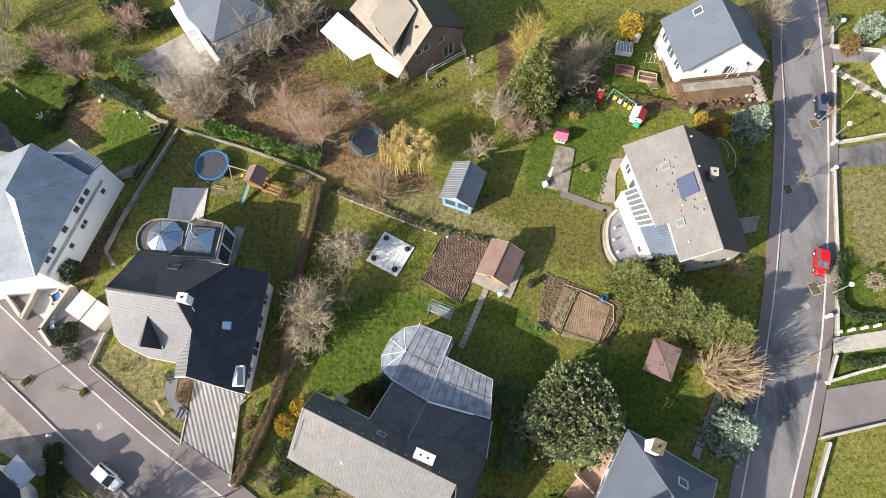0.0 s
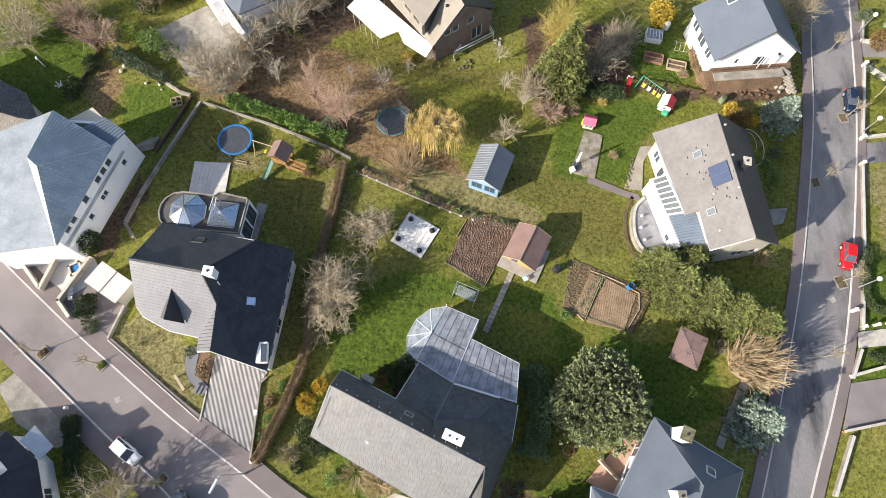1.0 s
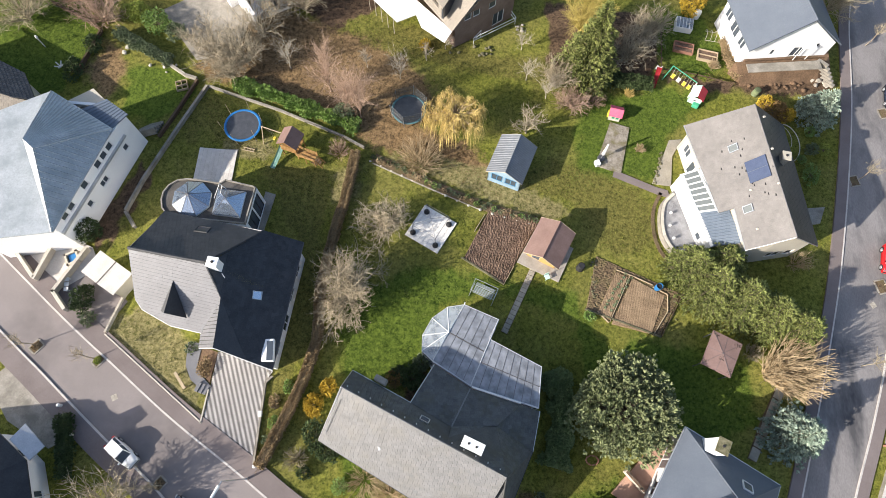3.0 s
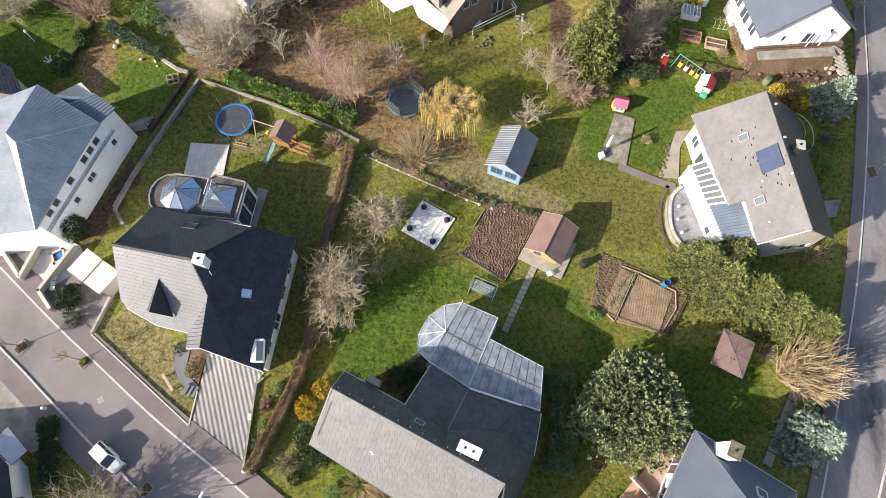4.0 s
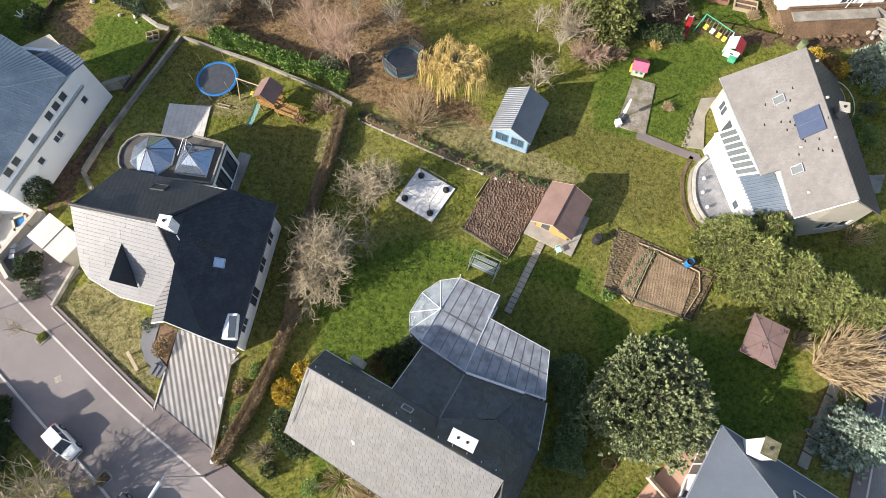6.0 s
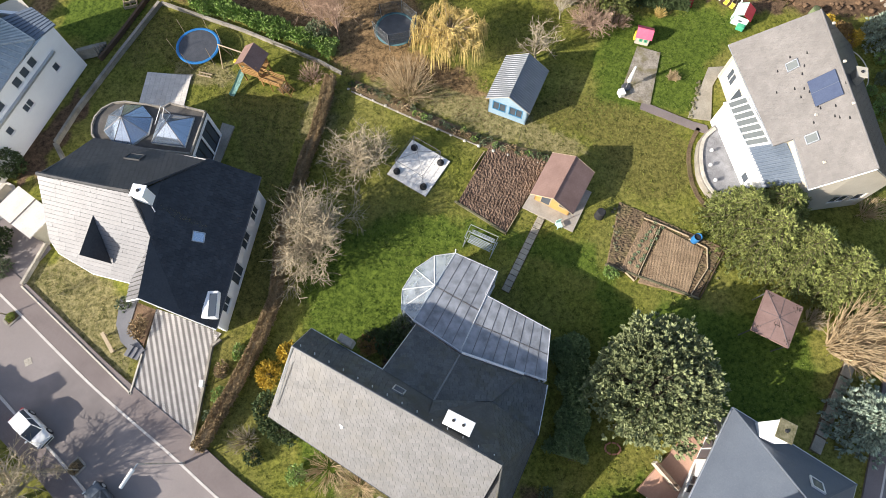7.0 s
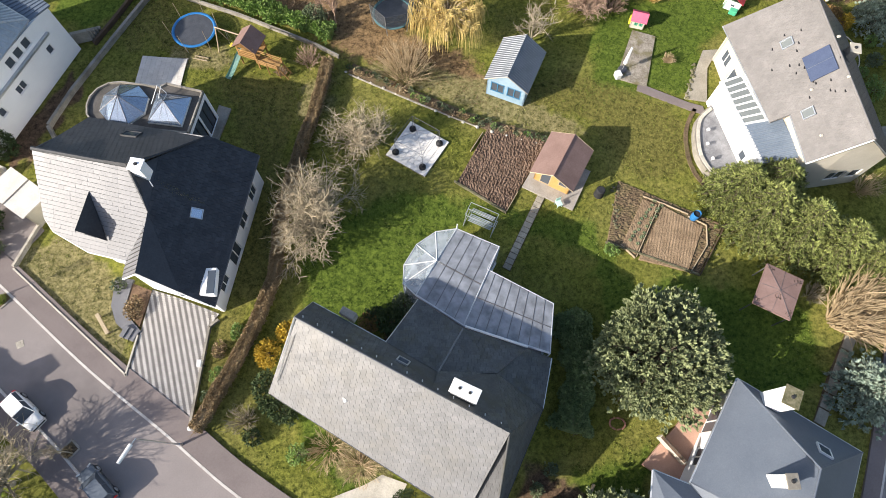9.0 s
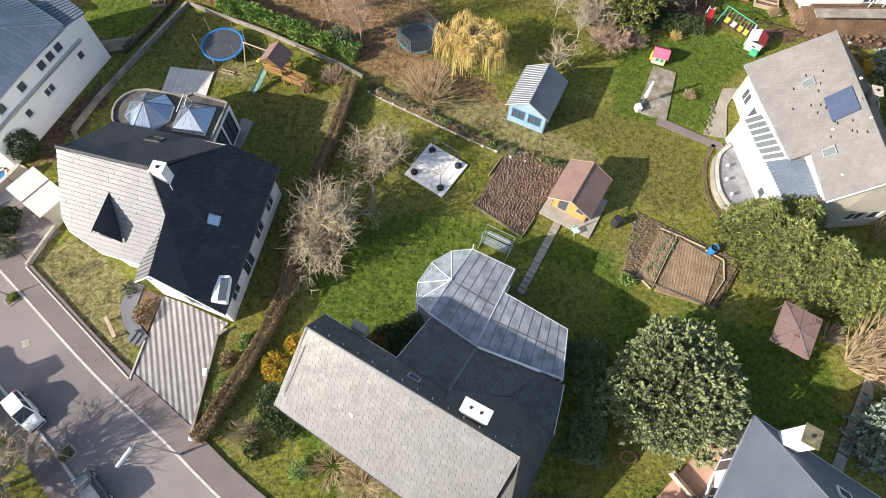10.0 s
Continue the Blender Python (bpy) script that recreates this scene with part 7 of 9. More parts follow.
# big trees and shrubs of the middle gardens
pine("broad rounded grey-green pine with tufted clumps", 11.65, 6.8, (4.75, 4.6, 2.5), 2.9, 21, 640)
bare_tree("bare_tree", "round-headed leafless tree with pale curling branches", -14.2, 16.4, 4.9, 2.8, 4.3, "bark_pale", 31, 0.13, 0.8, 26, 15, 7, 0.36, 0.02, twig=0.017)
bare_tree("bare_tree", "smaller leafless tree with pale spreading branches", -11.5, 23.4, 4.2, 2.6, 2.4, "bark_pale", 32, 0.11, 0.8, 20, 11, 6, 0.36, 0.02, twig=0.016)
for i, (x, y, h_, r_) in enumerate(((19.2, 20.7, 5.4, 2.6), (20.9, 18.7, 6.2, 3.1), (23.6, 17.5, 6.0, 3.0), (22.0, 20.9, 5.4, 3.0), (26.2, 16.2, 5.8, 2.8), (28.9, 14.9, 5.2, 2.4))):
    conifer("cypress", "dense dark green feathery conifer in a row", x, y, h_, r_, "conifer", 40 + i, 17, 19, 0.31, 0.10, 11, 0.115, 0.3, power=0.5, step=0.19, fan=0.085)
vase("coppiced_tree", "leafless tan tree with many straight radiating stems", 26.7, 11.0, 5.0, 3.2, "bark_tan", 51, 210, 0.034, (1.4, 0.1), 4, 0.8, "tree")
conifer("blue_spruce", "blue-grey spruce with layered boughs", 27.4, 5.4, 5.6, 2.9, "spruce", 52, 12, 17, 0.36, 0.16, 12, 0.16, step=0.22, fan=0.07)
conifer("blue_spruce", "blue-grey spruce beside the street", 35.1, 40.1, 4.6, 2.4, "spruce", 53, 12, 16, 0.34, 0.16, 12, 0.16, step=0.22, fan=0.07)
willow(-4.9, 35.7, 4.6, 3.9, 54)
conifer("conifer_tree", "tall dark green spruce above bare shrubs", 9.4, 43.7, 11.5, 3.7, "spruce_dark", 55, 18, 14, 0.46, 0.30, 12, 0.15, 0.6, step=0.26, fan=0.08)
bare_tree("golden_tree", "yellow-tinged twiggy tree behind the spruce", 9.0, 49.6, 6.0, 2.4, 2.6, "golden_twig", 56, 0.12, 0.6, 24, 11, 7, 0.2, 0.06, twig=0.012)
vase("shrub", "dense tan leafless garden shrub", -8.4, 31.8, 2.6, 2.8, "bark_tan", 57, 200, 0.013, (0, 0), 6, 1.2)
bare_tree("bare_tree", "grey upright leafless fruit tree", 3.0, 36.0, 3.6, 1.9, 1.9, "bark_grey", 58, 0.1, 0.6, 10, 6, 5, 0.2, 0.1, twig=0.018)
for i, (x, y, h_, r_) in enumerate(((-11.3, 42.2, 4.2, 1.3), (-23.9, 42.8, 4.6, 1.7), (3.0, 42.9, 3.2, 1.4), (2.4, 47.0, 3.0, 1.2), (5.2, 40.6, 3.0, 1.8), (-6.4, 46.6, 2.6, 1.0), (-15.2, 43.5, 2.6, 0.6), (-8.5, 44.8, 2.4, 0.9))):
    bare_tree("bare_tree", "slim young leafless tree with pale bark", x, y, h_, r_, r_, "birch", 60 + i, 0.05, 0.9, 8, 6, 5, 0.15, 0.14, twig=0.008)
for i, (x, y, h_) in enumerate(((-15.3, 36.9, 7.5), (-19.0, 40.0, 7.0), (-16.8, 37.8, 5.5))):
    bare_tree("bare_tree", "tall slender reddish leafless birch", x, y, h_, 1.3, 1.3, "twig_red", 70 + i, 0.07, 1.2, 18, 8, 6, 0.15, 0.12, twig=0.008)
for i, (x, y, h_, rx_, ry_, mt_) in enumerate(((-32.4, 43.6, 4.6, 3.2, 3.0, "bark_grey"), (-28.8, 43.0, 4.8, 3.0, 2.8, "bark_grey"), (-30.2, 40.9, 3.6, 2.4, 1.8, "bark_grey"), (-23.6, 51.2, 5.6, 4.2, 4.0, "bark_grey"), (-27.5, 47.0, 4.4, 3.0, 2.8, "bark_grey"), (-19.0, 54.5, 5.0, 3.4, 3.2, "bark_grey"), (-50.0, 50.2, 3.4, 3.2, 2.4, "twig_red"), (-46.0, 47.6, 3.2, 2.8, 2.4, "twig_red"),
                                                    (-55.0, 47.5, 4.2, 3.4, 3.4, "bark_pale"), (-57.5, 54.0, 5.5, 4.2, 4.2, "bark_grey"), (-40.5, 54.0, 3.4, 2.4, 2.4, "twig_red"), (14.6, 46.2, 4.2, 3.0, 3.0, "bark_grey"), (17.0, 49.5, 3.6, 2.6, 2.6, "bark_grey"), (6.2, 42.2, 3.2, 2.4, 1.8, "bark_pale"), (8.0, 39.6, 2.2, 2.0, 1.6, "twig_red"), (38.6, 54.5, 5.2, 2.6, 3.4, "bark_pale"))):
    bare_tree("bare_shrub", "tall dense leafless shrub", x, y, h_, rx_, ry_, mt_, 80 + i, 0.11, 0.3, 22, 10, 6, 0.2, 0.06, twig=0.013, category="shrub")
bare_tree("bare_tree", "wide pale leafless tree beside the street", -32.9, -4.2, 4.6, 3.3, 4.0, "bark_pale", 101, 0.2, 1.0, 24, 10, 6, 0.25, 0.03, twig=0.017)
# Two trees out of view, added to throw shade on the south-western lawn.
for i, (x, y, h_, r_) in enumerate(((-37.0, -10.6, 4.4, 3.4), (-33.0, -13.4, 4.4, 3.6))):
    bare_tree("bare_tree", "unseen leafless tree added to shade the lawn", x, y, h_, r_, r_, "bark_grey", 106 + i, 0.2, 1.0, 22, 12, 7, 0.25, 0.03, twig=0.018)
pine("dark grey-green pine beside the earth bank", 8.4, -4.8, (2.8, 2.6, 1.9), 2.4, 102, 240)
pine("low grey-green pine beside the house", 2.8, -7.4, (2.7, 2.3, 2.0), 2.6, 103, 190)

# hedges
hedge("hedge", "clipped brown leafless hedge between two gardens", [(-15.3, 32.2), (-15.8, 27.1), (-16.6, 22.3), (-17.2, 16.6), (-17.0, 11.9), (-18.0, 7.3), (-19.9, 2.1), (-20.8, 0.0)], 0.95, 1.1, "hedge_brown", 110, 200, 0.13, 6, "hedge_brown", square=0.4, wavy=0.35)
hedge("laurel_hedge", "glossy green laurel hedge behind the wall", [(-29.6, 39.9), (-25.6, 38.8), (-22.0, 37.5), (-18.4, 36.3), (-15.4, 35.2)], 1.25, 1.15, "laurel", 111, 95, 0.30, 6, wavy=2.0)
hedge("evergreen_hedge", "dark evergreen hedge beside the conservatory", [(5.5, 10.0), (6.4, 7.6), (6.3, 4.4), (5.6, 1.4)], 2.2, 2.0, "yew", 112, 260, 0.2, 8, wavy=1.3)
hedge("hedge", "dark clipped hedge at the driveway's foot", [(-39.2, 3.6), (-38.4, 1.0), (-37.8, -1.8)], 1.2, 1.3, "shrub", 113, 110, 0.2, 6)
hedge("ivy_hedge", "low wall covered in grey-green ivy", [(-44.2, 46.0), (-40.6, 44.0), (-37.4, 42.4)], 1.2, 1.2, "ivy", 114, 120, 0.2, 6)
hedge("hedge", "dark leafy hedge around the far lawn", [(-44.0, 58.0), (-38.0, 55.0), (-33.0, 58.5)], 1.6, 1.6, "shrub", 116, 110, 0.22, 6)
hedge("hedge", "tangled dark hedge beside the play lawn", [(11.0, 43.8), (14.0, 43.0), (17.2, 42.8)], 1.7, 1.2, "shrub", 117, 110, 0.22, 6)
hedge("climber_hedge", "tangled dry climbers along the house wall", [(27.2, 44.3), (26.5, 46.6), (26.0, 49.6)], 1.0, 0.8, "hedge_brown", 120, 110, 0.17, 6)
hedge("box_hedge", "clipped green hedge around a front lawn", [(42.6, 24.4), (41.4, 18.6), (44.2, 17.2), (50.8, 18)], 0.8, 0.7, "shrub", 118, 80, 0.16, 6)
hedge("box_hedge", "clipped green hedge around a front lawn", [(40.7, 12.8), (42, 12.2), (50.8, 14.2)], 0.8, 0.7, "shrub", 119, 80, 0.16, 6)

# shrubs
SHRUB_SEED = iter(range(200, 400))


def shrub(x, y, rx, ry, rz, material, label, n):
    """A leafy garden shrub of the given half-sizes."""
    return leafy("shrub", label, x, y, (rx, ry, rz), rz * 0.75, material, next(SHRUB_SEED), n, 0.24 if rz > 0.7 else 0.18, 7, 0.2, 0.05, 0.9, 8, 0.5)


shrub(-16.6, 5.6, 0.9, 1.1, 0.8, "gold", "golden yellow evergreen garden shrub", 320)
shrub(-15.4, 7.4, 0.8, 0.8, 0.8, "gold", "golden yellow evergreen garden shrub", 260)
shrub(30.6, 40.0, 1.7, 1.4, 1.0, "bronze", "bronze and gold evergreen shrub", 620)
shrub(31.9, 39.4, 0.8, 0.8, 0.9, "gold", "golden yellow evergreen garden shrub", 240)
shrub(29.6, 41.0, 0.8, 0.7, 0.9, "gold", "golden yellow evergreen garden shrub", 220)
shrub(-16.0, 3.0, 1.3, 1.4, 1.0, "shrub", "dark green spreading shrub", 420)
shrub(-14.8, 1.6, 1.1, 1.0, 0.8, "shrub", "dark green spreading shrub", 300)
shrub(-7.6, 8.6, 1.3, 1.3, 1.0, "shrub", "dark evergreen shrub in the house corner", 420)
shrub(-6.8, 10.0, 0.8, 0.8, 0.9, "ivy", "grey-green shrub beside the conservatory", 240)
shrub(-9.2, 8.4, 0.9, 0.8, 0.7, "bronze", "reddish-brown shrub beside the wall", 240)
shrub(-9.0, 9.2, 0.7, 0.6, 0.6, "shrub", "dark evergreen shrub beside the wall", 180)
shrub(-41.2, 21.4, 1.1, 1.3, 1.6, "shrub", "dark columnar conifer beside the house", 560)
shrub(-40.2, 14.6, 0.9, 1.6, 1.1, "shrub", "dark evergreen shrub on the yard's edge", 420)
shrub(-39.4, 12.6, 0.8, 0.8, 0.7, "ivy", "grey-green shrub on the yard's edge", 220)
shrub(34.2, 35.6, 0.7, 0.7, 0.55, "ivy", "round clipped grey-green bush", 240)
shrub(35.5, 35.6, 0.7, 0.7, 0.6, "lime_leaf", "bright yellow-green garden shrub", 180)
shrub(33.6, 32.4, 1.0, 1.3, 0.6, "laurel", "low green shrub on the shaded lawn", 260)
shrub(34.4, 37.8, 0.6, 0.6, 0.5, "laurel", "small round green garden bush", 140)
shrub(33.0, 34.4, 0.5, 0.5, 0.4, "laurel", "small round green garden bush", 110)
shrub(22.4, 54.2, 1.5, 1.8, 1.7, "gold", "rounded ochre-green conifer in the garden", 560)
shrub(-43.6, 48.6, 1.0, 0.9, 1.0, "lime_leaf", "bright yellow-green garden shrub", 260)
shrub(-42.0, 48.4, 1.3, 1.1, 1.4, "lime_leaf", "tall yellow-green bamboo shrub", 380)
shrub(-39.8, 47.4, 1.6, 1.4, 1.3, "laurel", "tall pale green garden shrub", 420)
shrub(-37.6, 46.4, 1.3, 1.2, 1.0, "ivy", "tangled grey-green garden shrub", 300)
shrub(-46.6, 44.2, 1.0, 1.2, 1.0, "shrub", "dark shrub beside the wall", 260)
shrub(-48.0, 40.6, 0.9, 1.6, 1.0, "shrub", "dark shrub beside the path", 300)
shrub(-41.5, 53.0, 1.6, 1.6, 1.6, "shrub", "dark bushy evergreen tree", 420)
shrub(-43.4, 57.0, 2.0, 2.0, 2.0, "shrub", "dark bushy evergreen tree", 520)
shrub(-17.2, 36.6, 1.2, 1.0, 1.2, "ivy", "grey-green evergreen shrub behind the wall", 360)
shrub(-8.8, 46.6, 0.7, 0.7, 0.6, "gold", "yellow flowering shrub beside the veranda", 200)
shrub(4.6, -3.6, 0.6, 0.6, 0.5, "ivy", "small grey-green shrub in shade", 120)
shrub(4.4, -1.2, 0.5, 0.5, 0.4, "ivy", "small grey-green shrub in shade", 100)
shrub(3.4, -2.6, 0.5, 0.5, 0.4, "ivy", "small grey-green shrub in shade", 100)
shrub(-8.4, -5.5, 0.8, 1.0, 0.7, "lime_leaf", "low yellow-green heather mound", 260)
shrub(-7.5, -7.0, 1.2, 1.3, 1.2, "yew", "dark blue-green juniper by the path", 560)
shrub(2.2, -5.0, 0.9, 0.8, 0.7, "laurel", "white-flowering green shrub at the house corner", 260)
shrub(-5.6, -3.7, 0.8, 0.7, 0.7, "shrub", "dark green shrub beside the wall", 220)
shrub(-10.6, -5.6, 0.45, 0.45, 0.35, "bronze", "low russet plant in the round bed", 90)
shrub(-13.4, -1.2, 0.8, 0.8, 0.6, "laurel", "low green shrub by the pavement", 180)
shrub(-16.8, -0.2, 0.7, 0.7, 0.5, "shrub", "low dark shrub by the pavement", 160)
shrub(49.3, 51.5, 1.3, 1.3, 1.2, "bronze", "rusty brown hedge shrub by the lane", 300)
shrub(52.3, 54.0, 1.8, 1.8, 2.0, "spruce", "blue-grey spruce in a front garden", 500)
shrub(48.2, 55.5, 0.9, 0.9, 0.9, "ivy", "round clipped grey-green garden bush", 220)
shrub(45.6, 21.0, 1.1, 1.1, 0.6, "bark_pale", "low pale bush in a round bed", 240)
shrub(-28.9, 10.4, 0.6, 0.6, 0.5, "ivy", "small shrub beside the path", 120)
shrub(-27.3, 8.6, 0.6, 1.0, 0.5, "hedge_brown", "brown shrub in the entrance bed", 200)
shrub(-20.3, 5.8, 0.5, 0.7, 0.4, "hedge_brown", "low brown shrub beside the driveway", 130)
shrub(-20.1, 4.0, 0.5, 0.7, 0.4, "laurel", "low green shrub beside the driveway", 130)
shrub(-20.4, 2.4, 0.5, 0.6, 0.35, "ivy", "low grey-green shrub beside the driveway", 110)
shrub(-19.2, 7.2, 0.5, 0.6, 0.4, "laurel", "low green shrub beside the driveway", 120)
shrub(9.4, 15.6, 0.6, 0.5, 0.4, "laurel", "green shrub at the corner of the bed", 140)
for i, (x, y, h_, r_, mt_) in enumerate(((-17.6, 0.9, 1.8, 1.2, "bark_grey"), (-11.3, -0.6, 1.4, 2.0, "bark_tan"), (-9.0, -1.7, 1.4, 1.7, "bark_tan"), (-17.2, 32.4, 1.4, 1.3, "twig_red"), (15.4, 34.6, 0.8, 0.6, "bark_tan"), (14.6, 41.6, 0.8, 0.7, "willow"), (-19.5, 30.9, 0.7, 0.6, "twig_red"), (30.8, 22.4, 1.6, 1.6, "bark_tan"), (25.0, 12.8, 1.2, 1.0, "bark_pale"), (10.6, 40.4, 1.3, 1.4, "twig_red"), (-24.6, 53.2, 2.0, 2.0, "twig_red"), (24.5, 46.0, 0.9, 0.8, "bark_tan"), (20.0, 29.8, 0.8, 0.6, "bark_tan"))):
    vase("shrub", "low leafless twiggy shrub", x, y, h_, r_, mt_, 300 + i, 80, 0.013, (0, 0), 5, r_ * 0.4)


for k in range(10):
    f = k // 2 / 4.4
    e = 0.75 if k % 2 else -0.75
    leafy("shrub", "small round clipped bush beside a garden path", 47.7 + 4.6 * f + 0.62 * e, 48.1 - 3.6 * f + 0.78 * e, (0.33, 0.33, 0.36), 0.3, "shrub", 620 + k, 50, 0.16, 6)


# ---- cars ----
def car(label, x, y, rz, L, W, paint, back_lamp=True):
    c = thing("car", label, "car", x, y, 0.02, rz)
    prof = [(-0.5, 0.30), (-0.495, 0.62), (-0.45, 0.80), (-0.30, 0.86), (0.22, 0.86), (0.40, 0.76), (0.49, 0.60), (0.5, 0.32)]
    bm = bmesh.new()
    rows = []
    for k, (s, z) in enumerate(prof):
        taper = 1.0 - 0.22 * abs(s * 2) ** 4
        rows.append([bm.verts.new((s * L, t * W / 2 * taper * f, z - d)) for t, f, d in ((-1, 1.0, 0.10), (-1, 0.93, 0.0), (-0.5, 0.93, -0.02), (0.5, 0.93, -0.02), (1, 0.93, 0.0), (1, 1.0, 0.10))])
    for r, s in zip(rows, rows[1:]):
        for i in range(5):
            bm.faces.new((r[i], r[i + 1], s[i + 1], s[i]))
    lo = [[bm.verts.new((s * L, t * W / 2 * (1 - 0.22 * abs(s * 2) ** 4), 0.22)) for t in (-1, 1)] for s, z in prof]
    for i in range(len(prof) - 1):
        bm.faces.new((lo[i][0], lo[i + 1][0], rows[i + 1][0], rows[i][0]))
        bm.faces.new((lo[i][1], rows[i][5], rows[i + 1][5], lo[i + 1][1]))
        bm.faces.new((lo[i][0], lo[i][1], lo[i + 1][1], lo[i + 1][0]))
    for e, rr in ((0, rows[0]), (-1, rows[-1])):
        bm.faces.new((lo[e][0], *rr, lo[e][1]))
    bmesh.ops.recalc_face_normals(bm, faces=bm.faces[:])
    bmesh.ops.bevel(bm, geom=bm.edges[:], offset=0.035, segments=2, affect="EDGES", clamp_overlap=True)
    part("body", bm, paint, c, smooth=True)
    bm = bmesh.new()
    v = [bm.verts.new(p) for p in ((-0.45 * L, -0.44 * W, 0.85), (0.25 * L, -0.44 * W, 0.85), (0.25 * L, 0.44 * W, 0.85), (-0.45 * L, 0.44 * W, 0.85),
                                   (-0.38 * L, -0.37 * W, 1.36), (0.07 * L, -0.38 * W, 1.42), (0.07 * L, 0.38 * W, 1.42), (-0.38 * L, 0.37 * W, 1.36))]
    for f in ((0, 1, 5, 4), (1, 2, 6, 5), (2, 3, 7, 6), (3, 0, 4, 7), (4, 5, 6, 7)):
        bm.faces.new([v[i] for i in f])
    part("cabin_glass", bm, "pane", c, "dark tinted glass")
    bm = bmesh.new()
    slab(bm, [(-0.39 * L, -0.37 * W, 1.40), (-0.15 * L, -0.39 * W, 1.47), (0.07 * L, -0.38 * W, 1.45), (0.07 * L, 0.38 * W, 1.45), (-0.15 * L, 0.39 * W, 1.47), (-0.39 * L, 0.37 * W, 1.40)], 0.06)
    bmesh.ops.bevel(bm, geom=bm.edges[:], offset=0.025, segments=2, affect="EDGES", clamp_overlap=True)
    part("roof", bm, paint, c)
    for s in (-1, 1):
        for a, b in (((0.255 * L, s * 0.445 * W, 0.85), (0.07 * L, s * 0.38 * W, 1.43)), ((-0.455 * L, s * 0.445 * W, 0.85), (-0.385 * L, s * 0.37 * W, 1.38)), ((-0.12 * L, s * 0.45 * W, 0.86), (-0.13 * L, s * 0.37 * W, 1.43))):
            part("pillar", rod(bmesh.new(), a, b, 0.035, 5), paint, c)
        part("mirror", box(bmesh.new(), 0.2 * L, s * (W / 2 + 0.08), 0.92, 0.14, 0.18, 0.12, 0, 0.03), paint, c)
        part("headlight", box(bmesh.new(), 0.475 * L, s * 0.34 * W, 0.66, 0.10, 0.3, 0.12, -14 * s, 0.02), "zinc", c)
        part("tail_light", box(bmesh.new(), -0.485 * L, s * 0.38 * W, 0.78, 0.08, 0.24, 0.2, 0, 0.02), "tail", c)
        for q in (-0.32, 0.32):
            w = bmesh.new()
            bmesh.ops.create_cone(w, cap_ends=True, segments=16, radius1=0.31, radius2=0.31, depth=0.2, matrix=pose(q * L, s * (W / 2 - 0.09), 0.31, 90))
            t = part("wheel", w, "rubber", c)
            w = bmesh.new()
            bmesh.ops.create_cone(w, cap_ends=True, segments=12, radius1=0.19, radius2=0.17, depth=0.03, matrix=pose(q * L, s * (W / 2 + 0.02), 0.31, 90))
            part("rim", w, "zinc", t)
    part("bumper", box(bmesh.new(), 0.495 * L, 0, 0.42, 0.08, W * 0.8, 0.16, 0, 0.03), "rubber", c)
    part("bumper", box(bmesh.new(), -0.5 * L, 0, 0.45, 0.08, W * 0.82, 0.18, 0, 0.03), paint, c)
    return c


car("bright red hatchback parked at the kerb", 40.1, 23.2, -103, 3.05, 1.22, "car_red")
car("dark navy car parked at the kerb", 44.2, 42.9, -98, 3.05, 1.22, "car_blue")
car("white hatchback parked at the kerb", -33.2, 0.6, -35, 3.2, 1.3, "car_white")
car("dark grey hatchback parked at the kerb", -26.7, -4.0, 141, 3.15, 1.3, "car_grey")


# ---- street furniture ----
def tree_pit(x, y, rz, w, l, bush, seed):
    p = thing("tree_pit", "kerbed square tree pit with low planting", "tree pit", x, y, 0.02, rz)
    for cx, cy, sx, sy in ((-w / 2, 0, 0.16, l), (w / 2, 0, 0.16, l), (0, -l / 2, w, 0.16), (0, l / 2, w, 0.16)):
        part("kerb_stone", box(bmesh.new(), cx, cy, 0.04, sx * 0.8 + 0.02, sy, 0.06, 0, 0.02), "concrete", p)
    part("soil", box(bmesh.new(), 0, 0, 0.02, w, l, 0.06), "soil_mix", p)
    if bush:
        leafy("shrub", "low green planting in the street's tree pit", x, y, (w * 0.32, l * 0.32, 0.25), 0.2, bush, seed, 110, 0.14, 6)


def street_tree(x, y, seed, h=3.4, r=1.0, lab="young leafless street tree with thin branches"):
    return bare_tree("street_tree", lab, x, y, h, r, r, "bark_grey", seed, 0.045, 1.9, 8, 6, 5, 0.2, 0.1, twig=0.008)


for i, (x, y, rz, w, l, bush) in enumerate(((-37.6, 8.7, -38, 0.8, 1.1, "lime_leaf"), (-16.4, -5.7, -32, 1.5, 1.9, "lime_leaf"), (-29.6, -1.9, -38, 0.9, 1.3, "hedge_brown"), (-43.8, 9.7, -38, 0.9, 1.2, "hedge_brown"), (38.5, 32.2, -78, 1.2, 1.0, ""), (43.3, 40.9, -78, 1.2, 1.0, ""), (39.2, 20.4, -74, 1.4, 1.1, ""))):
    tree_pit(x, y, rz, w, l, bush, 400 + i)
for i, (x, y) in enumerate(((-38.0, 8.9), (-29.3, -2.0), (-44.0, 9.8), (39, 32.4), (43.6, 40.9), (39.5, 20.6), (35.7, 12.2), (43, 50.2), (47.8, 44.0))):
    street_tree(x, y, 420 + i)


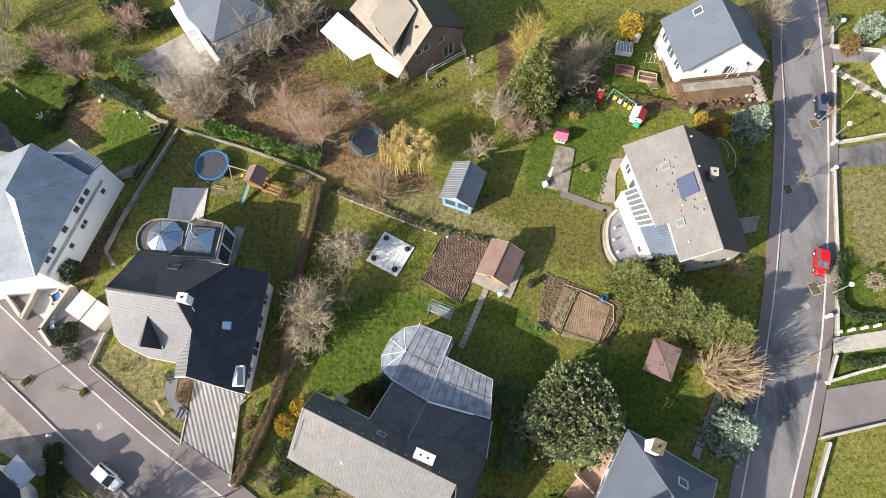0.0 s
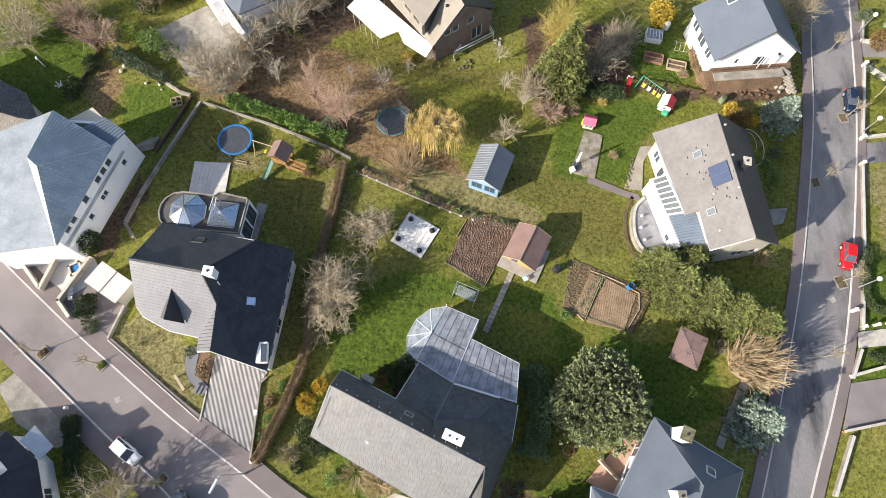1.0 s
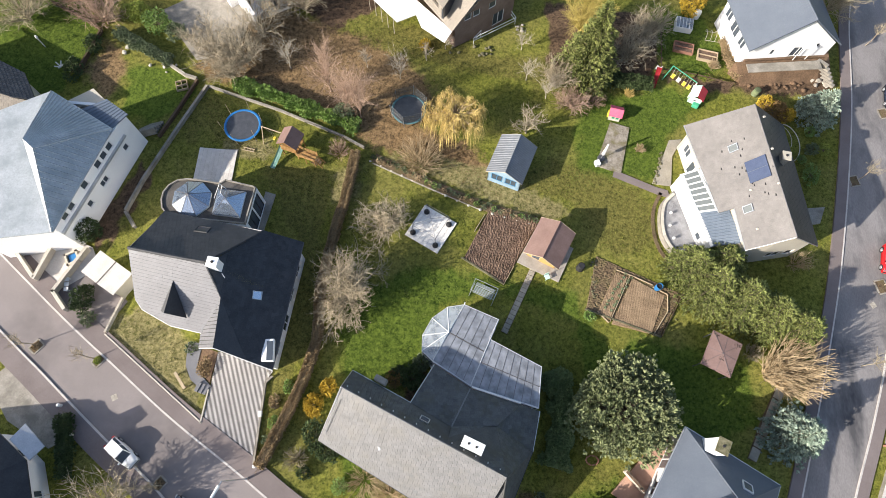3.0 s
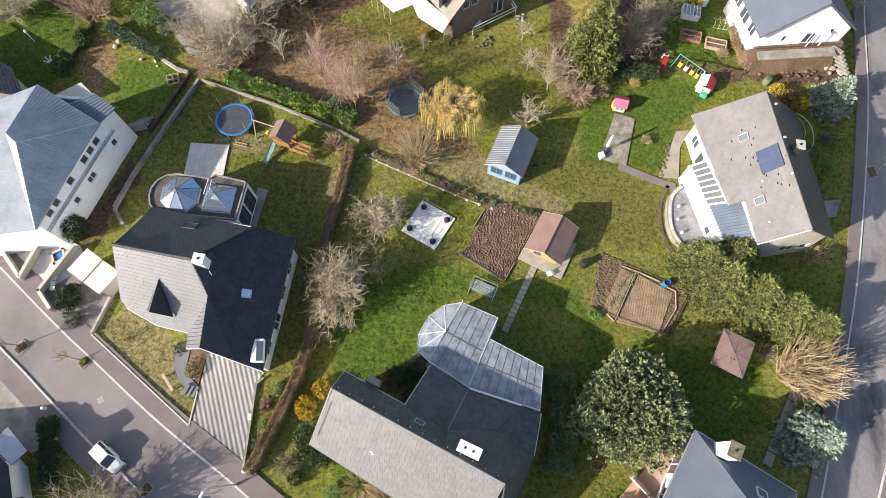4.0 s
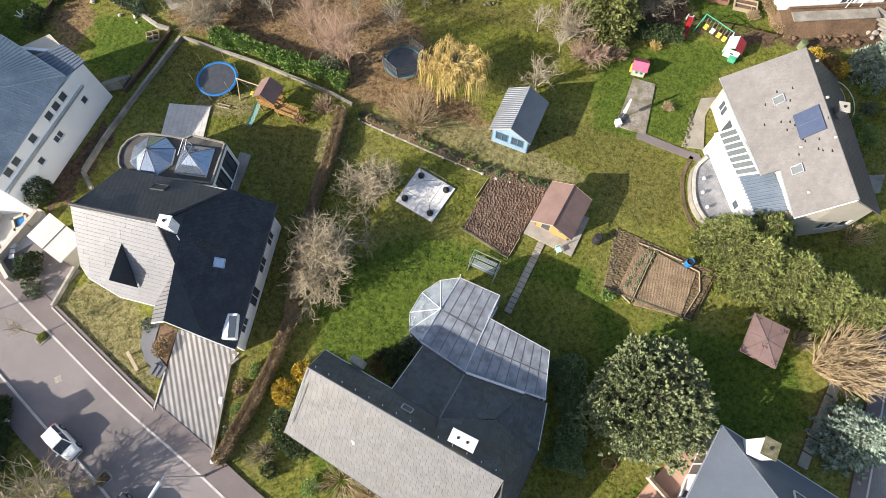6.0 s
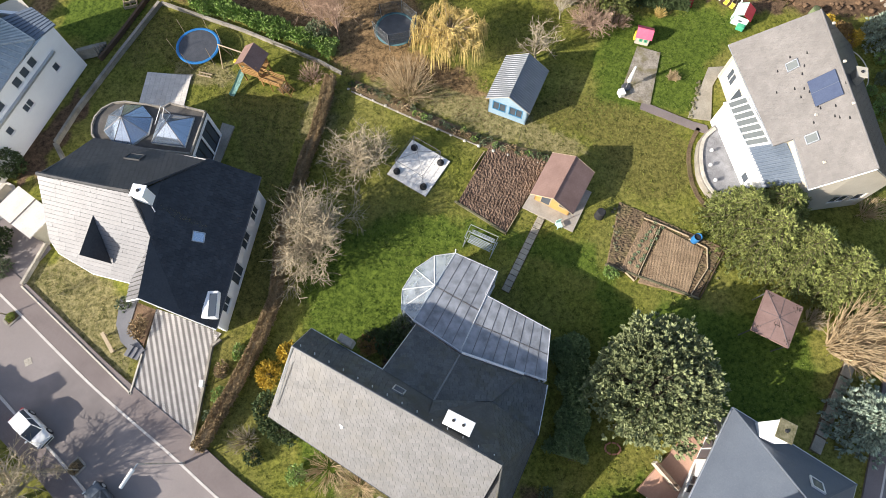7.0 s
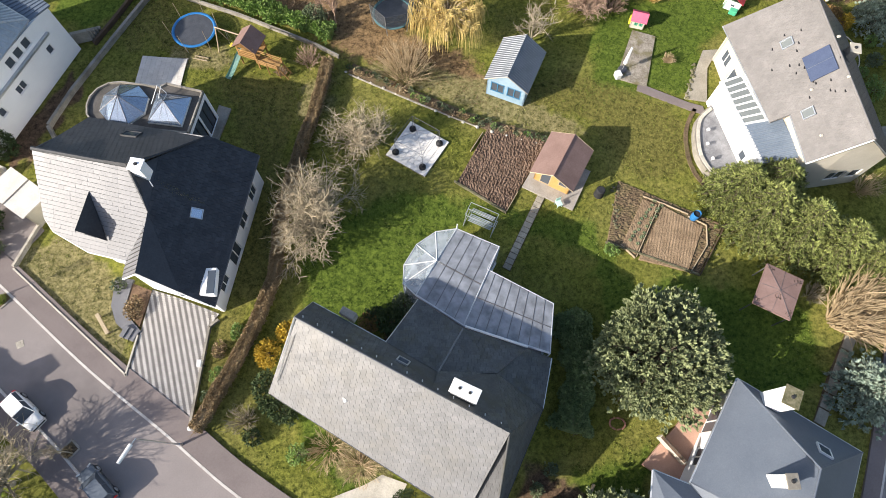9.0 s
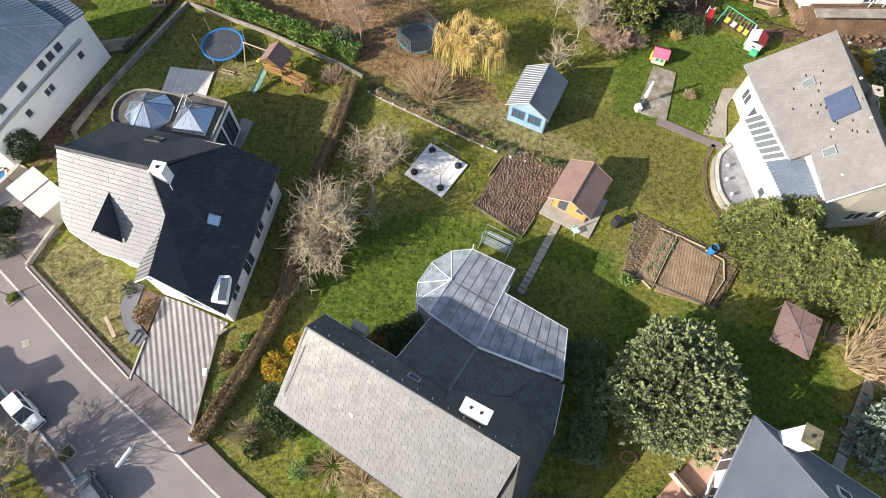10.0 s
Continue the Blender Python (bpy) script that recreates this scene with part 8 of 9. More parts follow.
def lamp_post(x, y, h, arm, label):
    l = thing("street_lamp", label, "street lamp", x, y, 0.1)
    part("pole", rod(bmesh.new(), (0, 0, 0), (0, 0, h), 0.07, 8, 0.05), "zinc", l)
    part("base", cyl(bmesh.new(), 0, 0, 0, 0.5, 0.11, 0.1, 10), "zinc", l)
    a = Vector(arm)
    if a.length > 0.1:
        part("arm", rod(bmesh.new(), (0, 0, h), (a.x * 0.25, a.y * 0.25, h + 0.1), 0.04), "zinc", l)
        hd = bmesh.new()
        rod(hd, (a.x * 0.22, a.y * 0.22, h + 0.12), (a.x, a.y, h + 0.2), 0.13, 10, 0.11)
        part("lamp_head", hd, "white", l)
    else:
        b = bmesh.new()
        bmesh.ops.create_uvsphere(b, u_segments=14, v_segments=8, radius=0.27, matrix=pose(0, 0, h + 0.2))
        part("lamp_head", b, "white", l)
    return l


lamp_post(-21.75, -1.0, 7.0, (-0.6, -1.42), "grey street lamp with a long white head")
for x, y in ((41, 19.9), (47.5, 53.4), (45, 38.9)):
    lamp_post(x, y, 3.0, (0, 0), "short street lamp with a white globe")
mh = thing("manhole_cover", "round iron manhole cover in the street", "manhole cover", -17.6, -8.6, 0.0)
part("cover", cyl(bmesh.new(), 0, 0, 0.0, 0.032, 0.32, 0.32, 20), "concrete", mh)
for x, y in ((38.0, 18.4), (-35.3, 5.4)):
    mh = thing("manhole_cover", "iron manhole cover set in the asphalt", "manhole cover", x, y, 0.0, 30)
    part("cover", box(bmesh.new(), 0, 0, 0.016, 0.55, 0.55, 0.034), "stone", mh)
for x, y, mt_ in ((-21.2, 0.1, "white"), (-38.3, 1.9, "stone_pale"), (-40.0, 4.4, "white")):
    b = thing("bollard", "low pale stone bollard", "bollard", x, y, 0)
    part("shaft", cyl(bmesh.new(), 0, 0, 0, 0.6, 0.17, 0.14, 12), mt_, b)
    part("cap", cyl(bmesh.new(), 0, 0, 0.6, 0.68, 0.18, 0.08, 12), mt_, b)


# ---- trampolines ----
def trampoline(label, x, y, r, pad, netted, seed):
    t = thing("trampoline", label, "trampoline", x, y)
    b = bmesh.new()
    bmesh.ops.create_circle(b, cap_ends=True, segments=40, radius=r * 0.875, matrix=pose(0, 0, 0.88))
    bmesh.ops.solidify(b, geom=b.faces[:], thickness=0.02)
    part("mat", b, "mesh_grey", t, "dark grey woven jumping mat")
    n = 40
    vs, fs = [], []
    for k in range(n):
        a = 6.2832 * k / n
        for rr, zz in ((r * 0.87, 0.91), (r * 0.93, 0.95), (r * 1.0, 0.91), (r * 0.99, 0.84)):
            vs.append((rr * math.cos(a), rr * math.sin(a), zz))
        for j in range(3):
            m = (k + 1) % n
            fs.append((4 * k + j, 4 * m + j, 4 * m + j + 1, 4 * k + j + 1))
    part("safety_pad", (vs, fs), pad, t)
    for k in range(6):
        a = 6.2832 * (k + 0.3) / 6
        c, s = math.cos(a) * r, math.sin(a) * r
        part("leg", rod(bmesh.new(), (c * 0.98, s * 0.98, 0), (c, s, 0.86), 0.03), "zinc", t)
        part("net_pole", rod(bmesh.new(), (c * 1.02, s * 1.02, 0.3), (c * 1.08, s * 1.08, 2.5), 0.022), "zinc" if netted else "wood_pale", t)
        if netted:
            d = 6.2832 * (k + 1.3) / 6
            c2, s2 = math.cos(d) * r, math.sin(d) * r
            for z in (1.0, 1.7, 2.45):
                part("net_rope", rod(bmesh.new(), (c * 1.06, s * 1.06, z), (c2 * 1.06, s2 * 1.06, z), 0.008, 4), "frame_grey", t)
            nb = bmesh.new()
            nb.faces.new([nb.verts.new(v) for v in ((c * 1.05, s * 1.05, 0.92), (c2 * 1.05, s2 * 1.05, 0.92), (c2 * 1.07, s2 * 1.07, 2.4), (c * 1.07, s * 1.07, 2.4))])
            bmesh.ops.solidify(nb, geom=nb.faces[:], thickness=0.006)
            part("net", nb, "net", t)
    return t


M["mesh_grey"] = mat("woven_mesh_grey", (0.05, 0.055, 0.065), (0.085, 0.09, 0.105), 0.5, 2.0, 14.0, 0.1)
M["pad_teal"] = mat("pad_teal", (0.05, 0.13, 0.15), (0.10, 0.20, 0.22), 0.6, 2.0, 10.0, 0.1)
M["net"] = glass("net_veil", (0.55, 0.58, 0.60), 0.6, 0.10)
trampoline("round trampoline with a bright blue safety pad", -27.8, 34.5, 2.0, "blue_plastic", False, 1)
trampoline("round trampoline with dark pad and net", -10.0, 37.6, 1.9, "pad_teal", True, 2)
M_lad = thing("ladder", "short pale wooden ladder lying on the lawn", "ladder", -27.0, 31.9, 0, -10)
part("rail", box(bmesh.new(), 0, 0, 0.06, 1.3, 0.08, 0.06), "wood_pale", M_lad)
part("rail", box(bmesh.new(), 0, 0.3, 0.06, 1.3, 0.08, 0.06), "wood_pale", M_lad)
for k in range(4):
    part("rung", box(bmesh.new(), -0.5 + 0.33 * k, 0.15, 0.06, 0.05, 0.3, 0.04), "wood_pale", M_lad)


# ---- wooden play tower ----
def play_tower():
    t = thing("play_tower", "wooden play tower with roof, bridge, slide and swing", "play tower", -22.0, 32.3, 0, -17)
    for x in (-0.85, 0.85):
        for y in (-0.8, 0.8):
            part("post", box(bmesh.new(), x, y, 1.35, 0.1, 0.1, 2.7), "wood", t)
    part("platform", box(bmesh.new(), 0, 0, 1.3, 1.9, 1.8, 0.08), "wood", t)
    for s in (-1, 1):
        f = [(s * 1.15, -1.05, 2.45), (s * 1.15, 1.05, 2.45), (0, 1.05, 3.4), (0, -1.05, 3.4)]
        part("roof_side", slab(bmesh.new(), f if s > 0 else f[::-1], 0.05), "roof_red", t)
    for y in (-0.95, 0.95):
        g = bmesh.new()
        g.faces.new([g.verts.new(v) for v in ((-1.0, y, 2.5), (1.0, y, 2.5), (0, y, 3.33))])
        bmesh.ops.solidify(g, geom=g.faces[:], thickness=0.04)
        part("gable", g, "wood", t)
    for y in (-0.85, 0.85):
        for z in (1.55, 1.8, 2.05):
            part("rail", box(bmesh.new(), 0, y, z, 1.8, 0.04, 0.12), "wood", t)
    # deck leading off the tower
    part("bridge_deck", box(bmesh.new(), 1.9, -0.6, 1.15, 2.1, 0.9, 0.07), "wood", t)
    for y in (-1.05, -0.15):
        for z in (1.45, 1.7):
            part("bridge_rail", rod(bmesh.new(), (0.9, y, z), (2.95, y, z - 0.1), 0.045), "wood", t)
        part("bridge_post", rod(bmesh.new(), (2.95, y, 0), (2.95, y, 1.75), 0.05), "wood", t)
        part("bridge_post", rod(bmesh.new(), (1.9, y, 0), (1.9, y, 1.75), 0.05), "wood", t)
    for y in (-0.95, -0.25):
        part("ladder_rail", rod(bmesh.new(), (2.95, y, 1.2), (3.7, y, 0.0), 0.045), "wood", t)
    for k in range(4):
        part("rung", rod(bmesh.new(), (3.1 + 0.17 * k, -0.98, 0.95 - 0.27 * k), (3.1 + 0.17 * k, -0.22, 0.95 - 0.27 * k), 0.03), "wood", t)
    # slide: a chute with raised sides
    bm = bmesh.new()
    prof = [(-0.9, -0.1, 1.3), (-1.0, -0.8, 1.05), (-1.1, -1.6, 0.6), (-1.2, -2.3, 0.3), (-1.25, -2.9, 0.2)]
    rows = []
    for x, y, z in prof:
        rows.append([bm.verts.new(v) for v in ((x - 0.27, y, z + 0.14), (x - 0.22, y, z), (x + 0.22, y, z), (x + 0.27, y, z + 0.14))])
    for r, s in zip(rows, rows[1:]):
        for i in range(3):
            bm.faces.new((r[i], r[i + 1], s[i + 1], s[i]))
    bmesh.ops.solidify(bm, geom=bm.faces[:], thickness=0.03)
    part("slide", bm, "slide_green", t)
    # swing arm
    part("swing_beam", rod(bmesh.new(), (-0.9, 0.3, 2.45), (-3.5, 0.3, 2.45), 0.06), "wood_pale", t)
    for y in (-0.5, 1.1):
        part("swing_leg", rod(bmesh.new(), (-3.4, 0.3, 2.45), (-3.5, y, 0), 0.055), "wood_pale", t)
    for x, m_ in ((-1.5, "yellow_plastic"), (-2.4, "yellow_plastic")):
        for dy in (-0.2, 0.2):
            part("swing_rope", rod(bmesh.new(), (x, 0.3 + dy * 0.3, 2.4), (x, 0.3 + dy, 0.6), 0.012, 4), "stone_pale", t)
        part("swing_seat", box(bmesh.new(), x, 0.3, 0.6, 0.34, 0.44, 0.14, 0, 0.05), m_, t)
    return t


play_tower()


# ---- children's things on the play lawn ----
ph = thing("playhouse", "plastic playhouse with pink roof and yellow door", "playhouse", 12.85, 38.7, 0, -12)
walls(ph, [(-0.62, -0.6, 0.95), (0.62, -0.6, 0.95), (0.62, 0.6, 0.95), (-0.62, 0.6, 0.95)], "wall_cream", thick=0.05, holes={0: [(0.3, 0.3, 0.4, 0.35), (0.75, 0.3, 0.4, 0.35)]}, frame_mat="green_plastic")
for s in (-1, 1):
    f = [(-0.75, s * 0.72, 0.95), (0.75, s * 0.72, 0.95), (0.75, 0, 1.45), (-0.75, 0, 1.45)]
    part("roof_side", slab(bmesh.new(), f if s < 0 else f[::-1], 0.05), "pink_plastic", ph)
part("door", box(bmesh.new(), -0.72, -0.1, 0.45, 0.18, 0.5, 0.75, 0, 0.03), "yellow_plastic", ph)
mh_ = thing("playhouse", "mint plastic playhouse with white window frames", "playhouse", 22.1, 41.5, 0, -24)
walls(mh_, [(-0.7, -0.7, 1.1), (0.7, -0.7, 1.1), (0.7, 0.7, 1.1), (-0.7, 0.7, 1.1)], "mint_plastic", thick=0.06, holes={0: [(0.45, 0.5, 0.45, 0.4)], 3: [(0.45, 0.5, 0.45, 0.4)]})
for s, m_ in ((-1, "mint_plastic"), (1, "red_plastic")):
    f = [(s * 0.85, -0.8, 1.1), (s * 0.85, 0.8, 1.1), (0, 0.8, 1.6), (0, -0.8, 1.6)]
    part("roof_side", slab(bmesh.new(), f if s > 0 else f[::-1], 0.06), m_, mh_)
part("porch", box(bmesh.new(), 0.3, -0.95, 0.25, 0.7, 0.5, 0.5, 0, 0.05), "green_plastic", mh_)
sl = thing("toy_slide", "red plastic toy slide with white steps", "slide", 17.7, 43.8, 0, -16)
bm = bmesh.new()
rows = []
for y, z in ((0.9, 1.15), (0.4, 0.95), (-0.3, 0.5), (-0.9, 0.15), (-1.2, 0.1)):
    rows.append([bm.verts.new(v) for v in ((-0.28, y, z + 0.12), (-0.22, y, z), (0.22, y, z), (0.28, y, z + 0.12))])
for r, s in zip(rows, rows[1:]):
    for i in range(3):
        bm.faces.new((r[i], r[i + 1], s[i + 1], s[i]))
bmesh.ops.solidify(bm, geom=bm.faces[:], thickness=0.03)
part("chute", bm, "red_plastic", sl)
for x in (-0.25, 0.25):
    part("side_frame", rod(bmesh.new(), (x, 1.0, 1.3), (x, 1.5, 0), 0.05), "white", sl)
for k in range(4):
    part("step", box(bmesh.new(), 0, 1.06 + 0.11 * k, 1.0 - 0.27 * k, 0.5, 0.12, 0.05), "white", sl)
sw = thing("swing_set", "children's swing set with yellow and white seats", "swing", 20.4, 43.3, 0, -40)
part("beam", rod(bmesh.new(), (-1.6, 0, 2.0), (1.6, 0, 2.0), 0.045), "green_plastic", sw)
for x in (-1.6, 1.6):
    for y in (-0.75, 0.75):
        part("leg", rod(bmesh.new(), (x, 0, 2.0), (x * 1.1, y, 0), 0.04), "green_plastic" if x < 0 else "white", sw)
for x, m_ in ((-1.05, "yellow_plastic"), (-0.3, "white"), (0.45, "yellow_plastic"), (1.1, "yellow_plastic")):
    for dx in (-0.18, 0.18):
        part("rope", rod(bmesh.new(), (x + dx, 0, 2.0), (x + dx, 0, 0.5), 0.012, 4), "stone_pale", sw)
    part("seat", box(bmesh.new(), x, 0, 0.48, 0.42, 0.3, 0.12, 0, 0.04), m_, sw)
    part("seat_back", box(bmesh.new(), x, 0.16, 0.68, 0.42, 0.06, 0.3, 0, 0.02), m_, sw)
# closed parasol on the concrete pad
ps = thing("parasol", "closed white parasol in a heavy round stand", "parasol", 11.2, 33.3, 0.05)
part("stand", cyl(bmesh.new(), 0, 0, 0, 0.14, 0.42, 0.38, 18), "frame_grey", ps)
part("pole", rod(bmesh.new(), (0, 0, 0.1), (0, 0, 3.1), 0.035), "zinc", ps)
part("folded_canopy", rod(bmesh.new(), (0, 0, 1.0), (0, 0, 3.0), 0.2, 10, 0.09), "white", ps)
tb = thing("garden_box", "small white storage box beside the parasol", "box", 10.7, 32.5, 0.05, 20)
part("body", box(bmesh.new(), 0, 0, 0.25, 0.5, 0.6, 0.5, 0, 0.03), "white", tb)
part("lid", box(bmesh.new(), 0, 0, 0.53, 0.54, 0.64, 0.06, 0, 0.02), "white", tb)

M["canopy_fleck"] = mat("canopy_fleck", (0.05, 0.035, 0.03), (0.11, 0.075, 0.06), 0.9, 3.0, 12.0, 0.2, vary=0.3)

# ---- gazebo, swing seat ----
gz = thing("gazebo", "square garden gazebo with faded brown-pink canopy", "gazebo", 21.1, 12.2, 0, -25)
for sx in (-1, 1):
    for sy in (-1, 1):
        part("post", rod(bmesh.new(), (sx * 1.3, sy * 1.6, 0), (sx * 1.3, sy * 1.6, 2.4), 0.045), "frame_grey", gz)
        part("rib", rod(bmesh.new(), (sx * 1.4, sy * 1.7, 2.47), (0, 0, 2.735), 0.014), "frame_grey", gz)
C4 = [(-1.42, -1.75), (1.42, -1.75), (1.42, 1.75), (-1.42, 1.75)]
for a, b in zip(C4, C4[1:] + C4[:1]):
    part("canopy_panel", slab(bmesh.new(), [(*a, 2.45), (*b, 2.45), (0, 0, 2.72)], 0.025), "canopy", gz)
    part("valance", wall(bmesh.new(), a, b, 2.25, 2.46, 2.46, 0.02), "canopy", gz)
# Dark flecks stand in for furniture showing through the translucent canopy.
rng = random.Random(31)
bm = bmesh.new()
for k in range(90):
    cx, cy = ((1.15, 1.35), (-1.1, 1.45), (1.2, -1.3), (0.1, -0.5), (-1.2, -1.4))[k % 5]
    x, y = cx + rng.gauss(0, 0.17), cy + rng.gauss(0, 0.12)
    if abs(x) < 1.38 and abs(y) < 1.7:
        top = 2.72 - 0.27 * max(abs(x) / 1.42, abs(y) / 1.75)
        box(bm, x, y, top + 0.012, rng.uniform(0.05, 0.12), rng.uniform(0.03, 0.06), 0.012, rng.uniform(0, 180))
tagged(part("fallen_leaves", bm, "canopy_fleck", gz, "dark flecks standing for furniture showing through the cloth"), kind="stuff")
for p, q in (((0, -1.75, 2.46), (0, 0, 2.735)), ((0, 1.75, 2.46), (0, 0, 2.735)), ((-1.42, 0, 2.46), (0, 0, 2.735)), ((1.42, 0, 2.46), (0, 0, 2.735))):
    part("seam", rod(bmesh.new(), p, q, 0.012, 5), "frame_grey", gz)
ss = thing("garden_swing", "metal-framed garden swing seat without its canopy", "garden swing", -1.15, 17.35, 0, -22)
for x in (-1.2, 1.2):
    part("leg", rod(bmesh.new(), (x, 0, 1.8), (x, -0.75, 0), 0.03), "zinc", ss)
    part("leg", rod(bmesh.new(), (x, 0, 1.8), (x, 0.75, 0), 0.03), "zinc", ss)
    part("canopy_arm", rod(bmesh.new(), (x, -0.6, 1.85), (x, 0.6, 1.85), 0.022), "zinc", ss)
    part("foot", rod(bmesh.new(), (x, -0.8, 0.05), (x, 0.8, 0.05), 0.028), "zinc", ss)
for y in (-0.6, 0, 0.6):
    part("top_bar", rod(bmesh.new(), (-1.2, y, 1.85), (1.2, y, 1.85), 0.022), "zinc", ss)
for k in range(6):
    part("seat_slat", box(bmesh.new(), 0, -0.35 + 0.12 * k, 0.5, 2.0, 0.07, 0.03), "pane_grey", ss)
for k in range(4):
    part("back_slat", box(bmesh.new(), 0, 0.42 + 0.05 * k, 0.62 + 0.13 * k, 2.0, 0.03, 0.07), "pane_grey", ss)
for x in (-0.9, 0.9):
    part("chain", rod(bmesh.new(), (x, 0, 1.82), (x, 0.05, 0.5), 0.012, 4), "zinc", ss)


# ---- curved terrace on the garden side of the pale house ----
def terrace_b():
    outer = spline([(18.4, 29.4), (17.3, 28.2), (16.9, 26.4), (17.0, 24.4), (17.8, 22.8), (19.2, 21.4)], 0.5)
    tagged(part("flower_bed", band([(17.4, 29.6), (16.6, 28.0), (16.3, 26.2), (16.5, 24.0), (17.3, 22.3), (18.8, 20.9)], -0.1, 0.25, -0.2, 0.03), "soil_mix"), "strip of bare dark soil outside the terrace", "flower bed", kind="structure")
    inner = offset(outer, 0.2)
    t = thing("terrace_wall", "curved low stone terrace wall", "wall", kind="structure")
    for i in range(len(outer) - 1):
        a, b, c, d = outer[i], outer[i + 1], inner[i + 1], inner[i]
        part("stone_block", prism(bmesh.new(), [a, b, c, d], -0.1, 0.72), "concrete", t)
    for i in range(len(outer) - 1):
        o2 = offset(outer, 0.12), offset(outer, 0.4)
        part("coping", prism(bmesh.new(), [o2[0][i], o2[0][i + 1], o2[1][i + 1], o2[1][i]], 0.7, 0.78), "stone_pale", t)
    fill = offset(outer, 0.2) + [(20.8, 22.4), (19.8, 26.2), (18.7, 29.9)]
    flat("terrace", [tuple(p) for p in fill], "gravel", 0.6, "grey gravel terrace inside a curved wall", "terrace")
    for x, y in ((18.0, 26.9), (17.8, 25.5), (18.1, 24.1), (18.9, 22.8)):
        g = thing("globe_lamp", "small white globe lamp on the gravel terrace", "garden lamp", x, y, 0.6)
        part("stem", cyl(bmesh.new(), 0, 0, 0, 0.25, 0.05, 0.05, 8), "zinc", g)
        b = bmesh.new()
        bmesh.ops.create_uvsphere(b, u_segments=12, v_segments=8, radius=0.16, matrix=pose(0, 0, 0.36))
        part("globe", b, "white", g)
    flat("path", [(16.6, 30.6), (18.6, 30.4), (19.0, 34.0), (20.2, 36.2), (18.8, 36.0), (17.6, 33.0)], "path_brown", 0.04, "brownish trodden strip along the house wall", "path")
    rng = random.Random(5)
    for k in range(26):
        f = k / 25
        x, y = 16.9 + 0.9 * f + rng.uniform(-0.2, 0.2), 30.6 + 3.8 * f + rng.uniform(-0.15, 0.15)
        rock(x, y, rng.uniform(0.10, 0.2), "moss", "rounded mossy border stone", rng)


def rock(x, y, r, material, label, rng, z=0.0):
    b = bmesh.new()
    bmesh.ops.create_icosphere(b, subdivisions=1, radius=r)
    for v in b.verts:
        v.co = v.co * rng.uniform(0.75, 1.15)
        v.co.z *= 0.65
    o = part("stone", b, material)
    o.location = (x, y, z + r * 0.3)
    o.rotation_euler = (0, 0, rng.uniform(0, 6))
    return tagged(o, label, "stone")


terrace_b()
rng = random.Random(8)
for x, y, n_, sx, sy, r, m_ in ((-41.6, 44.0, 9, 1.6, 0.9, 0.34, "stone_pale"), (-3.4, 46.4, 14, 2.6, 0.7, 0.24, "moss"), (31.0, 44.2, 26, 4.0, 0.8, 0.28, "earth_red"), (36.8, 45.4, 14, 1.2, 1.4, 0.42, "stone"), (27.9, 45.0, 5, 0.5, 0.9, 0.42, "stone"), (-38.6, 42.0, 6, 1.8, 0.7, 0.22, "stone_pale"), (2.4, 50.0, 6, 1.0, 0.5, 0.24, "stone"), (10.0, 19.6, 22, 0.4, 2.0, 0.13, "moss"), (17.6, 16.8, 12, 0.5, 1.4, 0.12, "moss")):
    for k in range(n_):
        rock(x + rng.uniform(-1, 1) * sx, y + rng.uniform(-1, 1) * sy, r * rng.uniform(0.6, 1.2), m_, "rough garden stone lying on the soil", rng)
# planted border of low tufts with stones along the back of the lawn
bd = [(-13.4, 31.9), (-7.2, 29.2), (-1.4, 26.9), (4.2, 25.5)]
tagged(part("flower_bed", band(bd, -0.45, 0.55, -0.2, 0.06), "soil_mix"), "narrow planted border of dark soil", "flower bed", kind="structure")
s_ = spline(bd, 0.42)
for k, (x, y) in enumerate(s_):
    leafy("border_plant", "low plant in the garden border", x + rng.uniform(-0.25, 0.25), y + rng.uniform(-0.25, 0.35), (0.26, 0.26, 0.22), 0.16, rng.choice(["hedge_brown", "ivy", "laurel", "bark_tan", "shrub"]), 500 + k, 34, 0.15, 6, category="plant")
    if k % 3 == 0:
        rock(x - 0.35, y - 0.45, rng.uniform(0.1, 0.2), "stone_pale", "small pale border stone", rng)
low_wall([(-13.5, 31.2), (-7.3, 28.6), (-1.6, 26.4)], 0.06, 0.1, "stone", "low stone kerb of the planted border")

# ---- vegetable garden by the white gabled house ----
cf = thing("cold_frame", "white-framed glass cold frame", "cold frame", 21.5, 51.4, 0, -10)
bm = bmesh.new()
for cx, cy, sx, sy in ((-0.95, 0, 0.08, 1.5), (0.95, 0, 0.08, 1.5), (0, -0.75, 1.98, 0.08), (0, 0.75, 1.98, 0.08)):
    box(bm, cx, cy, 0.4, sx, sy, 0.8)
part("frame", bm, "white", cf)
for k in range(6):
    part("glazing_bar", box(bmesh.new(), -0.95 + 0.38 * k, 0, 0.83, 0.05, 1.5, 0.05), "white", cf)
for k in range(5):
    part("pane", box(bmesh.new(), -0.76 + 0.38 * k, 0, 0.82, 0.33, 1.46, 0.02), "clear", cf)
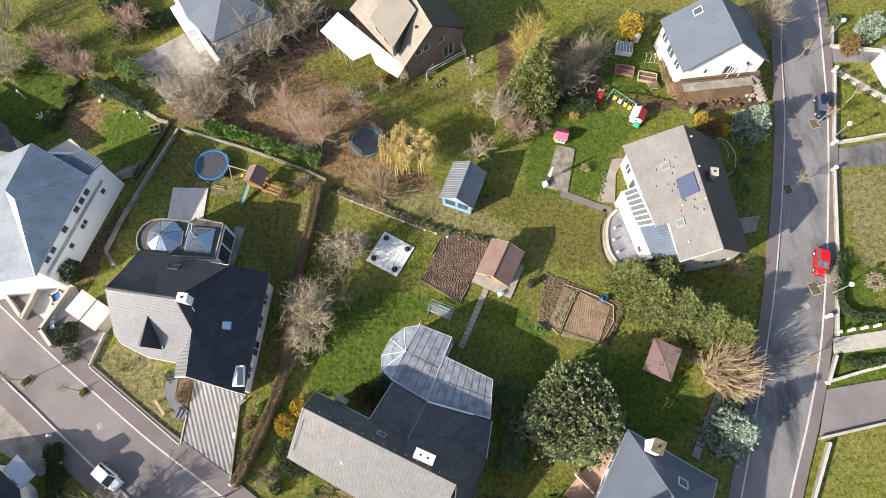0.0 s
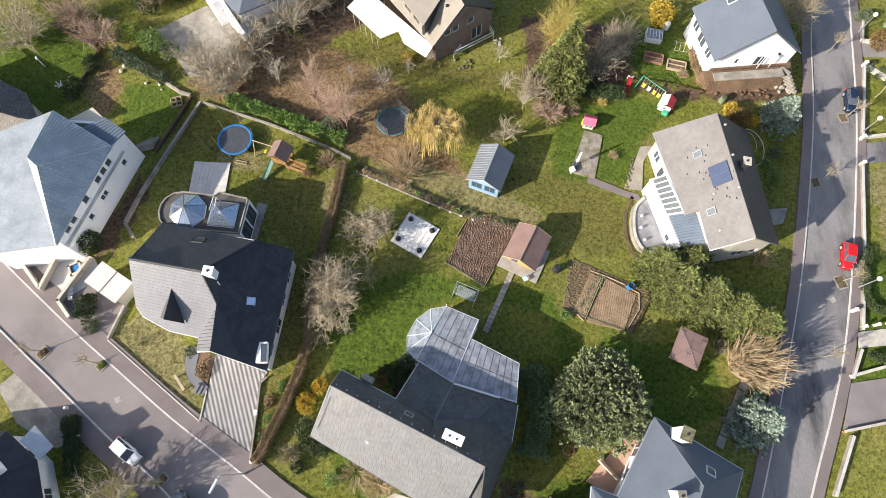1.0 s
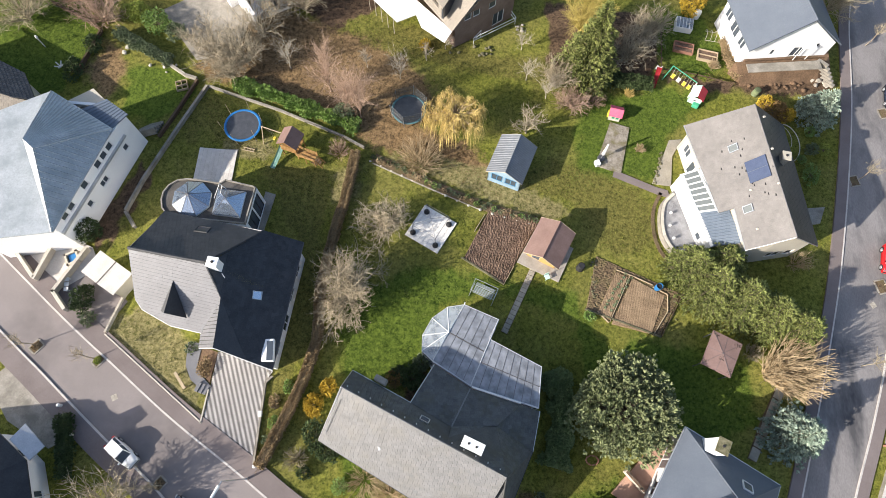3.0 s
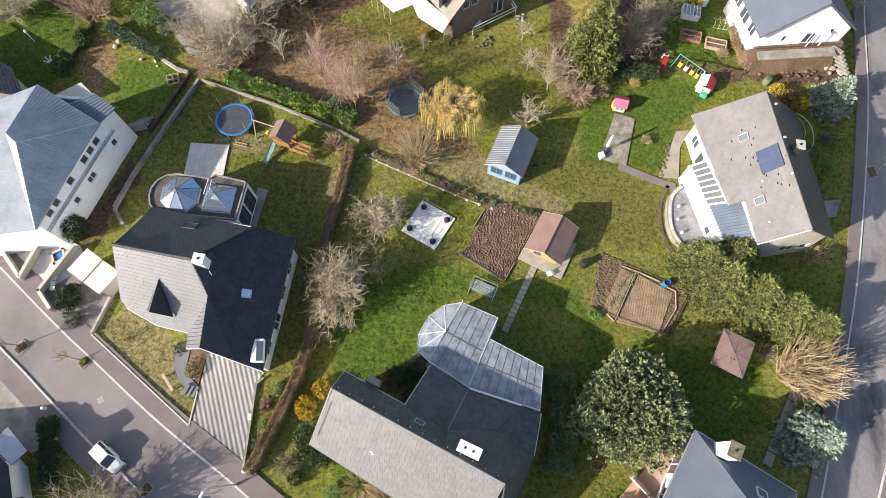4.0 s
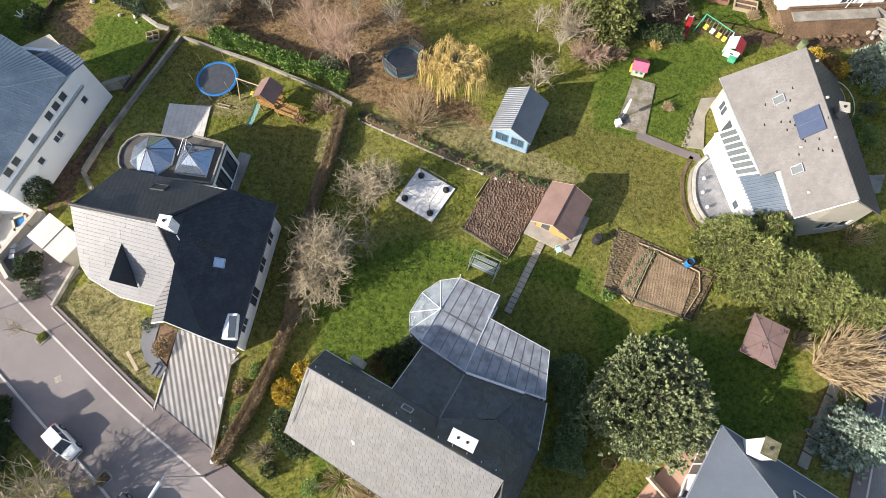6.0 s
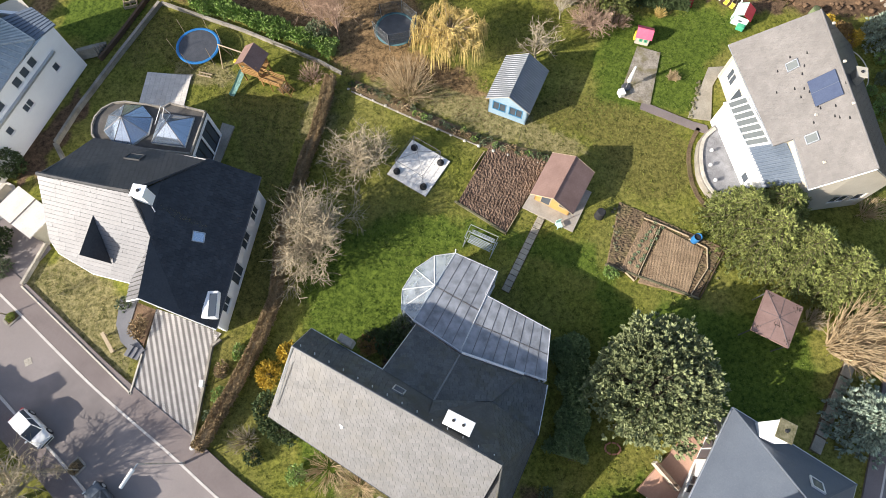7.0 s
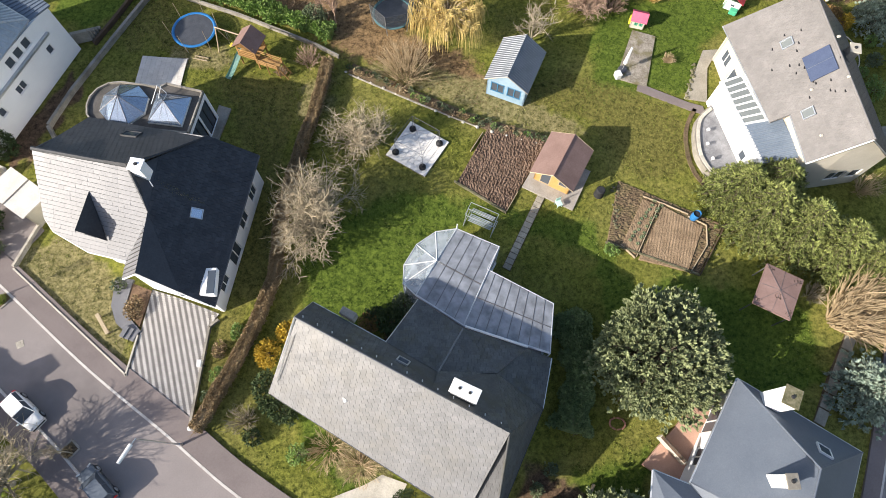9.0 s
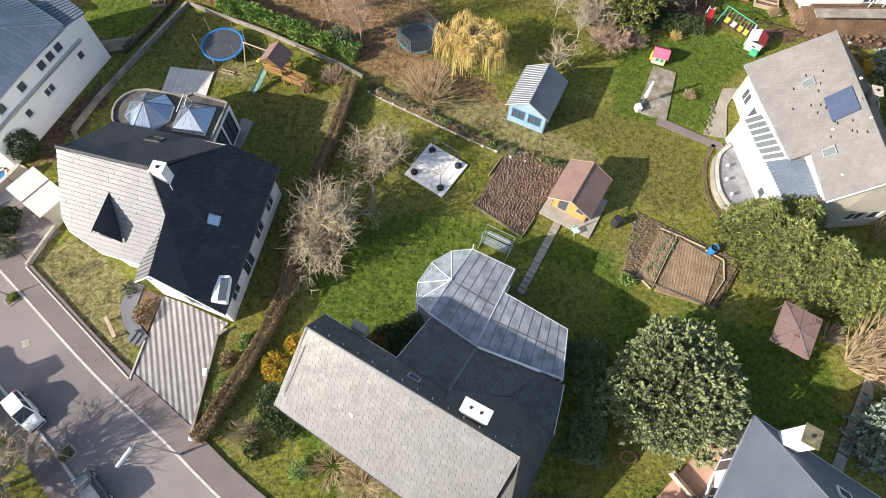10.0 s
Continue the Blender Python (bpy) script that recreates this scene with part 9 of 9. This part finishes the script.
for x, y, m_ in ((21.3, 48.3, "brick_red"), (24.0, 47.3, "wood_pale")):
    rb = thing("raised_bed", "rectangular raised vegetable bed with boards", "raised bed", x, y, 0, -12)
    for cx, cy, sx, sy in ((-1.1, 0, 0.1, 1.3), (1.1, 0, 0.1, 1.3), (0, -0.65, 2.3, 0.1), (0, 0.65, 2.3, 0.1), (0, 0, 2.2, 0.06)):
        part("board", box(bmesh.new(), cx, cy, 0.2, sx, sy, 0.42, 0, 0.01), m_, rb)
    part("soil", box(bmesh.new(), 0, 0, 0.14, 2.15, 1.25, 0.24), "soil", rb)
tn = thing("hoop_frame", "bare hoops of a small poly tunnel", "hoop frame", 25.2, 50.2, 0, -8)
for k in range(5):
    pts = [(-1.1 + 0.55 * k, 0.65 * math.cos(a), 0.75 * math.sin(a), 0.02) for a in np.linspace(0, 3.1416, 9)]
    part("hoop", tubes([pts], 5), "stone_pale", tn)
for s in (-0.65, 0.65):
    part("ground_rail", rod(bmesh.new(), (-1.1, s, 0.03), (1.1, s, 0.03), 0.02), "stone_pale", tn)
for k, (x, y) in enumerate(((26.6, 48.6), (27.4, 46.6))):
    fr = thing("trellis", "pale wooden trellis frame", "trellis", x, y, 0, -66)
    for dx in (-0.8, 0.8):
        part("post", box(bmesh.new(), dx, 0, 0.5, 0.08, 0.08, 1.0), "wood_pale", fr)
    for z in (0.3, 0.95):
        part("bar", box(bmesh.new(), 0, 0, z, 1.6, 0.05, 0.07), "wood_pale", fr)
wt = thing("water_tank", "white plastic water tank", "tank", 23.2, 53.0, 0, 10)
part("body", cyl(bmesh.new(), 0, 0, 0, 1.0, 0.4, 0.38, 14), "white", wt)
part("lid", cyl(bmesh.new(), 0, 0, 1.0, 1.06, 0.3, 0.2, 14), "white", wt)
fn = thing("fence", "dark wooden fence along the vegetable garden", "fence", kind="structure")
for a, b in (((18.6, 44.9), (22.4, 44.4)), ((22.4, 44.4), (26.4, 43.4)), ((18.4, 45.0), (19.0, 53.5))):
    part("rail", wall(bmesh.new(), a, b, 0.5, 0.62, 0.62, 0.06), "wood_dark", fn)
    n = int((Vector(a) - Vector(b)).length / 1.2)
    for k in range(n + 1):
        p = Vector(a).lerp(Vector(b), k / n)
        part("post", box(bmesh.new(), p.x, p.y, 0.45, 0.09, 0.09, 0.9), "wood_dark", fn)

# pale oval hose ring on the shaded lawn
pts = [(31.6 + 1.6 * math.cos(a), 36.4 + 2.4 * math.sin(a), 0.06, 0.05) for a in np.linspace(-1.5, 1.75, 22)]
hs = thing("garden_hose", "pale garden hose lying in a wide arc", "hose")
part("hose", tubes([pts], 6), "stone_pale", hs)
pts = [(31.2 + 1.2 * math.cos(a), 36.9 + 1.7 * math.sin(a), 0.06, 0.035) for a in np.linspace(-0.6, 1.9, 16)]
part("hose_end", tubes([pts], 6), "stone_pale", hs)
rb = thing("rain_barrel", "pale grey rain barrel by the hedge", "barrel", 29.0, 42.6, 0)
part("body", cyl(bmesh.new(), 0, 0, 0, 0.9, 0.4, 0.36, 16), "ivy", rb)
part("lid", cyl(bmesh.new(), 0, 0, 0.9, 0.96, 0.36, 0.2, 16), "ivy", rb)

# ---- street side of the slate house ----
flat("path", spline([(-12.5, -5.1), (-11.9, -4.55), (-11.0, -4.05), (-10.1, -3.6), (-8.5, -2.9), (-7.4, -2.2)], 0.5) + spline([(-5.6, -2.7), (-6.1, -3.8), (-6.8, -4.5), (-7.6, -4.75), (-8.6, -4.4), (-9.7, -4.45), (-10.5, -4.9), (-11.3, -5.85)], 0.4), "stone_pale", 0.06, "curved pale concrete entrance path", "path")
flat("driveway", [(-6.9, -8.9), (-6.5, -7.4), (-6.9, -5.2), (-5.6, -3.9), (-3.0, -3.6), (-0.75, -4.9), (-4.4, -10.6)], "drive_brown", 0.05, "brownish paved garage drive beside the house", "driveway")
low_wall([(-4.3, -10.7), (-0.6, -5.0)], 0.25, 0.3, "stone_pale", "low pale stone edge of the drive")
flat("flower_bed", spline([(-11.2, -5.95), (-10.4, -5.0), (-9.7, -4.55), (-8.6, -4.5), (-7.5, -4.9), (-6.9, -5.4)], 0.4) + [(-6.5, -7.3), (-7.6, -8.0), (-9.0, -7.2)], "soil_mix", 0.04, "round brown planted bed inside the curved path", "flower bed")
ds = thing("round_slab", "round pale concrete slab beside the entrance path", "slab", -6.3, -4.75, 0)
part("disc", cyl(bmesh.new(), 0, 0, 0, 0.11, 0.75, 0.73, 28), "stone_pale", ds)
st = thing("fountain", "small white stone garden ornament", "ornament", -7.0, -4.75, 0.06)
for z0, z1, r0, r1 in ((0, 0.3, 0.28, 0.2), (0.3, 0.55, 0.1, 0.12), (0.55, 0.7, 0.3, 0.34), (0.7, 0.95, 0.08, 0.12)):
    part("tier", cyl(bmesh.new(), 0, 0, z0, z1, r0, r1, 14), "stone_pale", st)
wp = thing("flower_bowl", "reddish ring of bricks on the shaded lawn", "fire ring", 9.3, 2.2, 0)
for k in range(9):
    a = k * 0.698
    part("brick", box(bmesh.new(), 0.55 * math.cos(a), 0.4 * math.sin(a), 0.06, 0.3, 0.12, 0.1, math.degrees(a) + 90, 0.01), "brick_red", wp)
lg = thing("log_edge", "row of cut pale logs edging the bank", "edging")
for k in range(9):
    f = k / 8
    part("log", rod(bmesh.new(), (6.3 + 1.0 * f, -4.9 + 2.6 * f, 0.12), (6.45 + 1.0 * f, -4.6 + 2.6 * f, 0.12), 0.12, 8), "wood_pale", lg)
pb = thing("plant_stand", "pale blue-white garden ornament on the lawn", "ornament", -49.8, 41.2, 0)
for k in range(5):
    part("branch", rod(bmesh.new(), (0, 0, 0.1), (0.5 * math.cos(k * 1.26), 0.5 * math.sin(k * 1.26), 0.6), 0.07), "white", pb)
for x, y in ((-52.4, 43.9), (-55.8, 40.6)):
    gl = thing("garden_lamp", "small white garden lamp post", "garden lamp", x, y, 0)
    part("post", rod(bmesh.new(), (0, 0, 0), (0, 0, 1.6), 0.05), "white", gl)
    part("globe", cyl(bmesh.new(), 0, 0, 1.6, 1.85, 0.16, 0.1, 12), "white", gl)
for x, y, rz in ((-35.7, 39.6, 20),):
    cr = thing("crate", "dark wooden planting crate", "crate", x, y, 0, rz)
    for cx, cy, sx, sy in ((-0.6, 0, 0.07, 1.2), (0.6, 0, 0.07, 1.2), (0, -0.6, 1.27, 0.07), (0, 0.6, 1.27, 0.07), (0, 0, 1.2, 0.06), (0, 0, 0.06, 1.2)):
        part("board", box(bmesh.new(), cx, cy, 0.15, sx, sy, 0.3), "wood_pale", cr)


# ---- grass blades standing on the lawns ----
LAWN = []
LAWN.append([(-19, 33), (-13, 31), (0, 26), (6, 24), (9, 21), (9, 16), (16, 13), (20, 18), (17, 24), (17, 30), (19, 36), (24, 42), (10, 42), (8, 33), (3, 33), (-2, 34), (-8, 34), (-14, 36), (-20, 35)])
LAWN.append([(-16.5, 31), (-16, 8), (-14, 4), (-6, 8), (-7, 12), (-3, 15.5), (5, 10), (8, 10), (13, 12), (9, 16), (9, 21), (3, 25), (-8, 29)])
LAWN.append([(-36, 37), (-34, 31), (-29, 27), (-23, 27), (-20, 21), (-18.4, 10), (-17.8, 16), (-17.4, 24), (-16.6, 31), (-20, 34), (-32, 39)])
LAWN.append([(-38, 11), (-34.4, 14.4), (-29.6, 11.2), (-28.2, 7.4), (-27, 6), (-27, 3.9), (-36, 10.4)])
LAWN.append([(9, -4), (14, 4), (24, 6), (25, 12), (18, 12), (12, 11), (8, 2)])
LAWN.append([(5, 10), (4, 0), (8, -2), (9, 2), (12, 11)])
LAWN.append([(-20, 1), (-18, 9), (-16.4, 12), (-15, 3), (-12, 1), (-8, -4), (-10, -6.5), (-17, -3)])
LAWN.append([(30, 24), (31, 37), (29, 43), (37.5, 43), (36, 33), (34, 24)])
LAWN.append([(-35, 44), (-33, 40), (-15, 36), (-5, 36), (6, 34), (8, 40), (2, 44), (-6, 45), (-16, 51), (-24, 47)])
LAWN.append([(40, 18), (42, 26), (43.5, 34), (60, 35), (60, 18)])
LAWN.append([(-62, 50), (-50, 38), (-44, 43), (-48, 58)])
LAWN.append([(19, 45), (26, 44), (26, 54), (19, 55)])


def grass(n, seed):
    rng = np.random.default_rng(seed)
    x, y = rng.uniform(-62, 60, n), rng.uniform(-8, 58, n)
    keep = np.zeros(n, bool)
    for p in LAWN:
        keep |= within(p, x, y, 0.05) > 0.5
    bar = PAVED + [[(-9.2, 24.0), (-6.7, 20.9), (-4.2, 24.0), (-6.7, 27.0)], [(-3.5, 20.8), (0.9, 18.2), (4.6, 25.3), (-0.6, 27.2)], [(9.0, 16.3), (16.4, 13.8), (19.0, 18.5), (10.3, 22.3)],
                   [(-26.8, 3.5), (-21.3, 0.1), (-20.7, 8.7), (-26.5, 10.4)], [(-7.1, 11.4), (-2.7, 15.1), (0, 13.7), (4.2, 10), (3.8, 6), (-5.6, 9.6)], [(-13.6, 31.5), (-7, 28.7), (4, 25), (4.4, 26), (-7, 29.8), (-13, 32.6)]]
    for p in bar:
        keep &= within(p, x, y, 0.05) < 0.5
    for a, b in ((L_KERB, L_SOUTH), (R_WEST, R_EAST)):
        keep &= within([*offset(spline(a, 2.0), 2.0 if a is L_KERB else -1.3), *offset(spline(b, 2.0), -2.0 if a is L_KERB else 1.3)[::-1]], x, y, 0.05) < 0.5
    x, y = x[keep], y[keep]

    def cover(zones):
        w = np.zeros(len(x))
        for z in zones:
            w = np.maximum(w, within(z, x, y, 1.5))
        return w

    pick = rng.random(len(x))
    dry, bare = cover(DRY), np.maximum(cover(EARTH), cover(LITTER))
    lush_shade = cover(LUSH_SHADE)
    kind = np.where(pick < bare, 3, np.where(pick < dry, 2, np.where(pick < lush_shade, 1, 0)))
    for k, (nm, mt_, lab) in enumerate((("grass_blades", "blade_mid", "short yellow-green lawn grass"), ("grass_blades", "blade_lush_shade", "fresh green grass of lush lawns and coloured-in lawn shade"), ("grass_blades", "blade_dry", "dry straw-coloured lawn grass"), ("fallen_leaves", "leaf_brown", "fallen brown leaves and dead stalks"))):
        s = kind == k
        P = np.stack([x[s], y[s], np.full(s.sum(), -0.05)], 1)
        D = np.tile([0.0, 0.0, 0.75 if k < 3 else 0.2], (len(P), 1))
        V, F = tufts(P, D, rng.uniform(0.08, 0.16, len(P)), 3, rng, 0.24, 0.7)
        V[:, 2] = np.maximum(V[:, 2], -0.04)
        tagged(part(nm, (V.tolist(), F.tolist()), mt_), lab, "grass" if k < 3 else "leaf litter", kind="stuff")


M["blade_mid"] = mat("blade_yellow_green", (0.100, 0.124, 0.016), (0.258, 0.278, 0.048), 0.9, 0.25, 4.0, 0.0, third=(0.205, 0.195, 0.06), third_scale=0.12, vary=0.18)
M["blade_lush_shade"] = mat("blade_green", (0.052, 0.090, 0.012), (0.152, 0.206, 0.034), 0.9, 0.3, 4.0, 0.0, third=(0.145, 0.17, 0.042), third_scale=0.15, vary=0.18)
M["blade_dry"] = mat("blade_straw", (0.17, 0.15, 0.05), (0.36, 0.31, 0.15), 0.95, 0.4, 4.0, 0.0, third=(0.14, 0.16, 0.04), third_scale=0.3, vary=0.2)
M["leaf_brown"] = mat("leaf_brown", (0.11, 0.07, 0.035), (0.30, 0.20, 0.11), 0.95, 0.5, 4.0, 0.0, vary=0.35)
grass(190000, 77)
